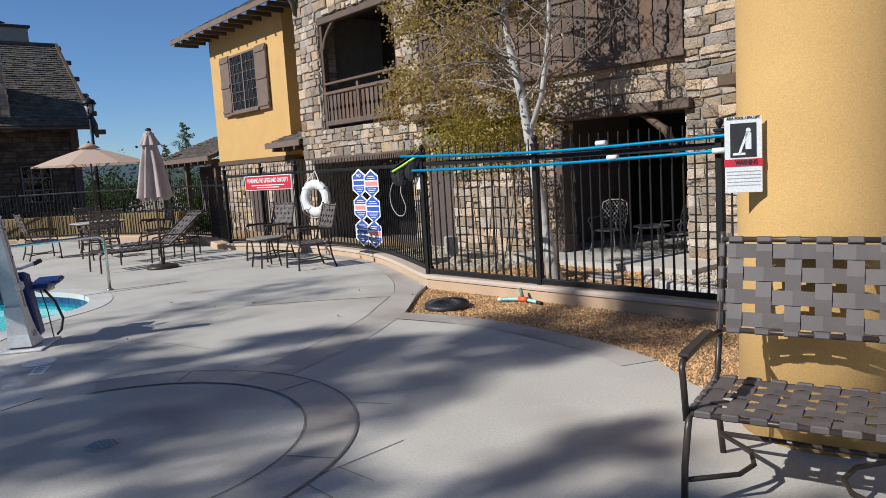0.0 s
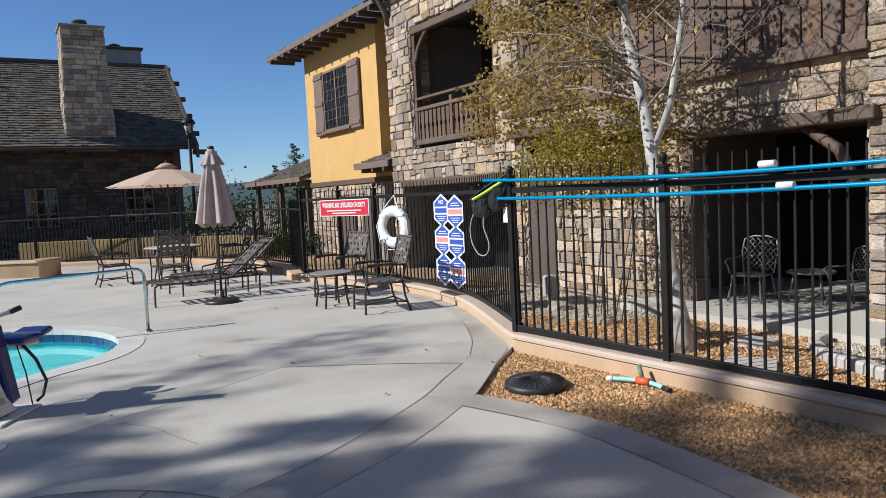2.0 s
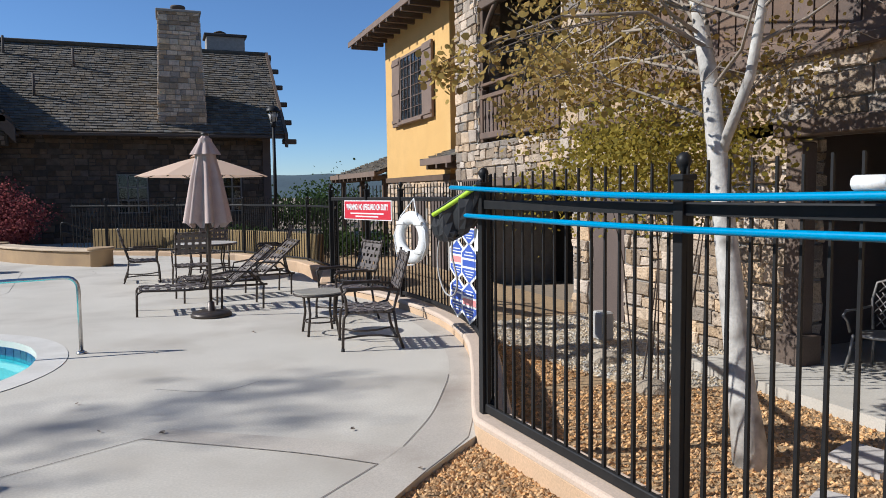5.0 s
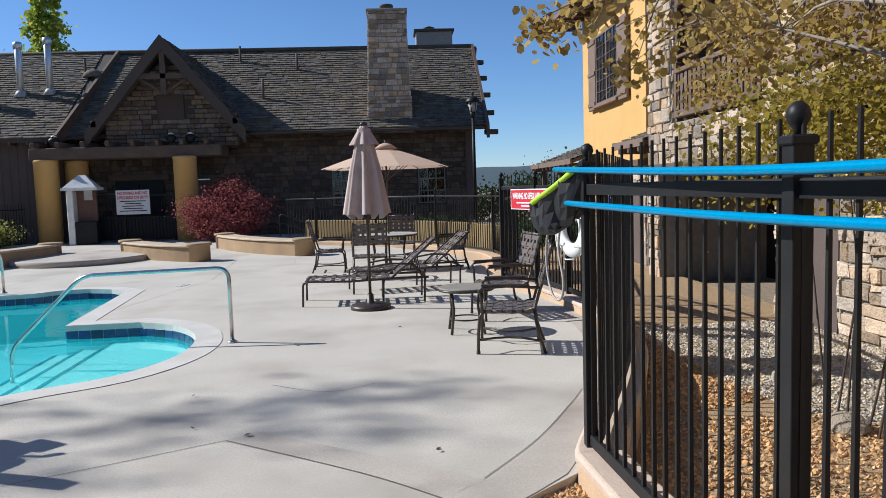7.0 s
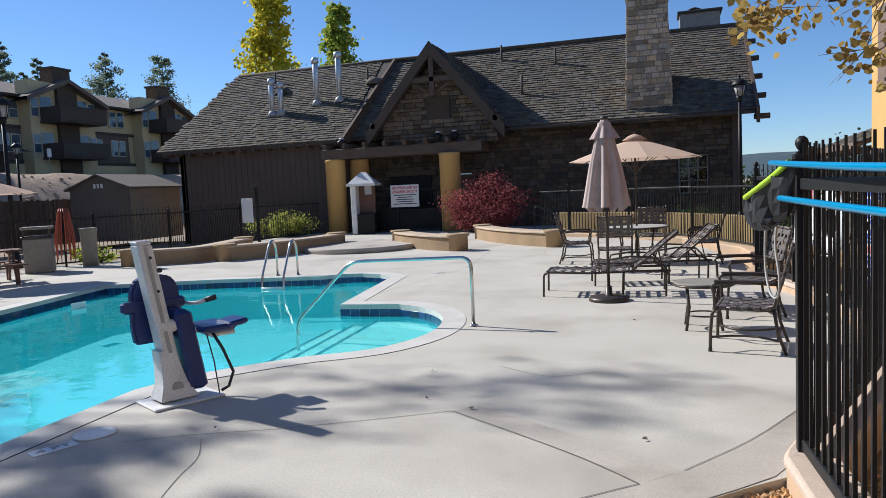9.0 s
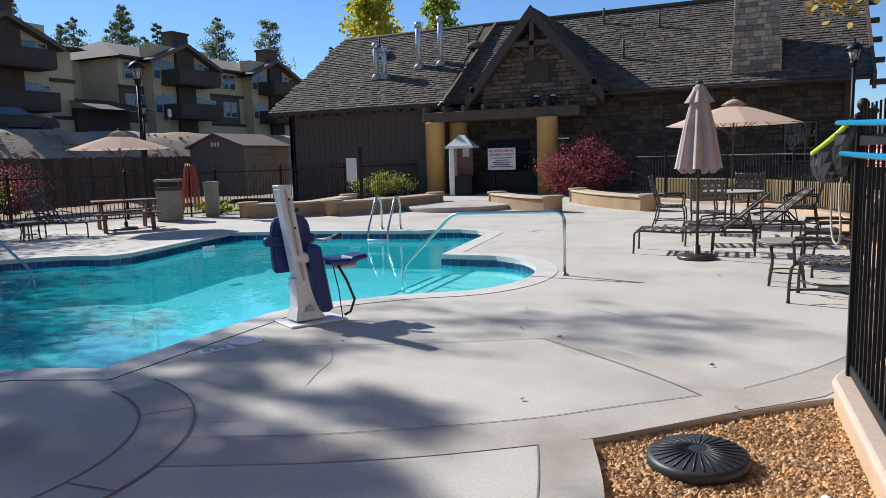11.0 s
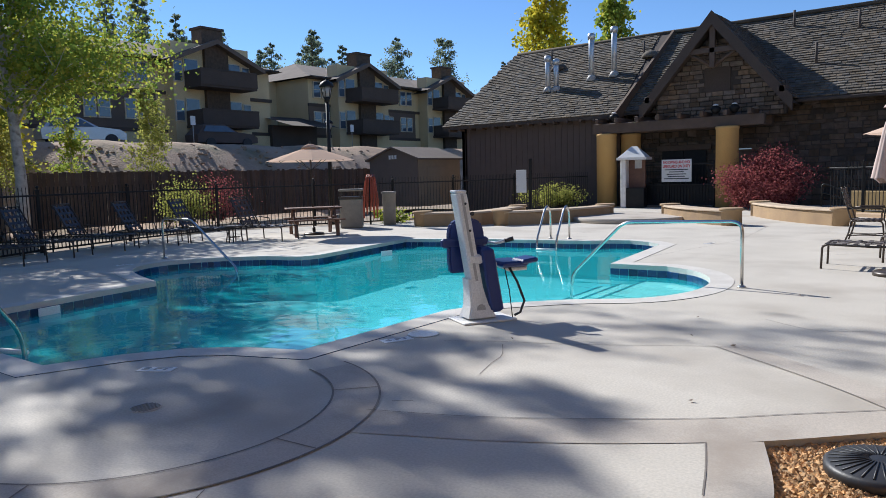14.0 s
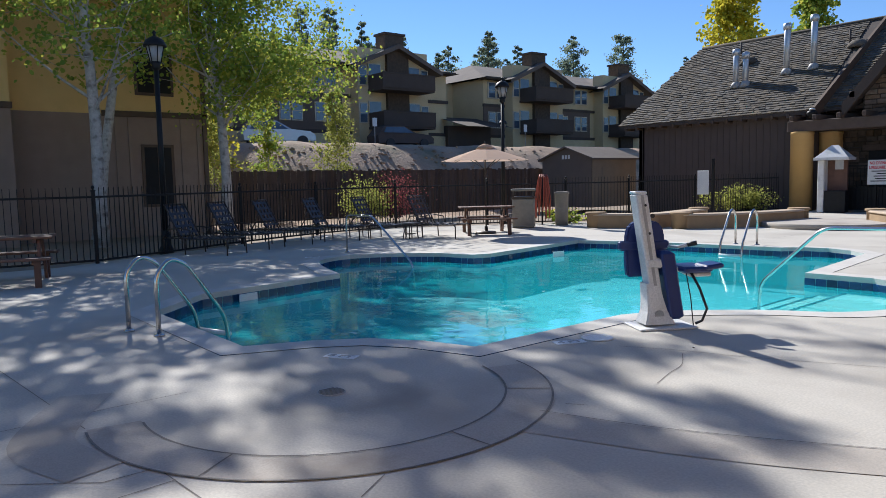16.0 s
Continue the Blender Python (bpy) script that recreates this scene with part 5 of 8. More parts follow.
# ---------------------------------------------------------------- strap chairs and loungers
def woven(host, name, origin, u, v, w, h, nu, nv, sw, material="strap", r=0.014):
    """Straps woven over a frame: nu run along v, nv run along u; each is a part."""
    o, u, v = Vector(origin), Vector(u).normalized(), Vector(v).normalized()
    nrm = u.cross(v).normalized()

    def strap(p, along, across, length, n, phase):
        bm, prev = B(), None
        steps = n * 2
        for i in range(steps + 1):
            t = i / steps
            off = 0.006 * math.cos(math.pi * (t * n - 0.5 + phase))
            c = p + along * (t * length) + nrm * (off + 0.004)
            q = [bm.verts.new(c - across * sw / 2), bm.verts.new(c + across * sw / 2), bm.verts.new(c + across * sw / 2 + nrm * 0.004), bm.verts.new(c - across * sw / 2 + nrm * 0.004)]
            if prev:
                for k in range(4):
                    bm.faces.new((prev[k], prev[(k + 1) % 4], q[(k + 1) % 4], q[k]))
            else:
                # wrap round the frame bar
                bm.faces.new(q[::-1])
            prev = q
        bm.faces.new(prev)
        for end in (p, p + along * length):
            m = Matrix.Translation(end) @ Matrix((across, along, nrm)).transposed().to_4x4()
            box(bm, (0, 0, 0), (sw, r * 2.3, r * 2.3), m, bevel=0.006)
        return part(name, bm, material, host)

    for k in range(nu):
        strap(o + u * ((k + 0.5) * w / nu), v, u, h, nv, k % 2)
    for k in range(nv):
        strap(o + v * ((k + 0.5) * h / nv), u, v, w, nu, (k + 1) % 2)


def strap_chair(label, m, w=0.62, d=0.56, sh=0.42, bh=1.10, nu=5, nv=4, group="strap armchairs", sw=0.055):
    """An armchair of bent tube with woven straps; the front looks along +y."""
    ch = thing("armchair", label, "chair", group, m=m)
    r, x = 0.016, w / 2
    for s in (-1, 1):
        part("leg", one(tube, [(s * x * 1.04, d / 2 + 0.02, 0), (s * x * 1.03, d / 2 + 0.015, 0.2), (s * x, d / 2, sh - 0.06), (s * x, d / 2 - 0.03, sh - 0.01), (s * x, d / 2 - 0.10, sh)], r, 8), "bronze", ch)
        part("leg", one(tube, [(s * x, -d / 2 - 0.10, 0), (s * x, -d / 2 - 0.03, 0.2), (s * x, -d / 2, sh)], r, 8), "bronze", ch)
        part("back_post", one(tube, [(s * x, -d / 2 + 0.1, sh), (s * x, -d / 2, sh + 0.03), (s * x, -d / 2 - 0.05, sh + 0.2), (s * x, -d / 2 - 0.17, bh - 0.02), (s * x, -d / 2 - 0.175, bh + 0.02)], r, 8), "bronze", ch)
        part("arm", one(tube, [(s * x * 1.03, d / 2 - 0.03, sh - 0.03), (s * x * 1.05, d / 2 - 0.02, sh + 0.15), (s * x * 1.05, d / 2, sh + 0.21), (s * x * 1.06, d / 2 - 0.03, sh + 0.235), (s * x * 1.04, 0, sh + 0.25), (s * x, -d / 2 - 0.06, sh + 0.23)], r * 0.95, 8), "bronze", ch)
        part("arm_pad", one(box, (s * x * 1.05, 0.03, sh + 0.262), (0.05, d * 0.8, 0.02), bevel=0.008), "bronze", ch)
        part("seat_bar", one(tube, [(s * x * 0.98, d / 2 - 0.05, sh), (s * x * 0.98, -d / 2, sh - 0.01)], r, 8), "bronze", ch)
        part("foot_cap", one(tube, [(s * x * 1.04, d / 2 + 0.02, 0), (s * x * 1.04, d / 2 + 0.02, 0.03)], r * 1.25, 8), "black", ch)
    for y, z in ((d / 2 - 0.04, sh), (-d / 2, sh - 0.005), (-d / 2 - 0.03, 0.13), (-d / 2 - 0.065, sh + 0.24), (-d / 2 - 0.165, bh - 0.02)):
        part("cross_bar", one(tube, [(-x, y, z), (x, y, z)], r * 0.9, 8), "bronze", ch)
    for s in (-1, 1):
        part("stretcher", one(tube, [(s * x, d / 2, 0.14), (s * x * 0.55, d * 0.22, 0.13), (s * x * 0.45, 0, 0.13), (s * x * 0.55, -d * 0.25, 0.13), (s * x, -d / 2 - 0.03, 0.13)], r * 0.75, 8), "bronze", ch)
    woven(ch, "strap", (-x, -d / 2 + 0.0, sh + 0.004), (1, 0, 0), (0, 1, 0), w, d - 0.04, nu + 1, nv + 1, sw)
    o, e = Vector((-x, -d / 2 - 0.065, sh + 0.24)), Vector((-x, -d / 2 - 0.165, bh - 0.02))
    woven(ch, "strap", o, (1, 0, 0), (e - o), w, (e - o).length, nu, nv, sw)
    return ch


near_chair = strap_chair("bronze tube armchair with woven brown straps beside the ochre column", pose(3.72, 1.58, 0, 0, 0, 107), 0.80, 0.60, 0.43, 1.14, 6, 4, sw=0.072)
base_chair = strap_chair("bronze tube armchair with woven brown straps on the deck", pose(6.62, 10.95, 0, 0, 0, 80), 0.60, 0.54, 0.42, 1.05)
copy_thing(base_chair, pose(6.80, 12.75, 0, 0, 0, 100))
for x, y, a in ((4.15, 18.7, -88), (5.0, 17.2, 4), (6.6, 18.4, 85), (5.6, 20.1, 176)):
    c = copy_thing(base_chair, pose(x, y, 0, 0, 0, a))
    tagged(c, "bronze tube armchair with brown straps at the patio table", "chair", "chairs round the patio table")


def lounger(label, m, back=38, group="loungers", straps="strap"):
    """A chaise of bent tube with woven straps: foot end at -y, raised back at +y."""
    lo = thing("sun_lounger", label, "lounger", group, m=m)
    w, sh, L = 0.62, 0.36, 1.25
    x = w / 2
    bk = Vector((0, math.cos(radians(back)), math.sin(radians(back))))
    for s in (-1, 1):
        part("side_bar", one(tube, [(s * x, -L, sh - 0.03), (s * x, -L + 0.06, sh), (s * x, -0.6, sh - 0.02), (s * x, 0, sh), (s * x, 0.55, sh)], 0.017, 8), "bronze", lo)
        for y in (-L, -0.1, 0.5):
            part("leg", one(tube, [(s * x, y, sh - 0.02), (s * x, y - 0.01, sh - 0.06), (s * x * 1.03, y - 0.02, 0)], 0.016, 8), "bronze", lo)
        p = Vector((s * x, 0, sh))
        part("back_bar", one(tube, [p, p + bk * 0.45, p + bk * 0.86], 0.016, 8), "bronze", lo)
        part("back_prop", one(tube, [p + bk * 0.5, (s * x, 0.45, sh)], 0.01, 6), "bronze", lo)
        part("arm", one(tube, [(s * x * 1.08, -0.35, sh), (s * x * 1.1, -0.30, sh + 0.18), (s * x * 1.1, 0.0, sh + 0.22), (s * x * 1.08, 0.3, sh + 0.2), (s * x * 1.05, 0.5, sh - 0.02)], 0.015, 8), "bronze", lo)
    for y in (-L + 0.03, 0.5):
        part("cross_bar", one(tube, [(-x, y, sh), (x, y, sh)], 0.015, 8), "bronze", lo)
    part("cross_bar", one(tube, [Vector((-x, 0, sh)) + bk * 0.85, Vector((x, 0, sh)) + bk * 0.85], 0.015, 8), "bronze", lo)
    woven(lo, "strap", (-x, -L + 0.05, sh + 0.004), (1, 0, 0), (0, 1, 0), w, L - 0.08, 4, 8, 0.058, straps)
    woven(lo, "strap", Vector((-x, 0.02, sh)) + bk * 0.06, (1, 0, 0), bk, w, 0.78, 4, 5, 0.058, straps)
    return lo


l0 = lounger("bronze tube sun lounger with woven straps beside the folded umbrella", pose(5.40, 14.45, 0, 0, 0, -88), 40)
copy_thing(l0, pose(6.0, 15.7, 0, 0, 0, -80))
l1 = lounger("dark strap lounger with its back raised along the fence", pose(-9.9, 8.0, 0, 0, 0, 118), 60, "loungers along the fence", "navy_strap")
for x, y, a in ((-10.5, 9.2, 120), (-10.9, 10.5, 122), (-10.9, 11.9, 120), (-10.3, 13.05, 114), (-9.3, 14.2, 100)):
    copy_thing(l1, pose(x, y, 0, 0, 0, a))


def round_table(label, m, r, h, material="strap", group=""):
    t = thing("round_table", label, "table", group, m=m)
    part("tabletop", one(lathe, [(r - 0.02, h - 0.03), (r, h - 0.02), (r, h - 0.005), (r - 0.01, h)], n=32), material, t)
    part("rim", one(tube, [(r * math.cos(a * 0.2094), r * math.sin(a * 0.2094), h - 0.03) for a in range(31)], 0.014, 6), "bronze", t)
    for k in range(4):
        a = math.pi / 4 + k * math.pi / 2
        c, s = math.cos(a), math.sin(a)
        part("leg", one(tube, [(c * r * 0.8, s * r * 0.8, h - 0.03), (c * r * 0.7, s * r * 0.7, h * 0.5), (c * r * 0.85, s * r * 0.85, 0)], 0.016, 8), "bronze", t)
    part("stretcher_ring", one(tube, [(r * 0.6 * math.cos(a * 0.2618), r * 0.6 * math.sin(a * 0.2618), h * 0.3) for a in range(25)], 0.01, 6), "bronze", t)
    return t


round_table("small round grey side table on thin bronze legs", pose(6.28, 11.85, 0), 0.31, 0.52, "can")
round_table("pale round patio table under the open umbrella", pose(5.35, 18.6, 0), 0.6, 0.74, "plate")
for x, y in ((-9.1, 13.5),):
    round_table("low dark side table between the loungers", pose(x, y, 0), 0.24, 0.42, "strap", "side tables")


# ---------------------------------------------------------------- umbrellas
def umbrella_base(host, r=0.28):
    part("base", one(lathe, [(r, 0), (r, 0.035), (r * 0.93, 0.06), (r * 0.3, 0.075), (0.05, 0.08), (0.045, 0.20), (0.03, 0.21)], n=32), "bronze", host)


def open_umbrella(label, m, r, top, rim, material):
    um = thing("umbrella", label, "umbrella", "umbrellas", m=m)
    umbrella_base(um)
    part("pole", one(tube, [(0, 0, 0.05), (0, 0, top + 0.02)], 0.02, 10), "bronze", um)
    b, n = B(), 8
    hub = b.verts.new((0, 0, top))
    rings = []
    for f in (0.3, 0.65, 1.0):
        ring = []
        for k in range(n * 2):
            a = math.pi * k / n
            rr = r * f * (1.0 if k % 2 == 0 else 0.94)
            ring.append(b.verts.new((rr * math.cos(a), rr * math.sin(a), top + (rim - top) * f ** 1.15)))
        rings.append(ring)
    for k in range(n * 2):
        b.faces.new((hub, rings[0][k], rings[0][(k + 1) % (n * 2)]))
        for q in range(2):
            b.faces.new((rings[q][k], rings[q + 1][k], rings[q + 1][(k + 1) % (n * 2)], rings[q][(k + 1) % (n * 2)]))
    cn = part("canopy", b, material, um)
    part("vent_cap", one(lathe, [(0.25, top - 0.03), (0.12, top + 0.06), (0.03, top + 0.09)], n=16), material, cn)
    for k in range(n):
        a = 2 * math.pi * k / n
        part("rib", one(tube, [(0, 0, top - 0.03), (r * 0.98 * math.cos(a), r * 0.98 * math.sin(a), rim - 0.015)], 0.009, 5), "bronze", um)
        part("strut", one(tube, [(0, 0, rim - 0.25), (r * 0.5 * math.cos(a), r * 0.5 * math.sin(a), (top + rim) / 2 - 0.02)], 0.008, 5), "bronze", um)
    part("finial", one(lathe, [(0.02, top + 0.08), (0.03, top + 0.11), (0.005, top + 0.15)], n=10), "bronze", um)
    return um


def folded_umbrella(label, m, top, low, r):
    um = thing("umbrella", label, "umbrella", "umbrellas", m=m)
    umbrella_base(um)
    part("pole", one(tube, [(0, 0, 0.05), (0, 0, top + 0.03)], 0.021, 10), "bronze", um)
    b, n, rows = B(), 64, 14
    rings = []
    for i in range(rows + 1):
        f = i / rows
        ring = []
        for k in range(n):
            a = 2 * math.pi * k / n
            fold = math.cos(8 * a + 0.7 * math.sin(2 * a))
            rr = (0.035 + r * (0.25 + 0.75 * f) * (0.72 + 0.28 * fold * min(1, f * 2.2)))
            ring.append(b.verts.new((rr * math.cos(a), rr * math.sin(a), top - 0.02 - (top - low) * f - (0.07 * (fold < -0.2) * (1 if i == rows else 0)))))
        rings.append(ring)
    for p, q in zip(rings, rings[1:]):
        for k in range(n):
            b.faces.new((p[k], p[(k + 1) % n], q[(k + 1) % n], q[k])).smooth = True
    part("canopy", b, "canvas_pink", um, "faded pinkish canvas hanging in folds")
    b, rings = B(), []
    for i in range(5):
        f = i / 4
        rings.append([b.verts.new(((0.04 + 0.17 * f * (0.85 + 0.15 * math.cos(8 * 2 * math.pi * k / n))) * math.cos(2 * math.pi * k / n), (0.04 + 0.17 * f * (0.85 + 0.15 * math.cos(8 * 2 * math.pi * k / n))) * math.sin(2 * math.pi * k / n), top + 0.03 - 0.27 * f)) for k in range(n)])
    for p, q in zip(rings, rings[1:]):
        for k in range(n):
            b.faces.new((p[k], p[(k + 1) % n], q[(k + 1) % n], q[k])).smooth = True
    part("vent_flap", b, "canvas_pink", um)
    part("finial", one(lathe, [(0.05, top + 0.02), (0.055, top + 0.05), (0.03, top + 0.07)], n=12), "bronze", um)
    return um


folded_umbrella("folded pinkish patio umbrella on a round base", pose(5.12, 13.74, 0), 2.50, 1.34, 0.30)
open_umbrella("open beige patio umbrella over the round table", pose(5.35, 18.6, 0, 0, 0, 12), 1.33, 2.50, 2.08, "canvas")
open_umbrella("open beige umbrella over a picnic table", pose(-8.8, 15.9, 0, 0, 0, 5), 1.22, 2.40, 2.02, "canvas")
# spare umbrella base lying on the gravel
base = thing("parasol_stand", "black ribbed round parasol stand lying on gravel", "parasol stand", m=pose(5.79, 6.41, -0.036, 2, -2, 0))
part("disc", one(lathe, [(0.24, 0), (0.255, 0.01), (0.255, 0.055), (0.235, 0.068), (0.04, 0.09), (0.0, 0.09)], n=40), "black", base)
for k in range(28):
    a = 2 * math.pi * k / 28
    part("rib", one(tube, [(0.05 * math.cos(a), 0.05 * math.sin(a), 0.09), (0.23 * math.cos(a), 0.23 * math.sin(a), 0.07)], 0.005, 4), "black", base)


# ---------------------------------------------------------------- picnic tables
def picnic(label, m):
    t = thing("picnic_table", label, "picnic table", "picnic tables", m=m)
    for k in range(5):
        part("plank", one(box, (0, -0.30 + k * 0.15, 0.74), (1.5, 0.14, 0.04), bevel=0.006), "picnic", t)
    for s in (-1, 1):
        for k in (0, 1):
            part("bench_plank", one(box, (0, s * (0.62 + k * 0.15), 0.44), (1.5, 0.14, 0.04), bevel=0.006), "picnic", t)
        for x in (-0.55, 0.55):
            a = Matrix.Translation((x, s * 0.42, 0.37)) @ Matrix.Rotation(s * 0.48, 4, "X")
            part("leg", one(box, (0, 0, 0), (0.045, 0.10, 0.86), a, bevel=0.006), "picnic", t)
            part("bench_leg", one(box, (x, s * 0.72, 0.21), (0.09, 0.09, 0.42), bevel=0.006), "picnic", t)
    for x in (-0.5, 0.5):
        part("beam", one(box, (x, 0, 0.40), (0.045, 1.5, 0.10), bevel=0.006), "picnic", t)
        part("cleat", one(box, (x, 0, 0.70), (0.045, 0.72, 0.08), bevel=0.006), "picnic", t)
    return t


picnic("red-brown wooden picnic table with attached benches", pose(-8.8, 15.9, 0, 0, 0, 55))
picnic("red-brown wooden picnic table in tree shade", pose(-7.1, 4.0, 0, 0, 0, 75))

# ---------------------------------------------------------------- column with notice
col = solo("column", one(lathe, [(0.47, -0.1), (0.47, 1.0), (0.467, 2.2), (0.47, 3.6), (0.47, 5.0)], (4.72, 1.84, 0), 48), "stucco", "thick round ochre stucco column by the path", "column")
notice = thing("notice", "white warning notice with a black pictogram and red bar", "sign", m=pose(4.20, 2.06, 1.545, 90, 0, -66))
part("board", one(box, (0, 0, 0), (0.18, 0.39, 0.004), bevel=0.001), "plastic_white", notice)
part("picture_field", one(box, (0, 0.075, 0.003), (0.125, 0.175, 0.003)), "black", notice)
part("pictogram_figure", one(lambda b: (lathe(b, [(0.012, 0), (0.012, 0.002)], (0.025, 0.125, 0.005), 10), box(b, (0.025, 0.07, 0.006), (0.028, 0.085, 0.002)), box(b, (-0.02, 0.06, 0.006), (0.012, 0.12, 0.002), Matrix.Rotation(-0.35, 4, "Z")), box(b, (-0.02, 0.005, 0.006), (0.06, 0.012, 0.002)))), "plastic_white", notice)
part("red_bar", one(box, (0, -0.04, 0.003), (0.185, 0.038, 0.003)), "red", notice)
lettering("WARNING", 0.034, pose(0.015, -0.04, 0.006), "black", notice, width=0.11)
lettering("ADA POOL / SPA LIFT", 0.018, pose(0, 0.188, 0.004), "black", notice, width=0.16)
for k in range(5):
    part("text_line", one(box, (0, -0.085 - k * 0.018, 0.003), (0.16, 0.004, 0.001)), "plate", notice)

# ---------------------------------------------------------------- skimmer poles on the fence
for z0, z1, kind, y0 in ((1.73, 1.70, "net", 8.02), (1.535, 1.565, "brush", 8.0)):
    pole = thing("skimmer_pole", "long blue pool pole on the fence" + (" with a leaf net" if kind == "net" else ""), "pool pole", "pool poles")
    x = lambda y: 6.50 + (7.68 - y) * 0.0635
    part("pole", one(tube, smooth_line([(x(y0), y0, z0), (x(5.6), 5.6, (z0 + z1) / 2 - (0.052 if kind == "net" else 0.028)), (x(3.35), 3.35, z1)], 8), 0.0165, 10), "blue_pole", pole)
    for y in (4.85,) if kind == "net" else (4.72, 3.6):
        zz = z0 + (z1 - z0) * (y0 - y) / (y0 - 3.35)
        part("coupling", one(tube, [(x(y - 0.06), y - 0.06, zz), (x(y + 0.06), y + 0.06, zz)], 0.027, 10), "plastic_white", pole)
    if kind == "net":
        rim = [(6.53, 7.70, 1.73), (6.47, 7.82, 1.66), (6.40, 7.93, 1.59), (6.34, 8.03, 1.535), (6.38, 8.11, 1.55), (6.50, 8.09, 1.63), (6.62, 8.0, 1.72), (6.68, 7.85, 1.79), (6.62, 7.73, 1.79), (6.55, 7.69, 1.76)]
        part("net_arm", one(tube, smooth_line(rim[:4], 3), 0.017, 8), "lime", pole, "lime green front edge of the net")
        rim = [Vector(p) for p in smooth_line(rim, 3)]
        part("net_rim", one(tube, rim[9:], 0.012, 8), "black", pole)
        mid, rows = sum(rim, Vector()) / len(rim), []
        b = B()
        for k, (f, drop) in enumerate(((1.0, 0.0), (0.97, 0.07), (0.86, 0.15), (0.66, 0.22), (0.36, 0.26))):
            rows.append([b.verts.new(mid + (p - mid) * f + Vector((0.02 * math.sin(i * 1.7), 0.02 * math.sin(i * 1.1 + k), -drop - 0.02 * (k > 0) * math.sin(i * 0.9)))) for i, p in enumerate(rim)])
        for u, v in zip(rows, rows[1:]):
            for i in range(len(rim)):
                n = (i + 1) % len(rim)
                b.faces.new((u[i], u[n], v[n], v[i]))
        b.faces.new(rows[-1])
        part("net_bag", b, "black", pole, "sagging black net bag")
    else:
        loop = [(6.52, 7.72, 1.54), (6.49, 7.97, 1.525), (6.48, 8.18, 1.42), (6.48, 8.30, 1.27), (6.48, 8.30, 1.09), (6.49, 8.21, 0.955), (6.51, 8.12, 0.925), (6.52, 8.05, 0.97), (6.52, 8.03, 1.07), (6.51, 8.10, 1.24), (6.52, 8.09, 1.38)]
        part("hose_loop", one(tube, smooth_line(loop, 5), 0.0075, 6), "plate", pole, "looped grey hose")
tagp = solo("tag", one(box, (6.575, 7.78, 1.36), (0.012, 0.08, 0.16), bevel=0.003), "plastic_white", "small white tag fixed to the fence post", "tag")


def hang(x, y, z, yaw):
    """A frame for things hung on the fence: x along, y up, z toward the deck."""
    return pose(x, y, z, 90, 0, yaw)


# red warning sign
ang = math.degrees(math.atan2(13.2 - 14.55, 7.68 - 7.28))
s = thing("warning_sign", "red and white sign hung on the curved fence", "sign", m=hang(7.44, 13.85, 1.44, ang))
part("board", one(box, (0, 0, 0), (1.36, 0.30, 0.006), bevel=0.002), "plastic_white", s)
part("field", one(box, (0, 0, 0.004), (1.32, 0.27, 0.004)), "red", s)
lettering("WARNING: NO LIFEGUARD ON DUTY", 0.12, pose(0, 0.045, 0.008), "plastic_white", s, width=1.2)
for k in range(2):
    part("text_line", one(box, (0, -0.05 - k * 0.045, 0.007), (0.95 - k * 0.3, 0.02, 0.002)), "plastic_white", s)

# hexagonal rules signs
for row in range(3):
    for c in range(2):
        y = 11.08 - c * 0.40
        zz = 1.36 - row * 0.435 - (0.0 if c == 0 else 0.02)
        xx = 7.70 - c * 0.02
        h = thing("rules_sign", "white hexagonal pool rules sign in blue and red lettering", "sign", "hexagonal rules signs", m=hang(xx, y - 0.2, zz, -88))
        hexa = [(0.25 * math.cos(math.pi / 3 * k + math.pi / 6) * 0.98, 0.25 * math.sin(math.pi / 3 * k + math.pi / 6)) for k in range(6)]
        part("board", one(prism, hexa, 0, 0.005), "plastic_white", h)
        top = [(0, 0.215), (-0.18, 0.11), (-0.18, 0.06), (0.18, 0.06), (0.18, 0.11)]
        part("blue_field", one(prism, top, 0.005, 0.007), "sign_blue", h)
        part("blue_field", one(prism, [(a, -b) for a, b in top], 0.005, 0.007), "sign_blue", h)
        part("red_line", one(box, (0, 0.0, 0.006), (0.34, 0.07, 0.002)), "sign_pink" if (row + c) % 2 else "sign_blue", h)
        for k in range(3):
            part("text_line", one(box, (0, -0.09 - k * 0.03, 0.0075), (0.24 - 0.05 * k, 0.010, 0.001)), "plastic_white", h)
        if row == 0 and c == 0:
            lettering("NO", 0.08, pose(0, 0.125, 0.0085), "plastic_white", h)
        else:
            for k in range(2):
                part("text_line", one(box, (0, 0.09 + k * 0.035, 0.0075), (0.24 - 0.06 * k, 0.012, 0.001)), "plastic_white", h)
# life ring
ring = thing("life_ring", "white life ring with a rope hung on the fence", "life ring", m=hang(7.70, 12.35, 1.10, -72))
b = B()
rs = []
for k in range(32):
    a = 2 * math.pi * k / 32
    rs.append([b.verts.new(((0.265 + 0.092 * math.cos(q * math.pi / 5)) * math.cos(a), (0.265 + 0.092 * math.cos(q * math.pi / 5)) * math.sin(a), 0.06 * math.sin(q * math.pi / 5) + 0.06)) for q in range(10)])
for k in range(32):
    for q in range(10):
        b.faces.new((rs[k][q], rs[(k + 1) % 32][q], rs[(k + 1) % 32][(q + 1) % 10], rs[k][(q + 1) % 10])).smooth = True
part("ring", b, "plastic_white", ring)
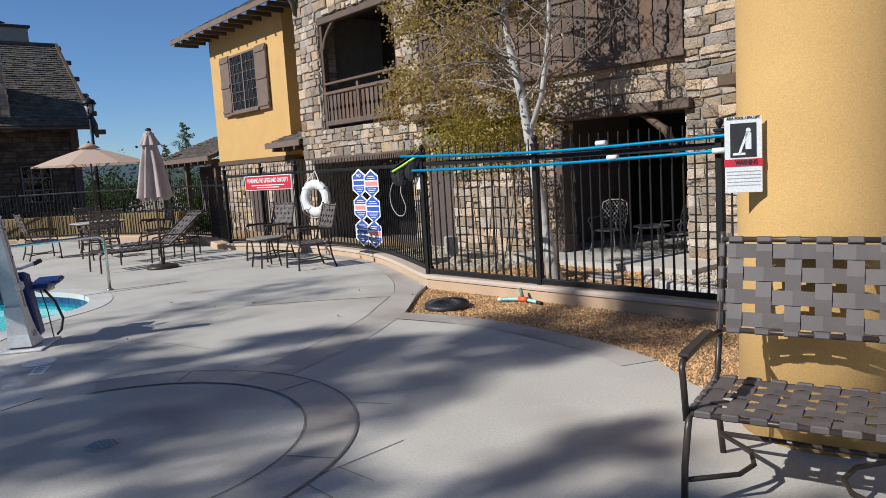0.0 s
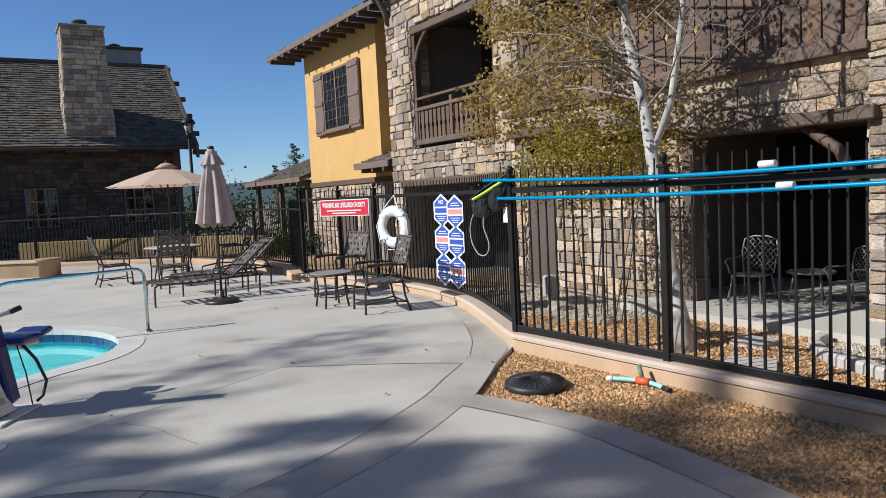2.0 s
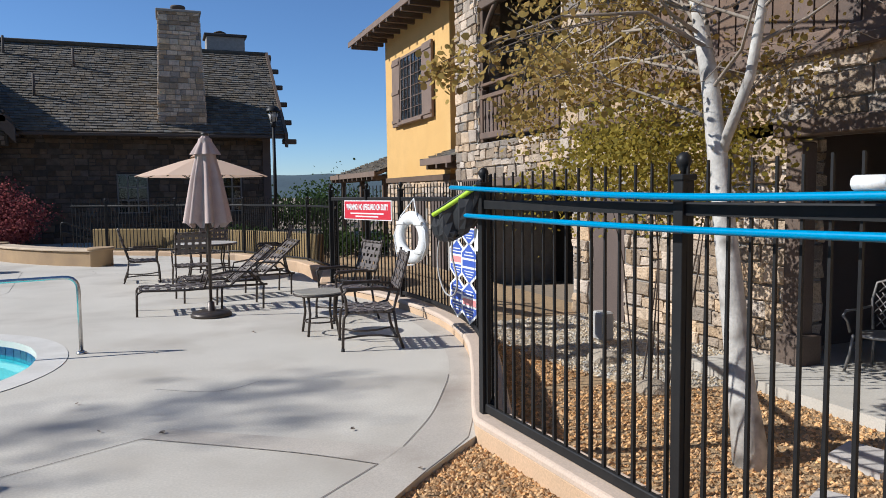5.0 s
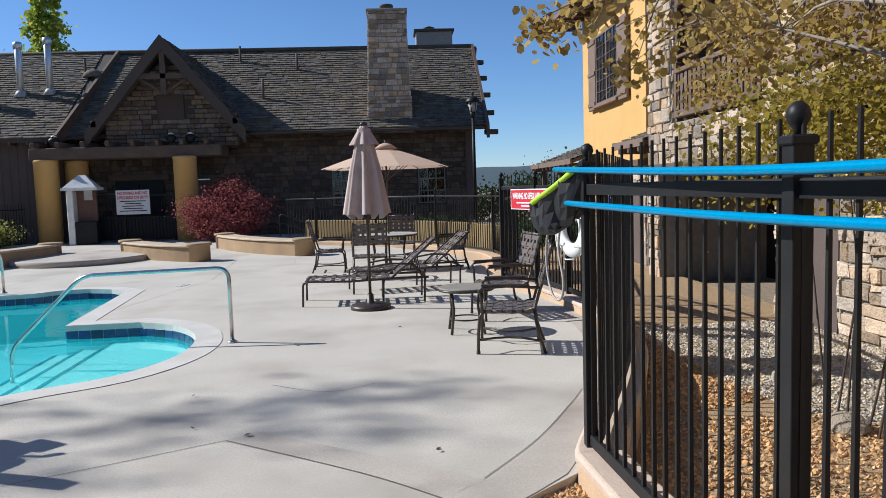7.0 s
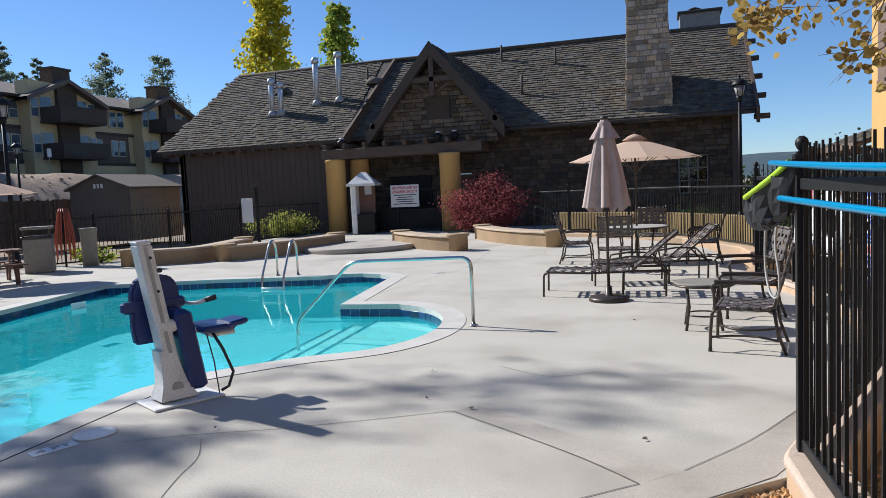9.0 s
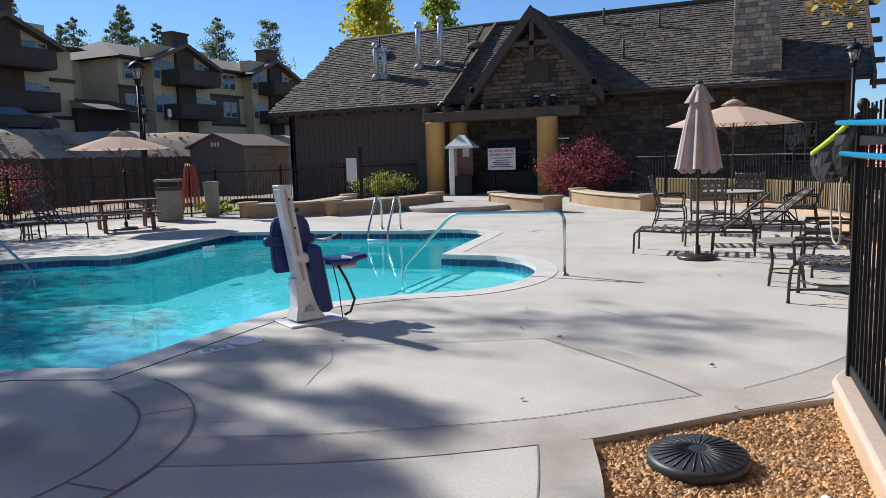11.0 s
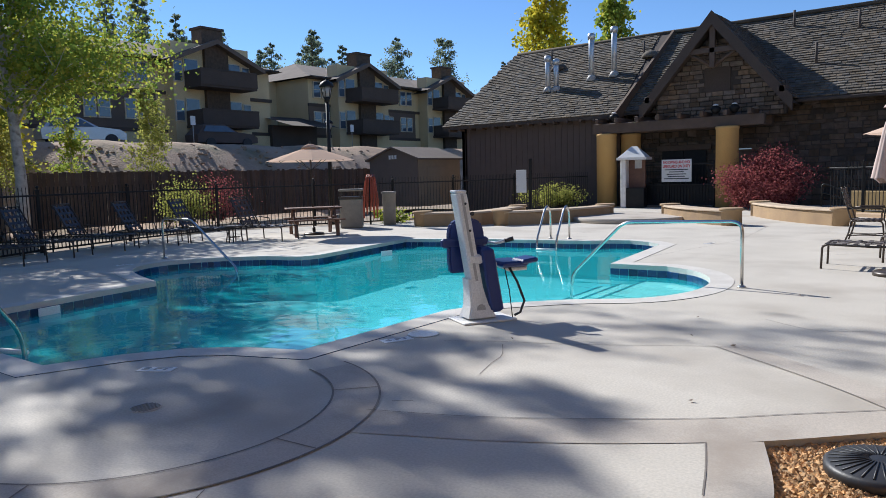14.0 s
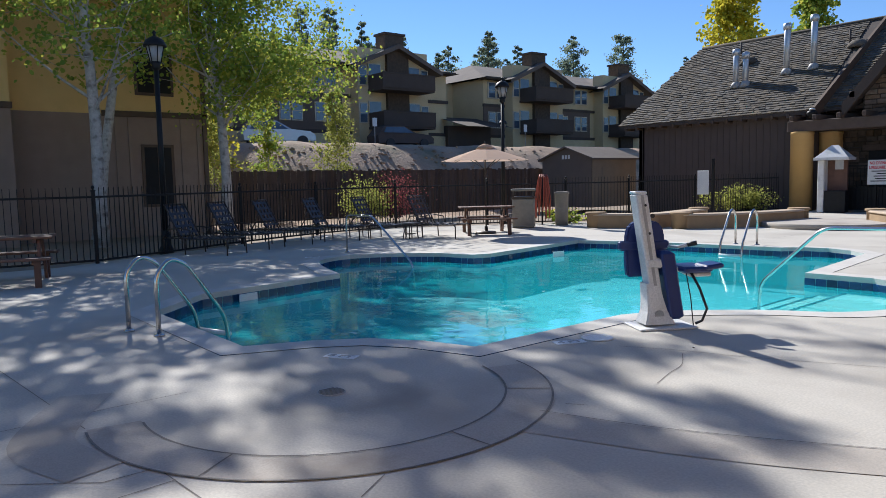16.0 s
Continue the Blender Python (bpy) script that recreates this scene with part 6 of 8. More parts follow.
part("rope", one(tube, [(0.0, 0.52, 0.02), (-0.2, 0.28, 0.1), (-0.36, 0.02, 0.1), (-0.3, -0.26, 0.1), (-0.1, -0.38, 0.1), (0.1, -0.36, 0.1)], 0.009, 6), "plastic_white", ring)
part("rope", one(tube, [(0.0, 0.52, 0.02), (0.16, 0.30, 0.1), (0.34, 0.1, 0.1), (0.35, -0.12, 0.1), (0.24, -0.3, 0.1)], 0.009, 6), "plastic_white", ring)
for a in (45, 135, 225, 315):
    part("band", one(box, (0.27 * math.cos(radians(a)), 0.27 * math.sin(radians(a)), 0.06), (0.17, 0.05, 0.135), Matrix.Identity(4), bevel=0.01), "white", ring)

# pool toys on the gravel
toy = thing("dive_toy", "aqua and orange plastic diving toy on the gravel", "toy", m=pose(6.46, 5.86, -0.008, 0, 0, -80))
part("stick", one(tube, smooth_line([(-0.27, -0.035, 0), (-0.14, 0.005, 0.005), (0.0, 0.02, 0.01)], 3), 0.02, 8), "aqua", toy)
part("stick", one(tube, smooth_line([(0.0, 0.02, 0.01), (0.12, 0.005, 0.005), (0.22, -0.03, 0)], 3), 0.02, 8), "aqua", toy)
part("end_cap", one(tube, [(-0.31, -0.05, 0), (-0.26, -0.032, 0)], 0.023, 8), "plastic_white", toy)
part("tip", one(tube, [(0.21, -0.027, 0), (0.29, -0.06, 0.0)], [0.023, 0.02], 8), "black", toy)
part("collar", one(tube, [(-0.06, 0.015, 0.01), (0.06, 0.015, 0.01)], 0.033, 10), "orange", toy)
part("grip", one(tube, [(-0.01, 0.02, 0.02), (-0.06, 0.05, 0.13)], 0.019, 8), "grip_green", toy, "dark green grip")


# ---------------------------------------------------------------- pool rails, ladders and the lift
def bar(name, label, lines, r=0.022, group=""):
    t = thing(name, label, "pool rail", group)
    for pts in lines:
        part("tube", one(tube, pts, r, 12), "steel", t)
        p = pts[0]
        part("escutcheon", one(lathe, [(0.055, 0.003), (0.055, 0.015), (0.03, 0.03), (0.023, 0.03)], (p[0], p[1], 0), 16), "steel", t)
    return t


def rounded(pts, r=0.12, n=5):
    """A polyline with its corners rounded."""
    pts = [Vector(p) for p in pts]
    out = [pts[0]]
    for a, b, c in zip(pts, pts[1:], pts[2:]):
        r0 = min(r, (b - a).length * 0.45, (c - b).length * 0.45)
        p, q = b + (a - b).normalized() * r0, b + (c - b).normalized() * r0
        for k in range(n + 1):
            t = k / n
            out.append(p * (1 - t) ** 2 + b * 2 * t * (1 - t) + q * t * t)
    return out + [pts[-1]]


bar("handrail", "stainless steel handrail at the pool steps", [rounded([(3.65, 11.8, 0), (3.65, 11.8, 0.84), (2.03, 11.9, 0.80), (1.19, 11.95, 0.0), (1.17, 11.95, -0.4)], 0.14)])
bar("handrail", "stainless steel handrail at the curved end", [rounded([(-7.2, 10.4, 0), (-7.2, 10.4, 0.82), (-6.3, 10.48, 0.8), (-5.1, 10.6, -0.1), (-5.05, 10.6, -0.6)], 0.14)])
for a, d, g in (((-1.72, 4.41), (-0.32, 0.95), 0.5), ((-2.0, 17.0), (0.15, -0.98), 0.45)):
    dv, n = Vector((*d, 0)).normalized(), Vector((d[1], -d[0], 0)).normalized()
    ls = []
    for s in (0, 1):
        p = Vector((a[0], a[1], 0)) + (n if d[1] > 0 else -n) * g * s
        ls.append(rounded([p, p + Vector((0, 0, 0.62)), p + dv * 0.16 + Vector((0, 0, 0.78)), p + dv * 0.36 + Vector((0, 0, 0.70)), p + dv * 0.86 + Vector((0, 0, 0.05)), p + dv * 0.9 + Vector((0, 0, -0.7))], 0.18, 6))
    lad = bar("ladder", "pair of bent stainless steel ladder rails into the pool", ls, 0.024, "pool ladders")
    for k in (0.25, 0.55):
        c0, c1 = ls[0][-1] + Vector((0, 0, k)), ls[1][-1] + Vector((0, 0, k))
        part("tread", one(tube, [c0, c1], 0.03, 8), "plastic_white", lad)

lift = thing("pool_lift", "white and navy pool access lift bolted to the deck", "pool lift", m=pose(1.92, 8.49, 0, 0, 0, -30))
part("base_plate", one(box, (0.02, 0.02, 0.012), (0.42, 0.60, 0.02), bevel=0.006), "white", lift)
mm = Matrix(((1, 0, -0.085, 0), (0, 1, -0.125, 0), (0, 0, 1, 0.02), (0, 0, 0, 1)))
part("mast", one(box, (0, 0, 0.66), (0.165, 0.125, 1.32), mm, bevel=0.022), "white", lift)
part("mast_groove", one(box, (0.086, 0.0, 0.75), (0.006, 0.03, 1.1), mm), "plate", lift)
b = B()
rings = []
for z, hx, hy in ((0.02, 0.13, 0.16), (0.05, 0.122, 0.145), (0.14, 0.104, 0.105), (0.26, 0.096, 0.085), (0.42, 0.088, 0.07)):
    rings.append([b.verts.new(mm @ Vector((hx * sx, hy * sy - 0.02, z))) for sx, sy in ((-1, -1), (1, -1), (1, 1), (-1, 1))])
for r0, r1 in zip(rings, rings[1:]):
    for k in range(4):
        b.faces.new((r0[k], r0[(k + 1) % 4], r1[(k + 1) % 4], r1[k]))
b.faces.new(rings[-1])
bmesh.ops.bevel(b, geom=[e for e in b.edges if abs(e.verts[0].co.z - e.verts[1].co.z) > 0.02], offset=0.012, segments=2, affect="EDGES")
part("mast_foot", b, "white", lift)
for z in (1.20, 0.92, 0.30):
    part("bolt", one(lathe, [(0.014, 0), (0.014, 0.006), (0.008, 0.01)], (0, 0, 0), 10), "black", lift).matrix_basis = mm @ pose(0.083, 0.02, z, 0, 90)
part("mast_cap", one(box, (0, 0, 1.325), (0.155, 0.125, 0.03), mm, bevel=0.01), "white", lift)
part("battery_cover", one(box, (0.0, 0.17, 0.40), (0.24, 0.15, 0.68), mm, bevel=0.03), "navy", lift)
part("hinge", one(box, (0.0, 0.03, 0.62), (0.19, 0.16, 0.10), mm, bevel=0.02), "white", lift)
part("logo_plate", one(lathe, [(0.05, 0), (0.05, 0.004)], (0, 0, 0), 16), "plate", lift).matrix_basis = pose(0.10, -0.03, 0.13, 0, 90)
part("knob", one(lathe, [(0.022, 0), (0.022, 0.012)], (0, 0, 0), 12), "black", lift).matrix_basis = pose(0.075, -0.10, 1.12, 0, 90)
part("seat", one(box, (0.0, 0.33, 0.58), (0.40, 0.30, 0.06), bevel=0.025), "navy", lift)
bb = B()
prof = [(-0.20, 0.48), (0.20, 0.48), (0.215, 0.60), (0.205, 0.92), (0.17, 1.01), (0.10, 1.05), (-0.10, 1.05), (-0.17, 1.01), (-0.205, 0.92), (-0.215, 0.60)]
front, back = ([bb.verts.new((x - 0.05 * (z - 0.48), y - 0.03, z)) for y, z in prof] for x in (-0.20, -0.29))
bb.faces.new(front)
bb.faces.new(back[::-1])
for k in range(len(prof)):
    n = (k + 1) % len(prof)
    bb.faces.new((front[k], back[k], back[n], front[n]))
bmesh.ops.recalc_face_normals(bb, faces=bb.faces[:])
bmesh.ops.bevel(bb, geom=bb.edges[:], offset=0.018, segments=2, affect="EDGES")
part("backrest", bb, "navy", lift)
part("back_arm", one(box, (-0.24, -0.05, 0.80), (0.07, 0.54, 0.10), bevel=0.02), "navy", lift)
part("foot_rest", one(box, (0.12, 0.55, 0.55), (0.26, 0.18, 0.05), Matrix.Rotation(0.12, 4, "X"), bevel=0.018), "navy", lift)
part("arm_rest", one(tube, [(-0.24, 0.21, 0.78), (-0.05, 0.24, 0.79), (0.06, 0.28, 0.82)], 0.018, 8), "plastic_white", lift)
part("arm_grip", one(tube, [(0.06, 0.28, 0.82), (0.10, 0.36, 0.84)], 0.024, 8), "black", lift)
part("seat_arm", one(tube, [(0.0, 0.1, 0.62), (0.1, 0.3, 0.52), (0.15, 0.48, 0.53)], 0.022, 8), "white", lift)
part("belt", one(tube, [(0.1, 0.28, 0.58), (0.2, 0.34, 0.4), (0.24, 0.40, 0.2), (0.22, 0.36, 0.08), (0.2, 0.30, 0.05)], 0.014, 5), "black", lift)
part("hand_control_cord", one(tube, [(0.1, 0.24, 0.58), (0.14, 0.28, 0.3), (0.16, 0.30, 0.02)], 0.006, 5), "black", lift)


# ---------------------------------------------------------------- low seat walls by the entrance
def seat_wall(label, pts, w=0.48, h=0.42):
    t = thing("seat_wall", label, "bench", "curved seat walls")
    pts = smooth_line(pts, 6)
    part("body", beam(pts, w, -0.02, h - 0.05), "bench", t)
    part("cap", beam(pts, w + 0.08, h - 0.055, h, 0.014), "bench_top", t)
    for p in (pts[0], pts[-1]):
        part("end_pier", one(lathe, [(w * 0.56, -0.02), (w * 0.56, h - 0.04), (w * 0.66, h - 0.02), (w * 0.66, h + 0.03), (w * 0.6, h + 0.045)], (p.x, p.y, 0), 24), "bench", t)
    return t


seat_wall("tan curved seat wall near the lamp post", [(-7.85, 19.5), (-7.0, 19.9), (-6.4, 20.6), (-6.9, 23.5)])
seat_wall("tan curved seat wall leading to the entrance", [(-5.6, 20.5), (-4.9, 21.3), (-4.3, 22.9), (-4.1, 24.4)])
seat_wall("ochre curved seat wall in the sun", [(-2.0, 24.6), (-1.2, 23.6), (-0.3, 22.7), (0.55, 22.15)])
seat_wall("ochre curved seat wall below the red bush", [(0.2, 26.4), (1.0, 25.0), (2.0, 23.7), (3.1, 22.7)])
solo("platform", one(lathe, [(1.75, 0), (1.75, 0.13), (1.72, 0.15)], (-2.8, 23.4, 0), 48), "tan_concrete", "low round tan concrete step before the entrance", "step", kind="structure")
ramp = solo("ramp_wall", beam([Vector(p) for p in ((2.6, 27.6, 0), (4.6, 26.3, 0), (6.2, 24.7, 0), (7.4, 22.6, 0), (8.1, 20.6, 0))], 0.2, -0.3, 0.72), "ramp", "ochre stucco ramp wall behind the fence, darkened for shade", "wall", kind="structure")
for s in (0.0, 0.28):
    r = solo("ramp_rail", one(tube, rounded([(1.6, 28.3, 0.2), (1.6, 28.3, 0.95 - s), (2.7, 28.1, 0.55 - s), (5.5, 28.2, 0.95 - s)], 0.15), 0.024, 8), "iron", "dark metal ramp handrail", "handrail", "ramp handrails")
low = solo("curb", beam([Vector(p) for p in ((7.2, 15.7, 0), (7.75, 18.0, 0), (7.6, 20.3, 0), (6.45, 23.3, 0), (4.8, 25.1, 0), (2.9, 26.4, 0))], 0.3, -0.2, 0.12), "curb", "low tan curb under the far fence", "curb", kind="structure")

# gate with its sign
gate = thing("gate", "black iron entrance gate between the columns", "gate")
for x in (-6.3, -4.55, -2.75):
    part("stile", one(box, (x, 31.3, 0.9), (0.07, 0.06, 1.85), bevel=0.006), "iron", gate)
for z in (0.12, 0.9, 1.72):
    part("rail", one(box, (-4.5, 31.3, z), (3.5, 0.04, 0.06), bevel=0.005), "iron", gate)
for k in range(28):
    share("picket", PICKET, gate, pose(-6.2 + k * 0.125, 31.3, 0.1))
part("mesh_panel", one(box, (-4.5, 31.33, 0.5), (3.4, 0.01, 0.85)), "iron", gate)
gs = thing("pool_sign", "white sign with red heading on the gate", "sign", m=pose(-4.2, 31.22, 1.47, 90))
part("board", one(box, (0, 0, 0), (1.22, 0.90, 0.01), bevel=0.003), "plastic_white", gs)
lettering("NO DIVING AND NO", 0.15, pose(0, 0.33, 0.008), "red", gs, width=1.08)
lettering("LIFEGUARD ON DUTY", 0.15, pose(0, 0.17, 0.008), "red", gs, width=1.12)
for k in range(5):
    part("text_line", one(box, (0, 0.04 - k * 0.09, 0.007), ((0.95, 0.6, 0.8, 0.7, 1.0)[k], 0.035, 0.002)), "black", gs)
# pale pedestal with a hood
kiosk = thing("shower_pedestal", "pale stucco pedestal with a pyramid hood by the gate", "pedestal", m=pose(-5.72, 30.6, 0, 0, 0, 8))
part("side_panel", one(box, (-0.38, 0, 0.98), (0.22, 0.6, 1.98), bevel=0.04), "white", kiosk)
part("back_panel", one(box, (0.0, 0.25, 1.0), (0.8, 0.12, 1.9), bevel=0.02), "picnic", kiosk)
part("cabinet", one(box, (0.08, 0.0, 0.42), (0.75, 0.5, 0.8), bevel=0.02), "iron", kiosk)
b = B()
prism(b, [(-0.60, -0.5), (0.60, -0.5), (0.60, 0.5), (-0.60, 0.5)], 1.95, 2.05)
vs = [b.verts.new(p) for p in ((-0.56, -0.45, 2.05), (0.56, -0.45, 2.05), (0.56, 0.45, 2.05), (-0.56, 0.45, 2.05), (-0.12, 0, 2.5), (0.12, 0, 2.5))]
for f in ((0, 1, 5, 4), (2, 3, 4, 5), (1, 2, 5), (3, 0, 4)):
    b.faces.new([vs[i] for i in f])
part("hood", b, "white", kiosk)
part("notice", one(box, (0.25, -0.31, 1.78), (0.28, 0.01, 0.36)), "plate", kiosk)

# white notice on the side fence
nb = solo("notice_board", one(box, (-8.9, 27.0, 1.22), (0.46, 0.03, 0.9), Matrix.Identity(4), bevel=0.006), "plastic_white", "blank white notice tied to the fence", "notice")
np_ = solo("gate_post", one(box, (-8.6, 27.2, 1.05), (0.09, 0.09, 2.1), bevel=0.006), "iron", "tall black gate post in the fence", "post")


# ---------------------------------------------------------------- lamps, bins, hose
def lamp_post(label, x, y, h=4.9):
    t = thing("street_lamp", label, "street lamp", "lamp posts", m=pose(x, y, -0.1))
    part("base", one(lathe, [(0.17, 0), (0.17, 0.12), (0.12, 0.2), (0.10, 0.5), (0.075, 0.56)], n=16), "iron", t)
    part("pole", one(tube, [(0, 0, 0.5), (0, 0, h - 0.75)], [0.07, 0.055], 12), "iron", t)
    part("collar", one(lathe, [(0.06, h - 0.80), (0.10, h - 0.76), (0.09, h - 0.7), (0.13, h - 0.62)], n=14), "iron", t)
    part("lantern", one(lathe, [(0.11, h - 0.62), (0.19, h - 0.26)], n=12), "plate", t, "frosted lantern glass")
    for k in range(6):
        a = k * math.pi / 3
        part("lantern_bar", one(tube, [(0.12 * math.cos(a), 0.12 * math.sin(a), h - 0.63), (0.20 * math.cos(a), 0.20 * math.sin(a), h - 0.25)], 0.012, 5), "iron", t)
    part("hood", one(lathe, [(0.26, h - 0.27), (0.26, h - 0.23), (0.2, h - 0.12), (0.09, h - 0.05), (0.04, h - 0.03), (0.03, h + 0.02), (0.05, h + 0.05), (0.01, h + 0.1)], n=18), "iron", t)
    return t


lamp_post("tall black lantern lamp post by the clubhouse", 8.37, 29.6, 5.0)
lamp_post("tall black lantern lamp post by the picnic table", -12.7, 20.3, 5.1)
lamp_post("tall black lantern lamp post under the aspens", -11.3, 7.9, 5.1)
lamp_post("black lantern lamp post near the parking bank", -26.0, 33.0, 5.2)

bin1 = thing("litter_bin", "tan and brown litter bin with a raised lid", "bin", m=pose(-9.7, 18.3, 0, 0, 0, 40))
part("body", one(box, (0, 0, 0.45), (0.66, 0.66, 0.9), bevel=0.03), "can", bin1)
part("rim", one(box, (0, 0, 0.93), (0.70, 0.70, 0.06), bevel=0.01), "bronze", bin1)
for sx in (-1, 1):
    for sy in (-1, 1):
        part("lid_post", one(box, (sx * 0.3, sy * 0.3, 1.04), (0.05, 0.05, 0.18)), "bronze", bin1)
part("lid", one(box, (0, 0, 1.16), (0.72, 0.72, 0.07), bevel=0.025), "can", bin1)
bin2 = solo("urn", one(lathe, [(0.20, 0), (0.21, 0.5), (0.22, 0.98), (0.24, 1.0), (0.24, 1.06), (0.16, 1.07), (0.15, 0.95)], (-9.4, 19.7, 0), 20), "can", "tall grey ash urn near the fence", "urn")
hose = thing("hose_rack", "red hoses looped over a post by the bin", "hose", m=pose(-10.1, 19.55, 0))
part("post", one(tube, [(0, 0, 0), (0, 0, 1.5)], 0.03, 8), "iron", hose)
for k in range(5):
    x = -0.30 + k * 0.15
    part("hose", one(tube, [(x, 0.02, 0.25 + 0.1 * (k % 2)), (x - 0.05, 0.03, 0.8), (x * 0.6, 0.03, 1.5), (x * 0.5 + 0.05, 0.0, 1.62), (x * 0.6 + 0.10, -0.03, 1.5), (x + 0.09, -0.03, 0.8), (x + 0.04, -0.02, 0.2 + 0.12 * (k % 3))], 0.022, 6), "hose_red", hose)


# ---------------------------------------------------------------- patio furniture behind the fence
def cast_chair(label, m):
    """A cast metal garden chair with a lattice back; front along +y."""
    c = thing("garden_chair", label, "chair", "cast metal chairs", m=m)
    part("seat", one(lathe, [(0.26, 0.40), (0.27, 0.42), (0.25, 0.43), (0.1, 0.425)], n=20), "lattice_metal", c)
    b = B()
    tube(b, [(-0.24, -0.24, 0.42), (-0.29, -0.30, 0.75), (-0.26, -0.34, 0.95), (-0.12, -0.36, 1.0), (0.12, -0.36, 1.0), (0.26, -0.34, 0.95), (0.29, -0.30, 0.75), (0.24, -0.24, 0.42)], 0.016, 6)
    part("back_frame", b, "lattice_metal", c)
    b = B()
    for k in range(-4, 6):
        for s in (-1, 1):
            p0, p1 = Vector((k * 0.085 - s * 0.22, -0.27, 0.46)), Vector((k * 0.085 + s * 0.22, -0.345, 0.97))
            pts = [p0 + (p1 - p0) * t for t in (0, 0.25, 0.5, 0.75, 1)]
            pts = [p for p in pts if abs(p.x) < 0.28]
            if len(pts) > 1:
                tube(b, pts, 0.008, 4)
    part("lattice", b, "lattice_metal", c)
    for s in (-1, 1):
        part("arm", one(tube, [(s * 0.29, -0.29, 0.68), (s * 0.31, -0.05, 0.66), (s * 0.31, 0.2, 0.67), (s * 0.30, 0.27, 0.62), (s * 0.28, 0.22, 0.56), (s * 0.27, 0.18, 0.43)], 0.016, 6), "lattice_metal", c)
        for y in (0.2, -0.22):
            part("leg", one(tube, [(s * 0.22, y, 0.41), (s * 0.24, y * 1.15, 0.2), (s * 0.27, y * 1.35, 0)], 0.016, 6), "lattice_metal", c)
    return c


cc = cast_chair("dark cast-metal garden chair with a lattice back on the patio", pose(10.9, 7.98, -0.08, 0, 0, 100) @ Matrix.Scale(0.87, 4))
copy_thing(cc, pose(11.15, 6.75, -0.08, 0, 0, 70) @ Matrix.Scale(0.87, 4))
ft = thing("low_table", "small dark cast-metal table on the patio", "table", m=pose(11.2, 7.3, -0.08))
part("top", one(lathe, [(0.3, 0.40), (0.31, 0.42), (0.28, 0.43)], n=20), "lattice_metal", ft)
for k in range(3):
    a = k * 2.094
    part("leg", one(tube, [(0.2 * math.cos(a), 0.2 * math.sin(a), 0.41), (0.28 * math.cos(a), 0.28 * math.sin(a), 0)], 0.014, 6), "lattice_metal", ft)
solo("garden_light", one(lambda b: (box(b, (9.5, 10.6, 0.05), (0.18, 0.22, 0.35), bevel=0.02), tube(b, [(9.5, 10.6, -0.2), (9.5, 10.6, 0.0)], 0.03, 8))), "plate", "small grey garden fixture in the gravel", "fixture")
for pts in ([(7.83, 6.15), (8.2, 6.33), (8.36, 5.92), (7.9, 5.62)], [(8.72, 6.72), (9.1, 6.86), (9.2, 6.42), (8.74, 6.34)], [(7.75, 4.6), (8.1, 4.75), (8.2, 4.3), (7.8, 4.15)]):
    solo("stepping_stone", one(prism, pts, -0.2, -0.135), "flagstone", "pale grey flat stepping stone in the gravel", "stone", "stepping stones")
border = smooth_line([(9.5, 6.12), (9.2, 6.05), (8.93, 5.82), (8.72, 5.55), (8.58, 5.2), (8.48, 4.9), (8.3, 4.3), (8.2, 3.4)], 5)
solo("edging", beam(border, 0.13, -0.22, -0.07), "flagstone", "pale concrete edging curving round the white gravel", "edging", kind="structure")
rocks(garden_rocks, [(9.5, 6.0), (9.2, 5.9), (8.8, 5.5), (8.6, 4.9), (8.4, 4.3), (8.3, 3.4), (10.4, 3.4), (10.4, 5.5)], 5000, 0.02, -0.165, "pale_gravel", 12)
for x, y, r in ((8.7, 8.6, 0.16), (9.0, 9.8, 0.2)):
    rk = B()
    bmesh.ops.create_icosphere(rk, subdivisions=2, radius=r)
    for v in rk.verts:
        v.co *= 1 + 0.25 * noise.noise(v.co * 4 + Vector((x, y, 0)))
        v.co.z *= 0.6
        v.co += Vector((x, y, -0.16))
    solo("boulder", rk, "grey_gravel", "pale rough boulder on the gravel strip", "boulder", "boulders")


# ---------------------------------------------------------------- trees and shrubs
def leaves(name, host, centers, n, size, material, seed, spread=0.35):
    """Many small leaves clustered round the given places; each has its own tilt."""
    rnd = random.Random(seed)
    verts, faces = [], []
    for _ in range(n):
        c, r = centers[rnd.randrange(len(centers))]
        p = Vector((rnd.gauss(0, 1), rnd.gauss(0, 1), rnd.gauss(0, 1) * 0.8)) * r * spread + c
        s = size * rnd.uniform(0.6, 1.3)
        a = Vector((rnd.uniform(-1, 1), rnd.uniform(-1, 1), rnd.uniform(-1, 1))).normalized()
        b = a.orthogonal().normalized()
        b.rotate(Matrix.Rotation(rnd.uniform(0, 6.28), 3, a))
        c2 = a.cross(b)
        k = len(verts)
        verts += [p - b * s * 0.5, p + c2 * s * 0.42 - b * s * 0.28, p + c2 * s * 0.4 + b * s * 0.22, p + b * s * 0.62, p - c2 * s * 0.4 + b * s * 0.22, p - c2 * s * 0.42 - b * s * 0.28]
        faces.append(tuple(range(k, k + 6)))
    me = bpy.data.meshes.new(name)
    me.from_pydata(verts, [], faces)
    me.materials.append(M[material])
    ob = new(name, me)
    ob.parent = host
    return ob


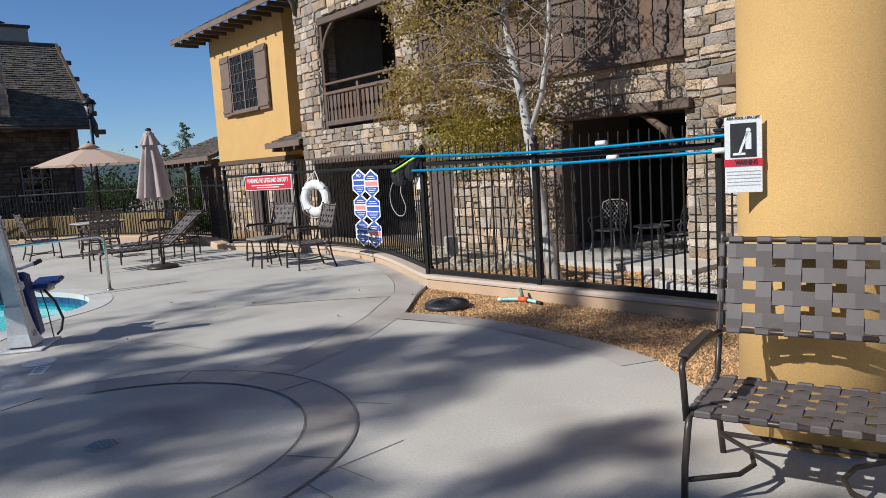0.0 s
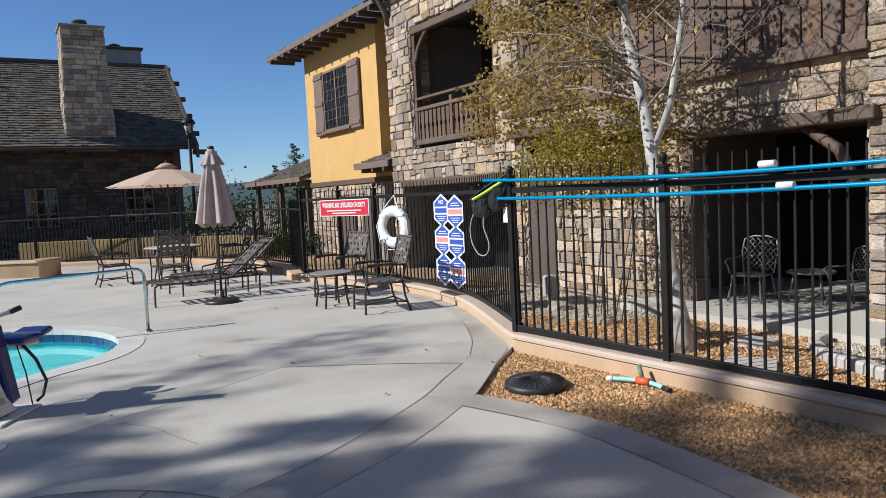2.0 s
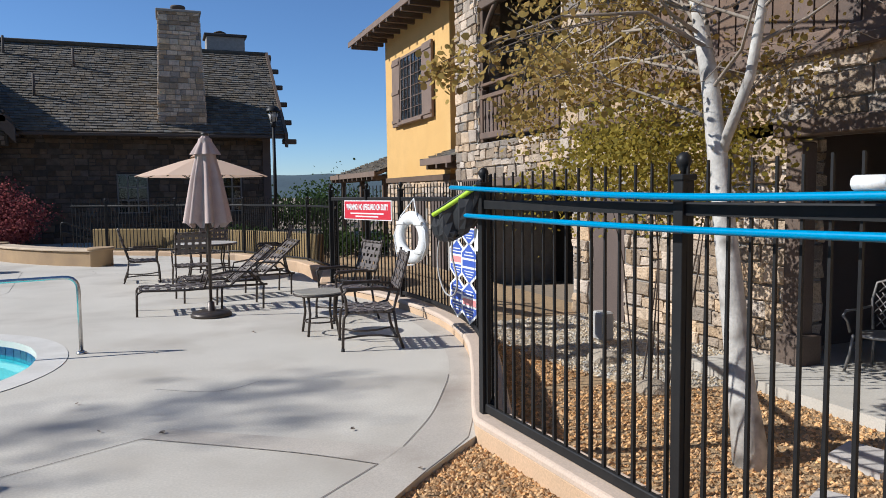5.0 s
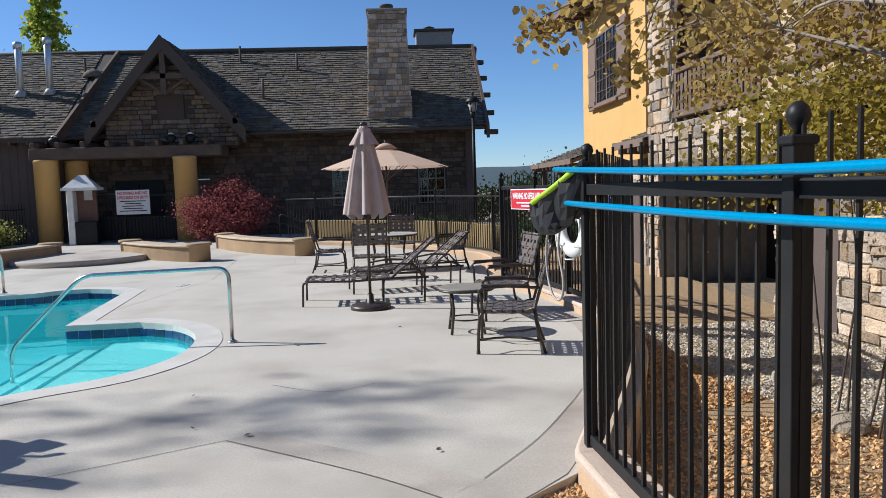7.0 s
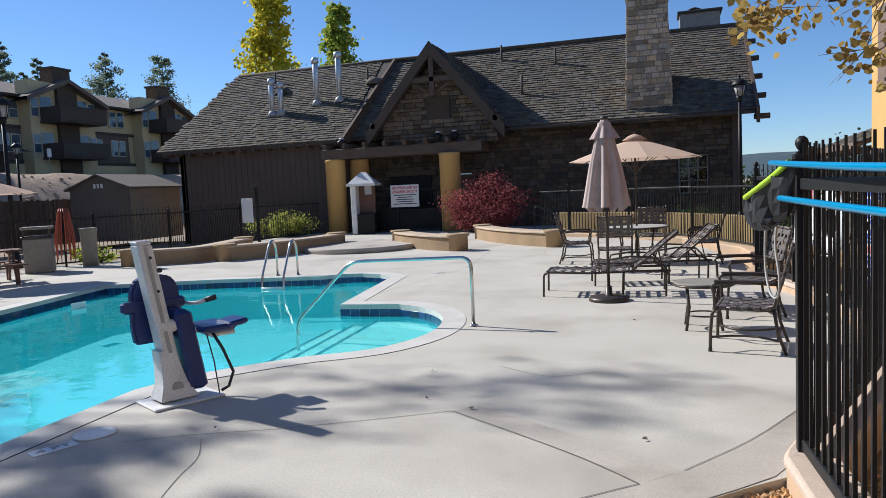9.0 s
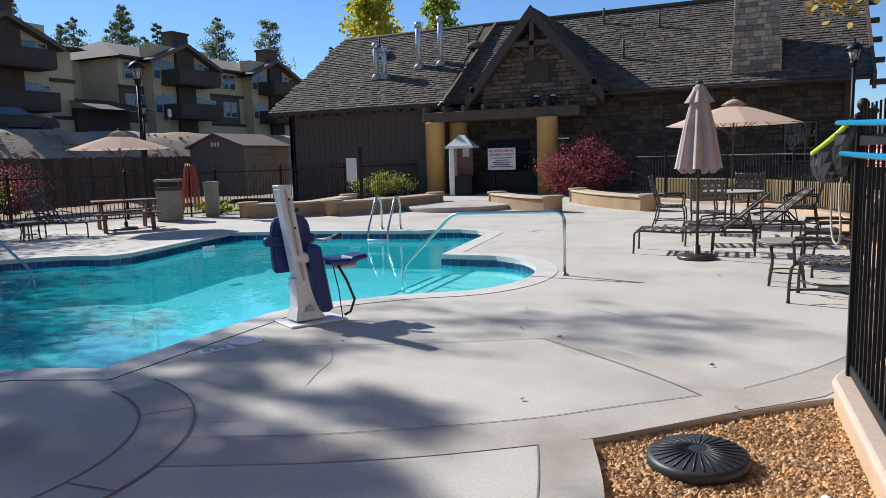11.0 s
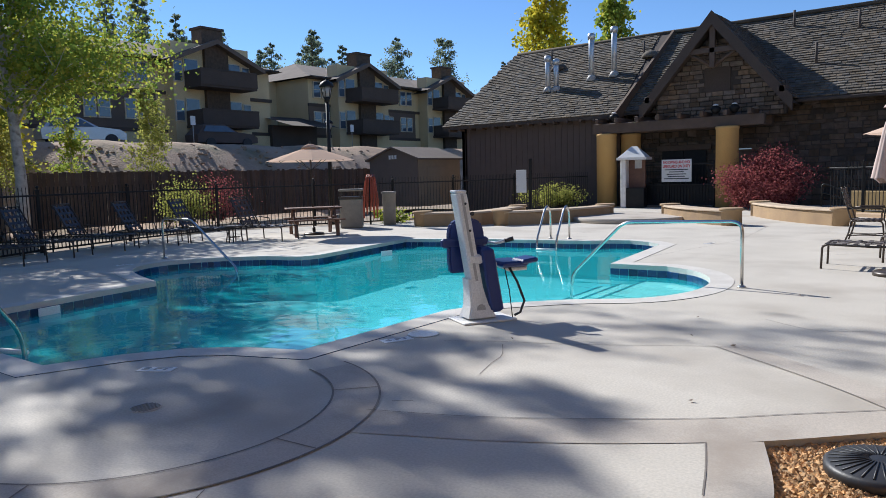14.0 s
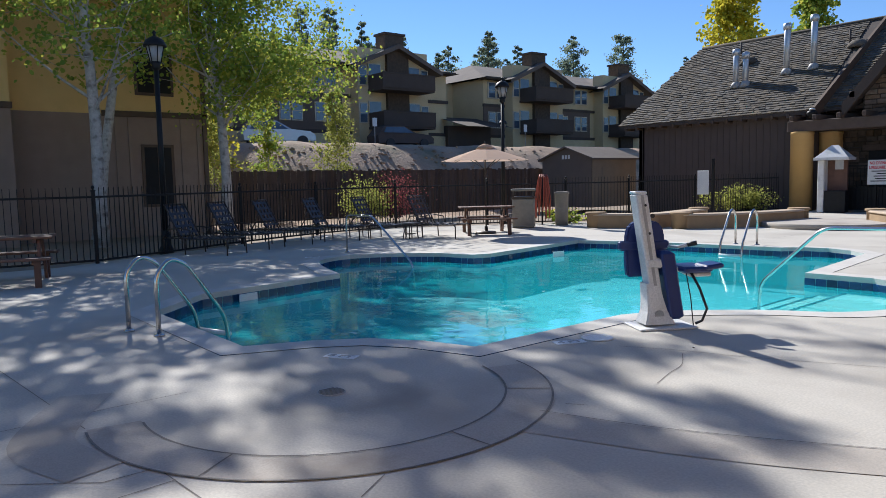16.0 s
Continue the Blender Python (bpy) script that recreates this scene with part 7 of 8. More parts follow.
def branchy(rnd, trunk, t0, t1, n, reach, rise, r0, bm, droop=0.0):
    """Limbs off a trunk line; returns the tips and the places along the limbs."""
    tips = []
    for k in range(n):
        f = t0 + (t1 - t0) * (k + rnd.random()) / n
        i = min(int(f * (len(trunk) - 1)), len(trunk) - 2)
        p = trunk[i].lerp(trunk[i + 1], f * (len(trunk) - 1) - i)
        a = k * 2.4 + rnd.uniform(-0.5, 0.5)
        L = reach * rnd.uniform(0.6, 1.15) * (1.15 - 0.75 * (f - t0) / max(0.01, t1 - t0))
        d = Vector((math.cos(a), math.sin(a), rise * rnd.uniform(0.6, 1.4))).normalized()
        pts, q = [p], p.copy()
        for j in range(4):
            d = (d + Vector((rnd.uniform(-0.25, 0.25), rnd.uniform(-0.25, 0.25), rnd.uniform(-0.1, 0.25) - droop))).normalized()
            q = q + d * L / 4
            pts.append(q.copy())
        rr = r0 * 0.75 * (1 - 0.6 * f)
        tube(bm, pts, [rr, rr * 0.75, rr * 0.5, rr * 0.32, rr * 0.15], 5, cap=False)
        tips += [(pts[2], L * 0.4), (pts[3], L * 0.45), (pts[4], L * 0.45)]
        for s in range(3):
            b0 = pts[2 + s % 2]
            e = b0 + Vector((rnd.uniform(-1, 1), rnd.uniform(-1, 1), rnd.uniform(-0.2, 0.9))).normalized() * L * 0.45
            tube(bm, [b0, (b0 + e) / 2 + Vector((0, 0, 0.03)), e], [rr * 0.35, rr * 0.22, rr * 0.08], 4, cap=False)
            tips.append((e, L * 0.35))
    return tips


def aspen(label, base, top, n_limbs, reach, n_leaves, size, material, seed, r=0.16, start=0.3, bend=0.4, group="aspens", spread=0.42):
    rnd = random.Random(seed)
    t = thing("aspen_tree", label, "tree", group)
    base, top = Vector(base), Vector(top)
    trunk = [base.lerp(top, i / 8) + Vector((math.sin(i * 1.1 + seed) * bend * 0.2, math.cos(i * 0.9 + seed) * bend * 0.2, 0)) * (i > 0) for i in range(9)]
    b = B()
    tube(b, trunk, [r * (1.18 if i == 0 else 1 - 0.85 * i / 8) for i in range(9)], 10)
    tr = part("trunk", b, "bark", t)
    b = B()
    tips = branchy(rnd, trunk, start, 0.98, n_limbs, reach, 0.8, r * 0.4, b)
    part("branchwork", b, "bark", t, "", "stuff")
    leaves("crown", t, tips + [(trunk[-1], reach * 0.4)], n_leaves, size, material, seed + 1, spread)
    return t


# the autumn aspen behind the near fence: two stems
tree = thing("aspen_tree", "two-stemmed white-barked aspen with sparse bronze autumn leaves", "tree", "aspens")
stem1 = [Vector(p) for p in ((8.19, 6.84, -0.25), (8.24, 7.01, 0.28), (8.3, 7.28, 1.49), (8.35, 7.5, 2.48), (8.41, 7.78, 3.36), (8.46, 7.94, 4.46), (8.52, 8.0, 5.78), (8.46, 7.89, 7.32))]
stem2 = [Vector(p) for p in ((8.32, 7.39, 1.87), (8.41, 7.17, 2.48), (8.46, 7.03, 3.36), (8.52, 7.01, 4.68), (8.57, 6.9, 6.66))]
b = B()
tube(b, stem1, [0.13, 0.095, 0.078, 0.064, 0.05, 0.034, 0.025, 0.010], 12)
part("trunk", b, "bark", tree)
b = B()
tube(b, stem2, [0.042, 0.038, 0.034, 0.026, 0.010], 10)
part("trunk", b, "bark", tree)
rnd = random.Random(5)
b = B()
tipsA = branchy(rnd, stem1, 0.36, 0.98, 24, 1.6, 0.45, 0.030, b)
tipsB = branchy(rnd, stem2, 0.3, 0.98, 18, 1.4, 0.4, 0.026, b)
part("branchwork", b, "twig", tree, "", "stuff")
# fine bare twigs
b = B()
for p, r in tipsA + tipsB:
    for k in range(3):
        e = p + Vector((rnd.uniform(-1, 1), rnd.uniform(-1, 1), rnd.uniform(-0.7, 0.6))) * 0.38
        tube(b, [p, (p + e) / 2 + Vector((0, 0, rnd.uniform(-0.04, 0.06))), e], [0.006, 0.004, 0.002], 3, cap=False)
part("twig_work", b, "twig", tree, "", "stuff")
near_tips = [t for t in tipsA + tipsB if t[0].x > 7.7 and (t[0].y > 7.7 or t[0].z > 5.4)]
clumps = []
for k in range(26):
    x = rnd.uniform(8.2, 9.6)
    clumps.append((Vector((x, 1.37 + (x - 1.686) * rnd.uniform(0.96, 1.40), 1.62 + (x - 1.686) * rnd.uniform(0.11, 0.5))), rnd.uniform(0.55, 0.95)))
b = B()
for c, r in clumps:
    p = stem1[3].lerp(stem1[6], rnd.random())
    tube(b, [p, p.lerp(c, 0.5) + Vector((0, 0, 0.12)), c], [0.02, 0.012, 0.004], 4, cap=False)
part("branchwork", b, "twig", tree, "", "stuff")
some = near_tips + clumps * 4
leaves("crown", tree, some, 15500, 0.046, "leaf_autumn", 6, 0.25)
# the long limb that hangs over the fence corner
limb = [(8.36, 7.55, 2.75), (7.85, 7.6, 2.98), (7.25, 7.8, 2.95), (6.85, 7.95, 2.8), (6.42, 8.0, 2.62)]
sprays = [((7.6, 7.75, 2.75), 0.5), ((7.35, 7.9, 2.55), 0.5), ((7.15, 7.95, 2.9), 0.5), ((6.95, 7.95, 2.32), 0.36), ((6.78, 7.98, 2.68), 0.42), ((6.52, 8.0, 2.60), 0.32), ((6.40, 8.02, 2.55), 0.22), ((7.05, 7.9, 2.62), 0.45), ((7.7, 7.9, 2.35), 0.5)]
b = B()
tube(b, limb, [0.018, 0.014, 0.011, 0.008, 0.004], 5, cap=False)
for c, r in sprays:
    p = Vector(limb[1]).lerp(Vector(limb[3]), rnd.random())
    tube(b, [p, p.lerp(Vector(c), 0.5) + Vector((0, 0, 0.05)), c], [0.006, 0.005, 0.003], 4, cap=False)
    for k in range(5):
        e = Vector(c) + Vector((rnd.uniform(-1, 1), rnd.uniform(-1, 1), rnd.uniform(-1, 0.6))) * r * 0.7
        tube(b, [c, e], [0.003, 0.0015], 3, cap=False)
part("branchwork", b, "twig", tree, "", "stuff")
leaves("crown", tree, [(Vector(c), r) for c, r in sprays], 620, 0.048, "leaf_autumn", 16, 0.33)
low = [(Vector((8.75 + 0.3 * math.sin(k * 2.1), 7.9 + k * 0.24, 1.95 + 0.25 * math.sin(k * 1.3))), 0.85) for k in range(9)]
shrub = thing("shrub", "yellow-green leafy shrub against the fence", "shrub", "shrubs")
b = B()
for k in range(6):
    p = Vector((8.8, 8.4 + 0.12 * k, -0.2))
    c = low[k % 9][0]
    tube(b, [p, p.lerp(c, 0.5) + Vector((0.05, 0, 0.1)), c], [0.010, 0.007, 0.003], 5, cap=False)
part("stem", b, "bark_dark", shrub)
leaves("foliage", shrub, low, 6800, 0.038, "leaf_olive", 8, 0.30)

# tall green aspens past the lounging side; their shade falls over the deck
aspen("tall green aspen with a pale straight trunk", (-16.0, 7.6, -0.2), (-15.6, 7.3, 14.0), 46, 3.1, 12500, 0.115, "leaf_green", 11, 0.19, 0.26, spread=0.22)
high = aspen("tall green and yellow aspen beside the brown building", (-17.6, 12.0, -0.2), (-17.4, 11.5, 15.9), 54, 3.1, 10000, 0.115, "leaf_green", 12, 0.18, 0.21, spread=0.22)
b, rr, tips = B(), random.Random(63), []
# six high limbs added out of sight to cast the thin streaks of shade
for x, y, z in ((-18.2, 15.0, 15.6), (-17.6, 14.8, 16.0), (-17.0, 15.2, 16.3), (-16.6, 14.4, 16.0), (-16.9, 15.6, 16.6), (-17.5, 13.6, 15.2)):
    e = Vector((x, y, z))
    p = Vector((-17.45, 11.8, 11.5 + rr.uniform(0, 2.0)))
    tube(b, [p, p.lerp(e, 0.5) + Vector((0, 0, 0.4)), e, e + Vector((0.7, rr.uniform(-0.2, 0.2), 0.5))], [0.035, 0.025, 0.016, 0.006], 5, cap=False)
    tips += [(e, 0.7), (e + Vector((0.4, 0, 0.25)), 0.6)]
for k in range(34):
    p = Vector((-17.5, 12.0, rr.uniform(3.4, 8.5)))
    e = Vector((-17.4 + rr.uniform(-2.2, 2.4), rr.uniform(10.8, 16.0), 0))
    e.z = p.z + rr.uniform(0.3, 1.6) - 0.10 * abs(e.y - 12.0)
    tube(b, [p, p.lerp(e, 0.5) + Vector((0, 0, 0.15)), e], [0.03, 0.018, 0.006], 4, cap=False)
    tips += [(e, 1.9), (p.lerp(e, 0.65), 1.5)] * 6
leaves("crown", high, tips[12:], 15000, 0.10, "leaf_green", 65, 0.3)
tips = tips[:12]
part("branchwork", b, "bark", high, "", "stuff")
# sparse leaves on those added limbs, for the same streaks
leaves("crown", high, tips, 420, 0.115, "leaf_green", 64, 0.36)
# aspen added to throw shade on the deck; its trunk hides behind another
aspen("tall green aspen added for deck shade, trunk kept hidden", (-19.2, 8.25, -0.2), (-18.5, 11.35, 19.4), 50, 2.6, 13500, 0.115, "leaf_green", 21, 0.17, 0.34, spread=0.27)
# two aspens out of view, inferred from the shade they throw
aspen("tall green aspen out of view, inferred from its shade", (-15.2, 2.6, -0.2), (-15.0, 2.9, 15.0), 40, 2.9, 7000, 0.12, "leaf_green", 13, 0.2, 0.27, spread=0.27)
aspen("tall green aspen out of view, inferred from its shade", (-13.6, -1.6, -0.2), (-13.4, -1.9, 13.5), 36, 2.8, 6000, 0.13, "leaf_green", 14, 0.2, 0.3)
aspen("slender young yellow-green aspen on the bank", (-24.0, 20.2, 0.6), (-24.0, 20.1, 5.6), 26, 1.2, 4200, 0.085, "leaf_lime", 15, 0.05, 0.12)
aspen("slender young green aspen on the bank", (-25.0, 17.0, 0.6), (-25.0, 17.0, 5.4), 24, 1.0, 3000, 0.085, "leaf_green", 16, 0.05, 0.15)
aspen("slender young green aspen on the bank", (-23.5, 13.8, 0.4), (-23.5, 13.9, 4.6), 24, 1.0, 2800, 0.085, "leaf_lime", 17, 0.05, 0.12)
aspen("tall bright yellow aspen behind the clubhouse", (-22.0, 52.0, 0), (-21.8, 52.0, 16.5), 40, 2.9, 8000, 0.26, "leaf_yellow", 18, 0.2, 0.25)
aspen("tall green aspen behind the clubhouse", (-17.2, 54.0, 0), (-17.2, 54.0, 15.5), 36, 2.4, 5500, 0.26, "leaf_green", 19, 0.2, 0.25)
aspen("yellow aspen beside the brown building", (-27.0, 15.6, 0), (-27.0, 15.6, 5.0), 20, 1.3, 900, 0.14, "leaf_yellow", 20, 0.08, 0.2)


def bush(label, c, rx, ry, h, n, size, material, seed, spread=0.4):
    t = thing("shrub", label, "shrub", "shrubs")
    rnd = random.Random(seed)
    b, pts = B(), []
    for k in range(26):
        a, q = rnd.uniform(0, 6.28), math.sqrt(rnd.random())
        e = Vector((c[0] + rx * q * math.cos(a), c[1] + ry * q * math.sin(a), c[2] + h * rnd.uniform(0.35, 0.95) * (1.15 - 0.5 * q)))
        p = Vector((c[0] + 0.25 * rx * math.cos(a), c[1] + 0.25 * ry * math.sin(a), c[2]))
        tube(b, [p, p.lerp(e, 0.6) + Vector((0, 0, 0.1 * h)), e], [0.02, 0.012, 0.004], 4, cap=False)
        pts.append((e, h * 0.45))
        pts.append((p.lerp(e, 0.6), h * 0.4))
    part("stem", b, "bark_dark", t)
    leaves("foliage", t, pts, n, size, material, seed, spread)
    return t


bush("dense dark-red barberry shrub by the entrance column", (-0.5, 29.9, 0), 1.35, 0.9, 2.1, 17000, 0.06, "leaf_red", 31, 0.26)
bush("small green and yellow shrub by the side fence", (-9.3, 30.2, 0), 1.5, 0.6, 1.0, 3400, 0.065, "leaf_lime", 32)
bush("round green shrub behind the lounger fence", (-17.5, 17.6, 0), 1.0, 0.9, 1.5, 3200, 0.06, "leaf_lime", 33)
bush("reddish shrub behind the lounger fence", (-18.5, 19.6, 0), 1.0, 0.8, 1.9, 2600, 0.055, "leaf_red", 34)
bush("green shrub at the foot of the fence", (-10.0, 20.5, 0), 0.6, 0.5, 0.5, 500, 0.08, "leaf_green", 35)
bush("dark green shrub beyond the far fence", (9.6, 24.5, -0.2), 1.6, 1.4, 0.9, 2400, 0.09, "leaf_dark", 36)
for k in range(7):
    bush("dark green shrub on the dry ground past the fence", (10.5 + k * 2.4 + 0.8 * (k % 2), 44 + 3.5 * (k % 3), -0.3), 2.2, 1.6, 2.2 + 0.6 * (k % 3), 1500, 0.16, "leaf_dark", 80 + k)
bush("dark green shrub below the ramp rail", (7.2, 29.0, -0.2), 1.2, 1.0, 0.9, 1800, 0.09, "leaf_dark", 37)


def pine(label, base, h, seed, r=0.25, wide=0.29):
    t = thing("pine_tree", label, "tree", "pines")
    rnd = random.Random(seed)
    base = Vector(base)
    b = B()
    tube(b, [base, base + Vector((0.1, 0, h * 0.5)), base + Vector((0, 0.1, h))], [r, r * 0.6, 0.03], 7)
    part("trunk", b, "bark_dark", t)
    b, pts = B(), []
    for k in range(44):
        f = 0.18 + 0.82 * k / 44
        a = k * 2.4 + rnd.uniform(-0.4, 0.4)
        L = h * wide * (1.08 - f) ** 0.8 * rnd.uniform(0.35, 1.35)
        p = base + Vector((0, 0, h * f))
        e = p + Vector((math.cos(a) * L, math.sin(a) * L, L * rnd.uniform(-0.1, 0.25)))
        tube(b, [p, e], [0.05, 0.015], 4, cap=False)
        pts += [(e, L * 0.55), (p.lerp(e, 0.6), L * 0.5)]
    part("branchwork", b, "bark_dark", t, "", "stuff")
    leaves("crown", t, pts, 5200, h * 0.0135, "needle", seed, 0.42)
    return t


rnd = random.Random(9)
for k, (x, y, h) in enumerate(((-62, 36, 17), (-66, 41, 20), (-60, 47, 16), (-64, 53, 18), (-70, 58, 17), (-60, 63, 19), (-66, 69, 20), (-58, 75, 16), (-63, 82, 21), (-60, 31, 18), (-57, 24, 19), (-64, 18, 20), (-72, 48, 22), (-75, 75, 20), (-62, 92, 22), (-54, 96, 18), (-69, 28, 17), (-67, 33, 19), (-71, 38, 18), (-65, 44, 17), (-68, 50, 20), (-72, 54, 18), (-66, 60, 17), (-70, 65, 19), (-65, 71, 17), (-69, 77, 20), (-66, 86, 18))):
    pine("dark green pine on the slope behind the apartments", (x, y, 4.0), h - 3.5, 200 + k, 0.25, 0.16 + 0.035 * (k % 5))
for k, (x, y, h) in enumerate(((26.2, 66.9, 7.2), (24.0, 66.0, 5.2))):
    pine("small pine beyond the shelter", (x, y, -0.3), h, 240 + k, 0.16, 0.22)

# dry leaves blown over the deck
b, rr = B(), random.Random(91)
for k in range(11):
    x, y = rr.uniform(2.4, 6.2), rr.uniform(6.9, 12.5)
    if x < 3.6 and y > 9.6:
        continue
    z, a, r = 0.012, rr.uniform(0, 6.28), rr.uniform(0.012, 0.022)
    rim = [(x + r * math.cos(a + q * 1.257) * (1.0 if q else 1.5), y + r * math.sin(a + q * 1.257) * (1.0 if q else 1.5), z + rr.uniform(-0.003, 0.012)) for q in range(5)]
    mid = b.verts.new((x, y, z - 0.004))
    vs = [b.verts.new(p) for p in rim]
    for q in range(5):
        b.faces.new((mid, vs[q], vs[(q + 1) % 5]))
solo("fallen_leaves", b, "twig", "few dry brown leaves scattered on the concrete deck", "leaves", kind="stuff")

# ---------------------------------------------------------------- far side: wood fence, bank, shed, apartments
wf = thing("wood_fence", "weathered brown board fence at the foot of the bank", "fence")
rnd = random.Random(14)
for k in range(122):
    y = 13.6 + k * 0.146
    h = 2.08 + rnd.uniform(-0.04, 0.04)
    part("board", one(box, (-21.0 + rnd.uniform(-0.012, 0.012), y, h / 2 - 0.05), (0.022, 0.135, h)), "fence_wood", wf)
for z in (0.4, 1.6):
    part("rail", one(box, (-21.06, 22.5, z), (0.05, 18.0, 0.09)), "fence_wood", wf)
b, nx, ny = B(), 48, 130
grid = []
for i in range(nx + 1):
    row = []
    for j in range(ny + 1):
        x, y = -21.5 - i / 3, 6 + j * 0.68
        f = min(1, i / 27)
        z = -0.3 + 4.05 * (f * f * (3 - 2 * f)) + 0.16 * noise.noise(Vector((x * 0.35, y * 0.35, 2))) * (1 if 0 < i < 33 else 0.1) + 0.07 * noise.noise(Vector((x * 0.7, y * 1.9, 5))) * (0 < i < 30)
        row.append(b.verts.new((x, y, z)))
    grid.append(row)
for i in range(nx):
    for j in range(ny):
        b.faces.new((grid[i][j], grid[i + 1][j], grid[i + 1][j + 1], grid[i][j + 1])).smooth = True
bank = solo("bank", b, "bank_earth", "bare eroded earth bank below the parking lot", "bank", kind="structure")
solo("parking", one(prism, [(-37.4, 4), (-37.4, 94), (-95, 94), (-95, 4)], -0.3, 3.75), "earth", "raised ground under the apartments", "ground", kind="structure")
rb = B()
rr = random.Random(77)
for k in range(420):
    i = rr.uniform(2, 8)
    x, y = -21.5 - i, rr.uniform(8, 46)
    f = i / 9
    z = -0.3 + 4.05 * (f * f * (3 - 2 * f))
    box(rb, (0, 0, 0), (rr.uniform(0.08, 0.3), rr.uniform(0.08, 0.3), rr.uniform(0.05, 0.18)), Matrix.Translation((x, y, z)) @ Matrix.Rotation(rr.uniform(0, 3), 4, "Z"), bevel=0.06)
part("rubble", rb, "bank_earth", bank, "", "stuff")

shed = thing("shed", "small brown garden shed with a pale double door", "shed", m=pose(-17.2, 30.6, 0))
b = B()
prof = [(0, 0), (-3.3, 0), (-3.3, 2.5), (-1.65, 3.05), (0, 2.5)]
fr, bk = [b.verts.new((x, 0, z)) for x, z in prof], [b.verts.new((x, 3.6, z)) for x, z in prof]
b.faces.new(fr)
b.faces.new(bk[::-1])
for i in range(5):
    b.faces.new((fr[i], fr[(i + 1) % 5], bk[(i + 1) % 5], bk[i]))
bmesh.ops.recalc_face_normals(b, faces=b.faces[:])
part("body", b, "shed", shed)
part("side_panel", one(box, (0.02, 1.8, 1.2), (0.03, 3.5, 2.4)), "shed_light", shed)
part("door", one(box, (0.06, 1.6, 1.0), (0.04, 1.7, 2.0), bevel=0.008), "shed_light", shed)
for s in (-1, 1):
    b = B()
    p = [(-1.65, -0.15, 3.1), (-1.65 + s * 1.85, -0.15, 2.45), (-1.65 + s * 1.85, 3.75, 2.45), (-1.65, 3.75, 3.1)]
    quad(b, *p)
    quad(b, *[(x, y, z - 0.08) for x, y, z in p[::-1]])
    quad(b, p[0], p[1], (p[1][0], p[1][1], p[1][2] - 0.08), (p[0][0], p[0][1], p[0][2] - 0.08))
    quad(b, p[1], p[2], (p[2][0], p[2][1], p[2][2] - 0.08), (p[1][0], p[1][1], p[1][2] - 0.08))
    part("roof", b, "condo_roof", shed)
for k in range(3):
    part("vent_slot", one(box, (-1.85 + k * 0.2, -0.02, 2.55), (0.12, 0.02, 0.2)), "plastic_white", shed)

# brown and ochre building past the aspens
side = thing("annex_building", "two-tone building, brown siding below and ochre stucco above", "building")
AX = -21.0
side.location = (0, -0.4, -0.24)
part("wall", one(box, (AX - 3, 9.8, 2.0), (6, 6.6, 4.6)), "annex_brown", side)
part("wall", one(box, (AX - 3, 9.8, 6.6), (6, 6.6, 4.6)), "annex_ochre", side)
part("wall", one(box, (AX - 1.6, -1.0, 2.0), (6, 15, 4.6)), "annex_brown", side)
part("wall", one(box, (AX - 1.6, -1.0, 6.6), (6, 15, 4.6)), "annex_ochre", side)
part("band_board", one(box, (AX + 0.03, 11.3, 4.32), (0.1, 3.7, 0.2), bevel=0.01), "wood", side)
part("band_board", one(box, (AX + 1.42, -1.0, 4.32), (0.1, 15.1, 0.2), bevel=0.01), "wood", side)
for y in (9.9, 10.35, 12.2, 12.8):
    part("batten", one(box, (AX + 0.02, y, 2.0), (0.05, 0.12, 4.4)), "annex_brown", side)
for k in range(10):
    part("batten", one(box, (AX + 1.42, 5.8 - k * 1.3, 2.0), (0.05, 0.12, 4.4)), "annex_brown", side)
part("corner_board", one(box, (AX + 0.03, 13.05, 4.0), (0.1, 0.16, 9), bevel=0.01), "wood", side)
for y0, y1, z0, z1 in ((10.6, 11.95, 5.0, 6.7), (10.7, 11.85, 1.0, 3.25)):
    w = part("window", one(box, (AX, (y0 + y1) / 2, (z0 + z1) / 2), (0.12, y1 - y0, z1 - z0)), "wood", side)
    part("pane", one(box, (AX + 0.065, (y0 + y1) / 2, (z0 + z1) / 2), (0.012, y1 - y0 - 0.2, z1 - z0 - 0.2)), "dark", w)
    part("frame", one(box, (AX + 0.075, (y0 + y1) / 2, (z0 + z1) / 2), (0.02, 0.05, z1 - z0 - 0.2)), "wood", w)
b = B()
quad(b, (AX + 2.3, -9, 8.7), (AX + 2.3, 13.9, 8.7), (AX - 4, 13.9, 12.2), (AX - 4, -9, 12.2))
quad(b, (AX + 2.3, -9, 8.55), (AX - 4, -9, 12.05), (AX - 4, 13.9, 12.05), (AX + 2.3, 13.9, 8.55))
quad(b, (AX + 2.3, -9, 8.55), (AX + 2.3, 13.9, 8.55), (AX + 2.3, 13.9, 8.7), (AX + 2.3, -9, 8.7))
part("roof", b, "shingle", side)
b = B()
tube(b, [(AX + 1.5, 6.2, 8.5), (AX + 1.9, 6.2, 7.9), (AX + 2.1, 6.2, 7.6)], 0.12, 4)
part("bracket", b, "wood", side)


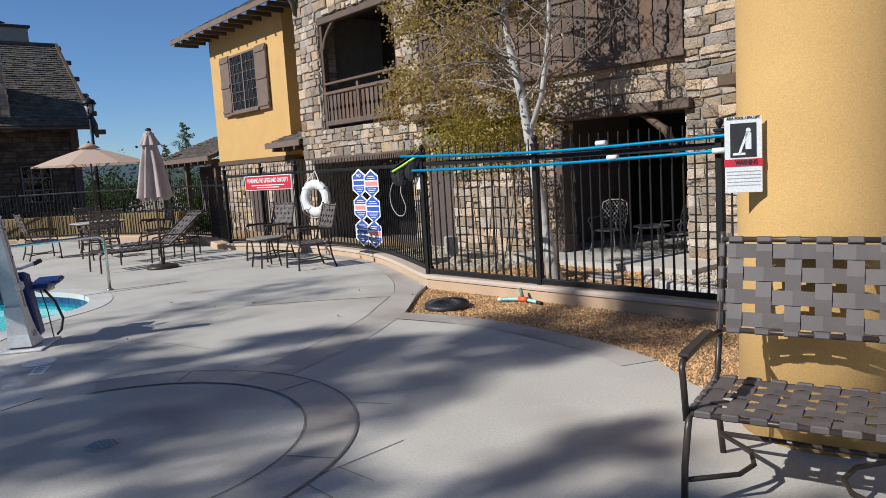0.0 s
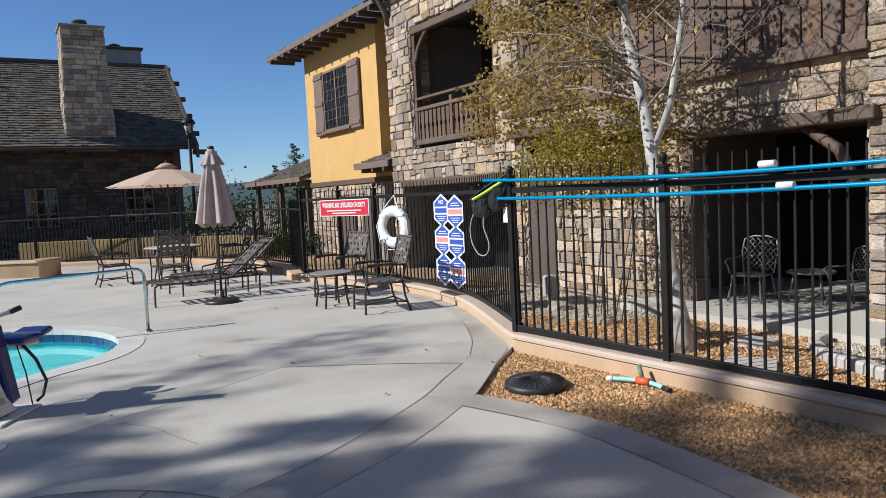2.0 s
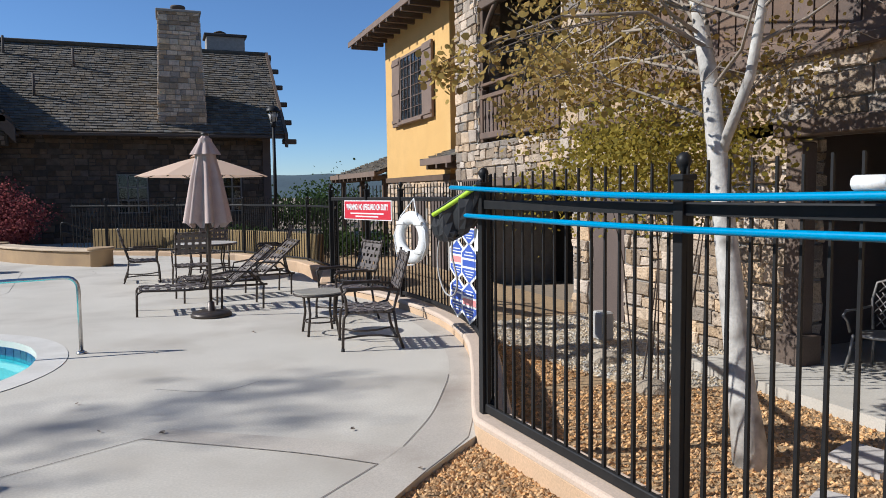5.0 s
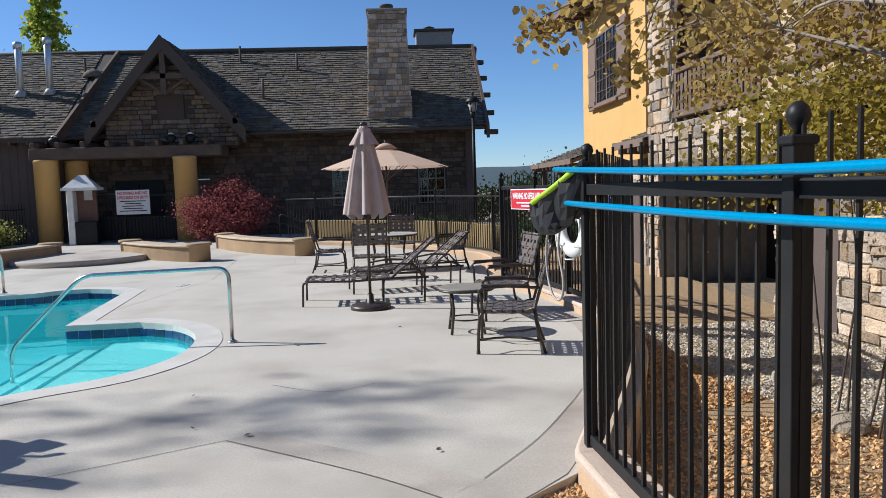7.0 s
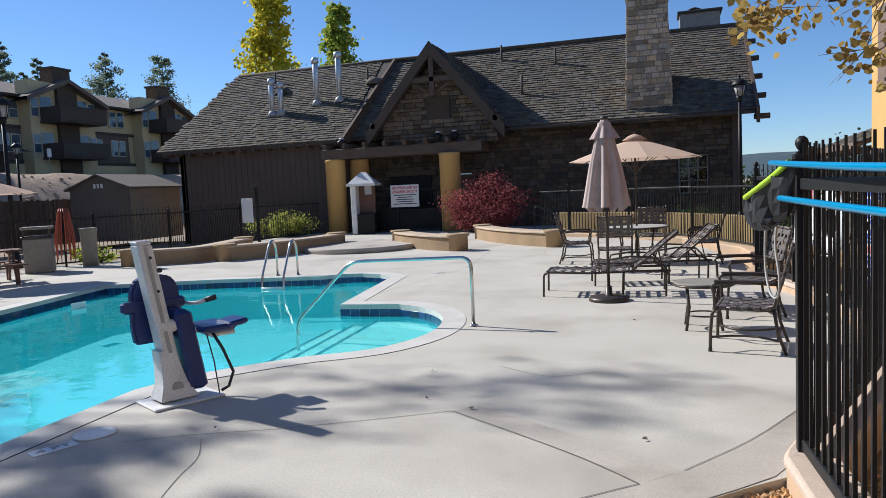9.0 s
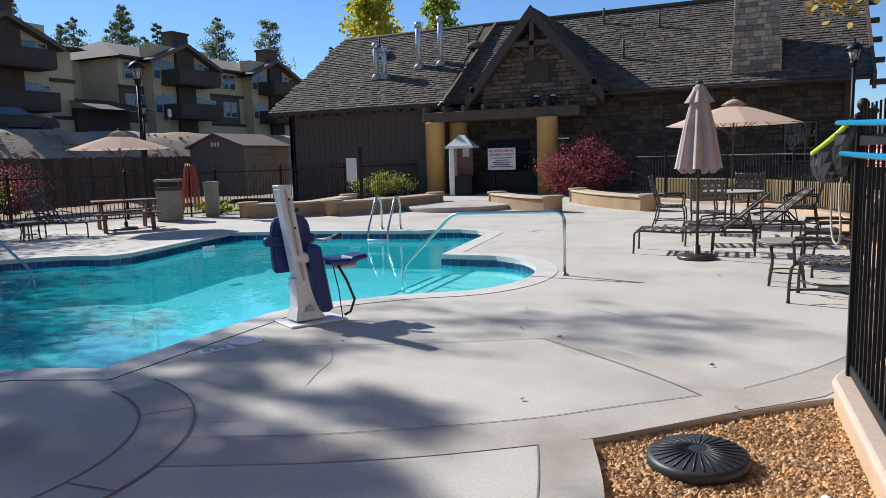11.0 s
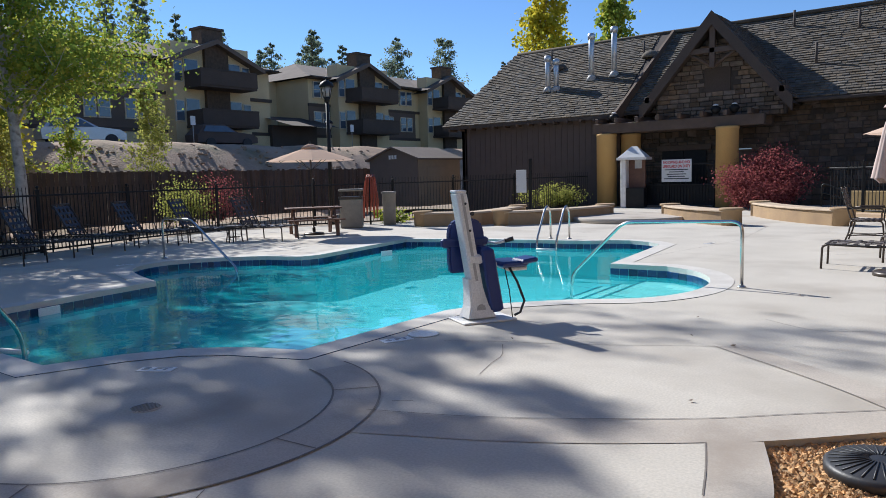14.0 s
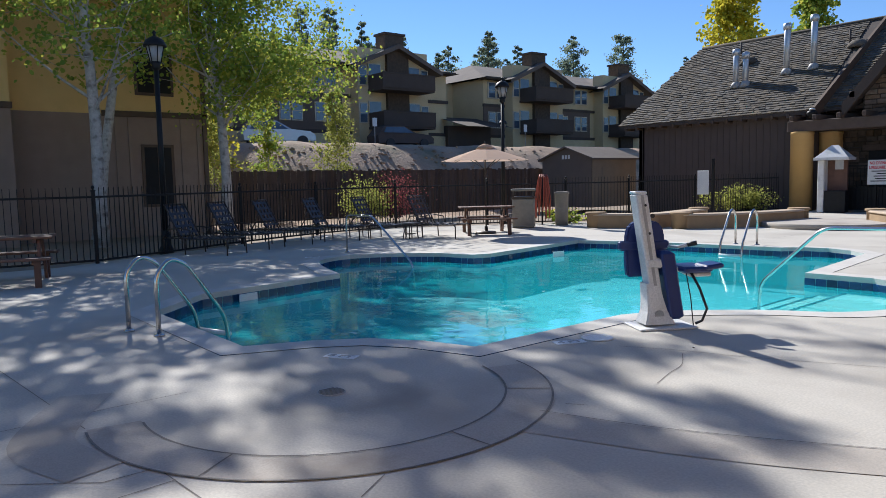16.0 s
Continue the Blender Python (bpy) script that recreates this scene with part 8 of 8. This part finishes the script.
def apartments(label, y0, y1, bays, base=3.8, x=-39.0, eave=9.8):
    """A three-storey block facing the pool; bays are the middles of its balconies under gables."""
    t = thing("apartment_building", label, "building", "apartments")
    part("wall", one(box, (x - 5, (y0 + y1) / 2, (base + eave) / 2), (10, y1 - y0, eave - base)), "condo", t)
    part("base_wall", one(box, (x + 0.08, (y0 + y1) / 2, base + 0.55), (0.2, y1 - y0, 1.2)), "condo", t)
    for z in (5.1, 7.65):
        part("band_board", one(box, (x + 0.06, (y0 + y1) / 2, z), (0.16, y1 - y0 + 0.2, 0.24)), "condo_brown", t)
    part("eave_shade", one(box, (x + 0.35, (y0 + y1) / 2, eave + 0.02), (0.9, y1 - y0 + 0.8, 0.18)), "condo_brown", t)
    b = B()
    p = [(x + 0.9, y0 - 0.7, eave), (x + 0.9, y1 + 0.7, eave), (x - 5, y1 - 3.0, eave + 2.0), (x - 5, y0 + 3.0, eave + 2.0)]
    quad(b, *p)
    quad(b, p[3], p[2], (x - 11, y1 + 0.7, eave), (x - 11, y0 - 0.7, eave))
    quad(b, p[0], p[3], (x - 11, y0 - 0.7, eave), (x - 5, y0 - 0.7, eave))
    quad(b, p[2], p[1], (x - 5, y1 + 0.7, eave), (x - 11, y1 + 0.7, eave))
    part("roof", b, "condo_roof", t)

    def window(y, z, w, h, depth=x):
        wn_ = part("window", one(box, (depth + 0.03, y, z), (0.12 if depth != x else 0.24, w + 0.16, h + 0.16)), "trim", t)
        part("pane", one(box, (depth + (0.10 if depth != x else 0.155), y, z), (0.03, w, h)), "glass_dark", wn_)
        part("mullion", one(box, (depth + 0.12, y, z), (0.03 if depth != x else 0.12, w, 0.05)), "trim", wn_)

    for bay in bays:
        part("bay_wall", one(box, (x + 0.5, bay, (base + eave) / 2 + 0.7), (1.2, 6.2, eave - base + 1.0)), "condo", t)
        part("stone_pier", one(box, (x + 1.15, bay + 0.2, (base + 11.0) / 2), (0.5, 1.9, 11.2 - base)), "dark_shaded_stone", t)
        for z in (5.35, 8.0):
            bl = part("balcony", one(box, (x + 2.0, bay, z), (2.0, 4.6, 0.22)), "condo_brown", t)
            part("balcony_rail", one(box, (x + 3.05, bay, z + 1.05), (0.1, 4.6, 0.1)), "condo_brown", bl)
            part("balcony_panel", one(box, (x + 3.05, bay, z + 0.52), (0.05, 4.6, 0.98)), "condo_brown", bl)
            for s in (-1, 1):
                part("balcony_side", one(box, (x + 2.1, bay + s * 2.27, z + 0.55), (1.9, 0.06, 1.0)), "condo_brown", bl)
            for s in (-1, 1):
                window(bay + s * 1.75, z + 1.0, 0.95, 1.7, x + 1.1)
                window(bay + s * 2.75, z + 1.05, 0.55, 1.3, x + 1.1)
        for s in (-1, 1):
            b = B()
            p = [(x + 1.9, bay, eave + 1.55), (x + 1.9, bay + s * 4.0, eave - 0.15), (x - 4, bay + s * 4.0, eave - 0.15), (x - 4.6, bay, eave + 1.55)]
            quad(b, *p)
            quad(b, *[(a, c, z - 0.28) for a, c, z in p[::-1]])
            quad(b, p[0], p[1], (p[1][0], p[1][1], p[1][2] - 0.32), (p[0][0], p[0][1], p[0][2] - 0.32))
            part("roof", b, "condo_roof", t)
        b = B()
        quad(b, (x + 1.12, bay - 3.1, eave), (x + 1.12, bay + 3.1, eave), (x + 1.12, bay, eave + 1.3))
        part("gable_wall", b, "condo", t)
        ch = part("chimney", one(box, (x + 0.4, bay + 0.2, 11.3), (1.2, 1.7, 1.8), bevel=0.02), "dark_shaded_stone", t)
        part("cap", one(box, (x + 0.4, bay + 0.2, 12.2), (1.4, 1.9, 0.16)), "condo_brown", ch)
    y = y0 + 1.3
    while y < y1 - 0.8:
        if all(abs(y - bay) > 4.0 for bay in bays):
            for z in (6.45, 8.9):
                for s in (-1, 1):
                    window(y + s * 0.46, z, 0.66, 1.2)
            part("brown_panel", one(box, (x + 0.03, y, 6.4), (0.1, 2.72, 2.4)), "condo_mid", t)
        y += 2.7
    return t


M["glass_dark"] = mat("apartment_glass", (0.10, 0.14, 0.19), (0.06, 0.085, 0.12), 0.06, 0.0, 0.4, 3, 0.0, spec=0.9)
apartments("three-storey tan apartment block with dark balconies and stone chimneys", 8.0, 39.2, (16.5, 33.4))
apartments("three-storey tan apartment block farther along the bank", 43.2, 68.0, (48.6, 60.4))
b = B()
quad(b, (-40, 38.6, 6.6), (-40, 44.0, 6.6), (-36.0, 43.6, 5.6), (-36.0, 38.8, 5.6))
link = solo("covered_stair", b, "condo_brown", "dark low roof between the apartment blocks", "roof")
part("panel", one(box, (-41, 41.2, 4.6), (5, 4.6, 2.4)), "condo_brown", link)
part("wall", one(box, (-46, 41.2, 6.6), (6, 4.6, 6.4)), "condo", link)


def car(label, m, material):
    """A parked estate car; the front along +x."""
    c = thing("car", label, "car", "parked cars", m=m)
    b = B()
    side_p = [(-2.2, 0.35), (-2.25, 0.85), (-2.1, 1.0), (-1.7, 1.5), (-0.2, 1.55), (0.7, 1.05), (1.9, 0.92), (2.2, 0.7), (2.2, 0.35)]
    l, r = [b.verts.new((x, -0.78 + 0.12 * (z > 1.2), z)) for x, z in side_p], [b.verts.new((x, 0.85 - 0.12 * (z > 1.2), z)) for x, z in side_p]
    b.faces.new(l)
    b.faces.new(r[::-1])
    for i in range(len(side_p)):
        b.faces.new((l[i], r[i], r[(i + 1) % len(side_p)], l[(i + 1) % len(side_p)]))
    bmesh.ops.recalc_face_normals(b, faces=b.faces[:])
    part("body", b, material, c)
    for s in (-1, 1):
        g = B()
        quad(g, (-1.85, s * 0.86, 1.05), (0.45, s * 0.86, 1.05), (-0.2, s * 0.76, 1.46), (-1.6, s * 0.76, 1.44))
        part("side_window", g, "glass_dark", c)
        for x in (-1.35, 1.35):
            w = part("wheel", one(lathe, [(0.33, -0.1), (0.33, 0.1)], n=20), "black", c)
            w.matrix_basis = pose(x, s * 0.8, 0.33, 90)
    g = B()
    quad(g, (0.65, -0.72, 1.09), (0.65, 0.72, 1.09), (-0.12, 0.66, 1.53), (-0.12, -0.66, 1.53))
    part("windscreen", g, "glass_dark", c)
    part("roof_rack", one(tube, [(-1.6, 0.55, 1.58), (-0.2, 0.55, 1.62)], 0.03, 5), "black", c)
    return c


car("silver estate car parked above the bank", pose(-35.0, 22.5, 3.75, 0, 0, 80), "car")
car("dark grey car parked above the bank", pose(-35.2, 32.0, 3.75, 0, 0, 85), "siding")
for y in (29.0, 43.0, 58.0):
    sg = thing("parking_sign", "small white parking sign on a post", "sign", "parking signs", m=pose(-34.0, y, 3.7))
    part("post", one(tube, [(0, 0, 0), (0, 0, 2.0)], 0.03, 6), "plate", sg)
    part("plate", one(box, (0.03, 0, 1.7), (0.02, 0.35, 0.55)), "plastic_white", sg)

# far hills
b, rows = B(), []
for i in range(61):
    a = radians(-60 + i * 2.6)
    hgt = 16 + 7 * noise.noise(Vector((i * 0.13, 1, 0))) + 2.5 * noise.noise(Vector((i * 0.6, 4, 0)))
    d = Vector((math.sin(a), math.cos(a), 0))
    rows.append((b.verts.new(d * 420 + Vector((0, 0, -1))), b.verts.new(d * 470 + Vector((0, 0, hgt * 0.7))), b.verts.new(d * 540 + Vector((0, 0, hgt)))))
for p, q in zip(rows, rows[1:]):
    for k in range(2):
        b.faces.new((p[k], q[k], q[k + 1], p[k + 1])).smooth = True
solo("backdrop", b, "hill", "low blue-green wooded hills far away", "hills", kind="structure")
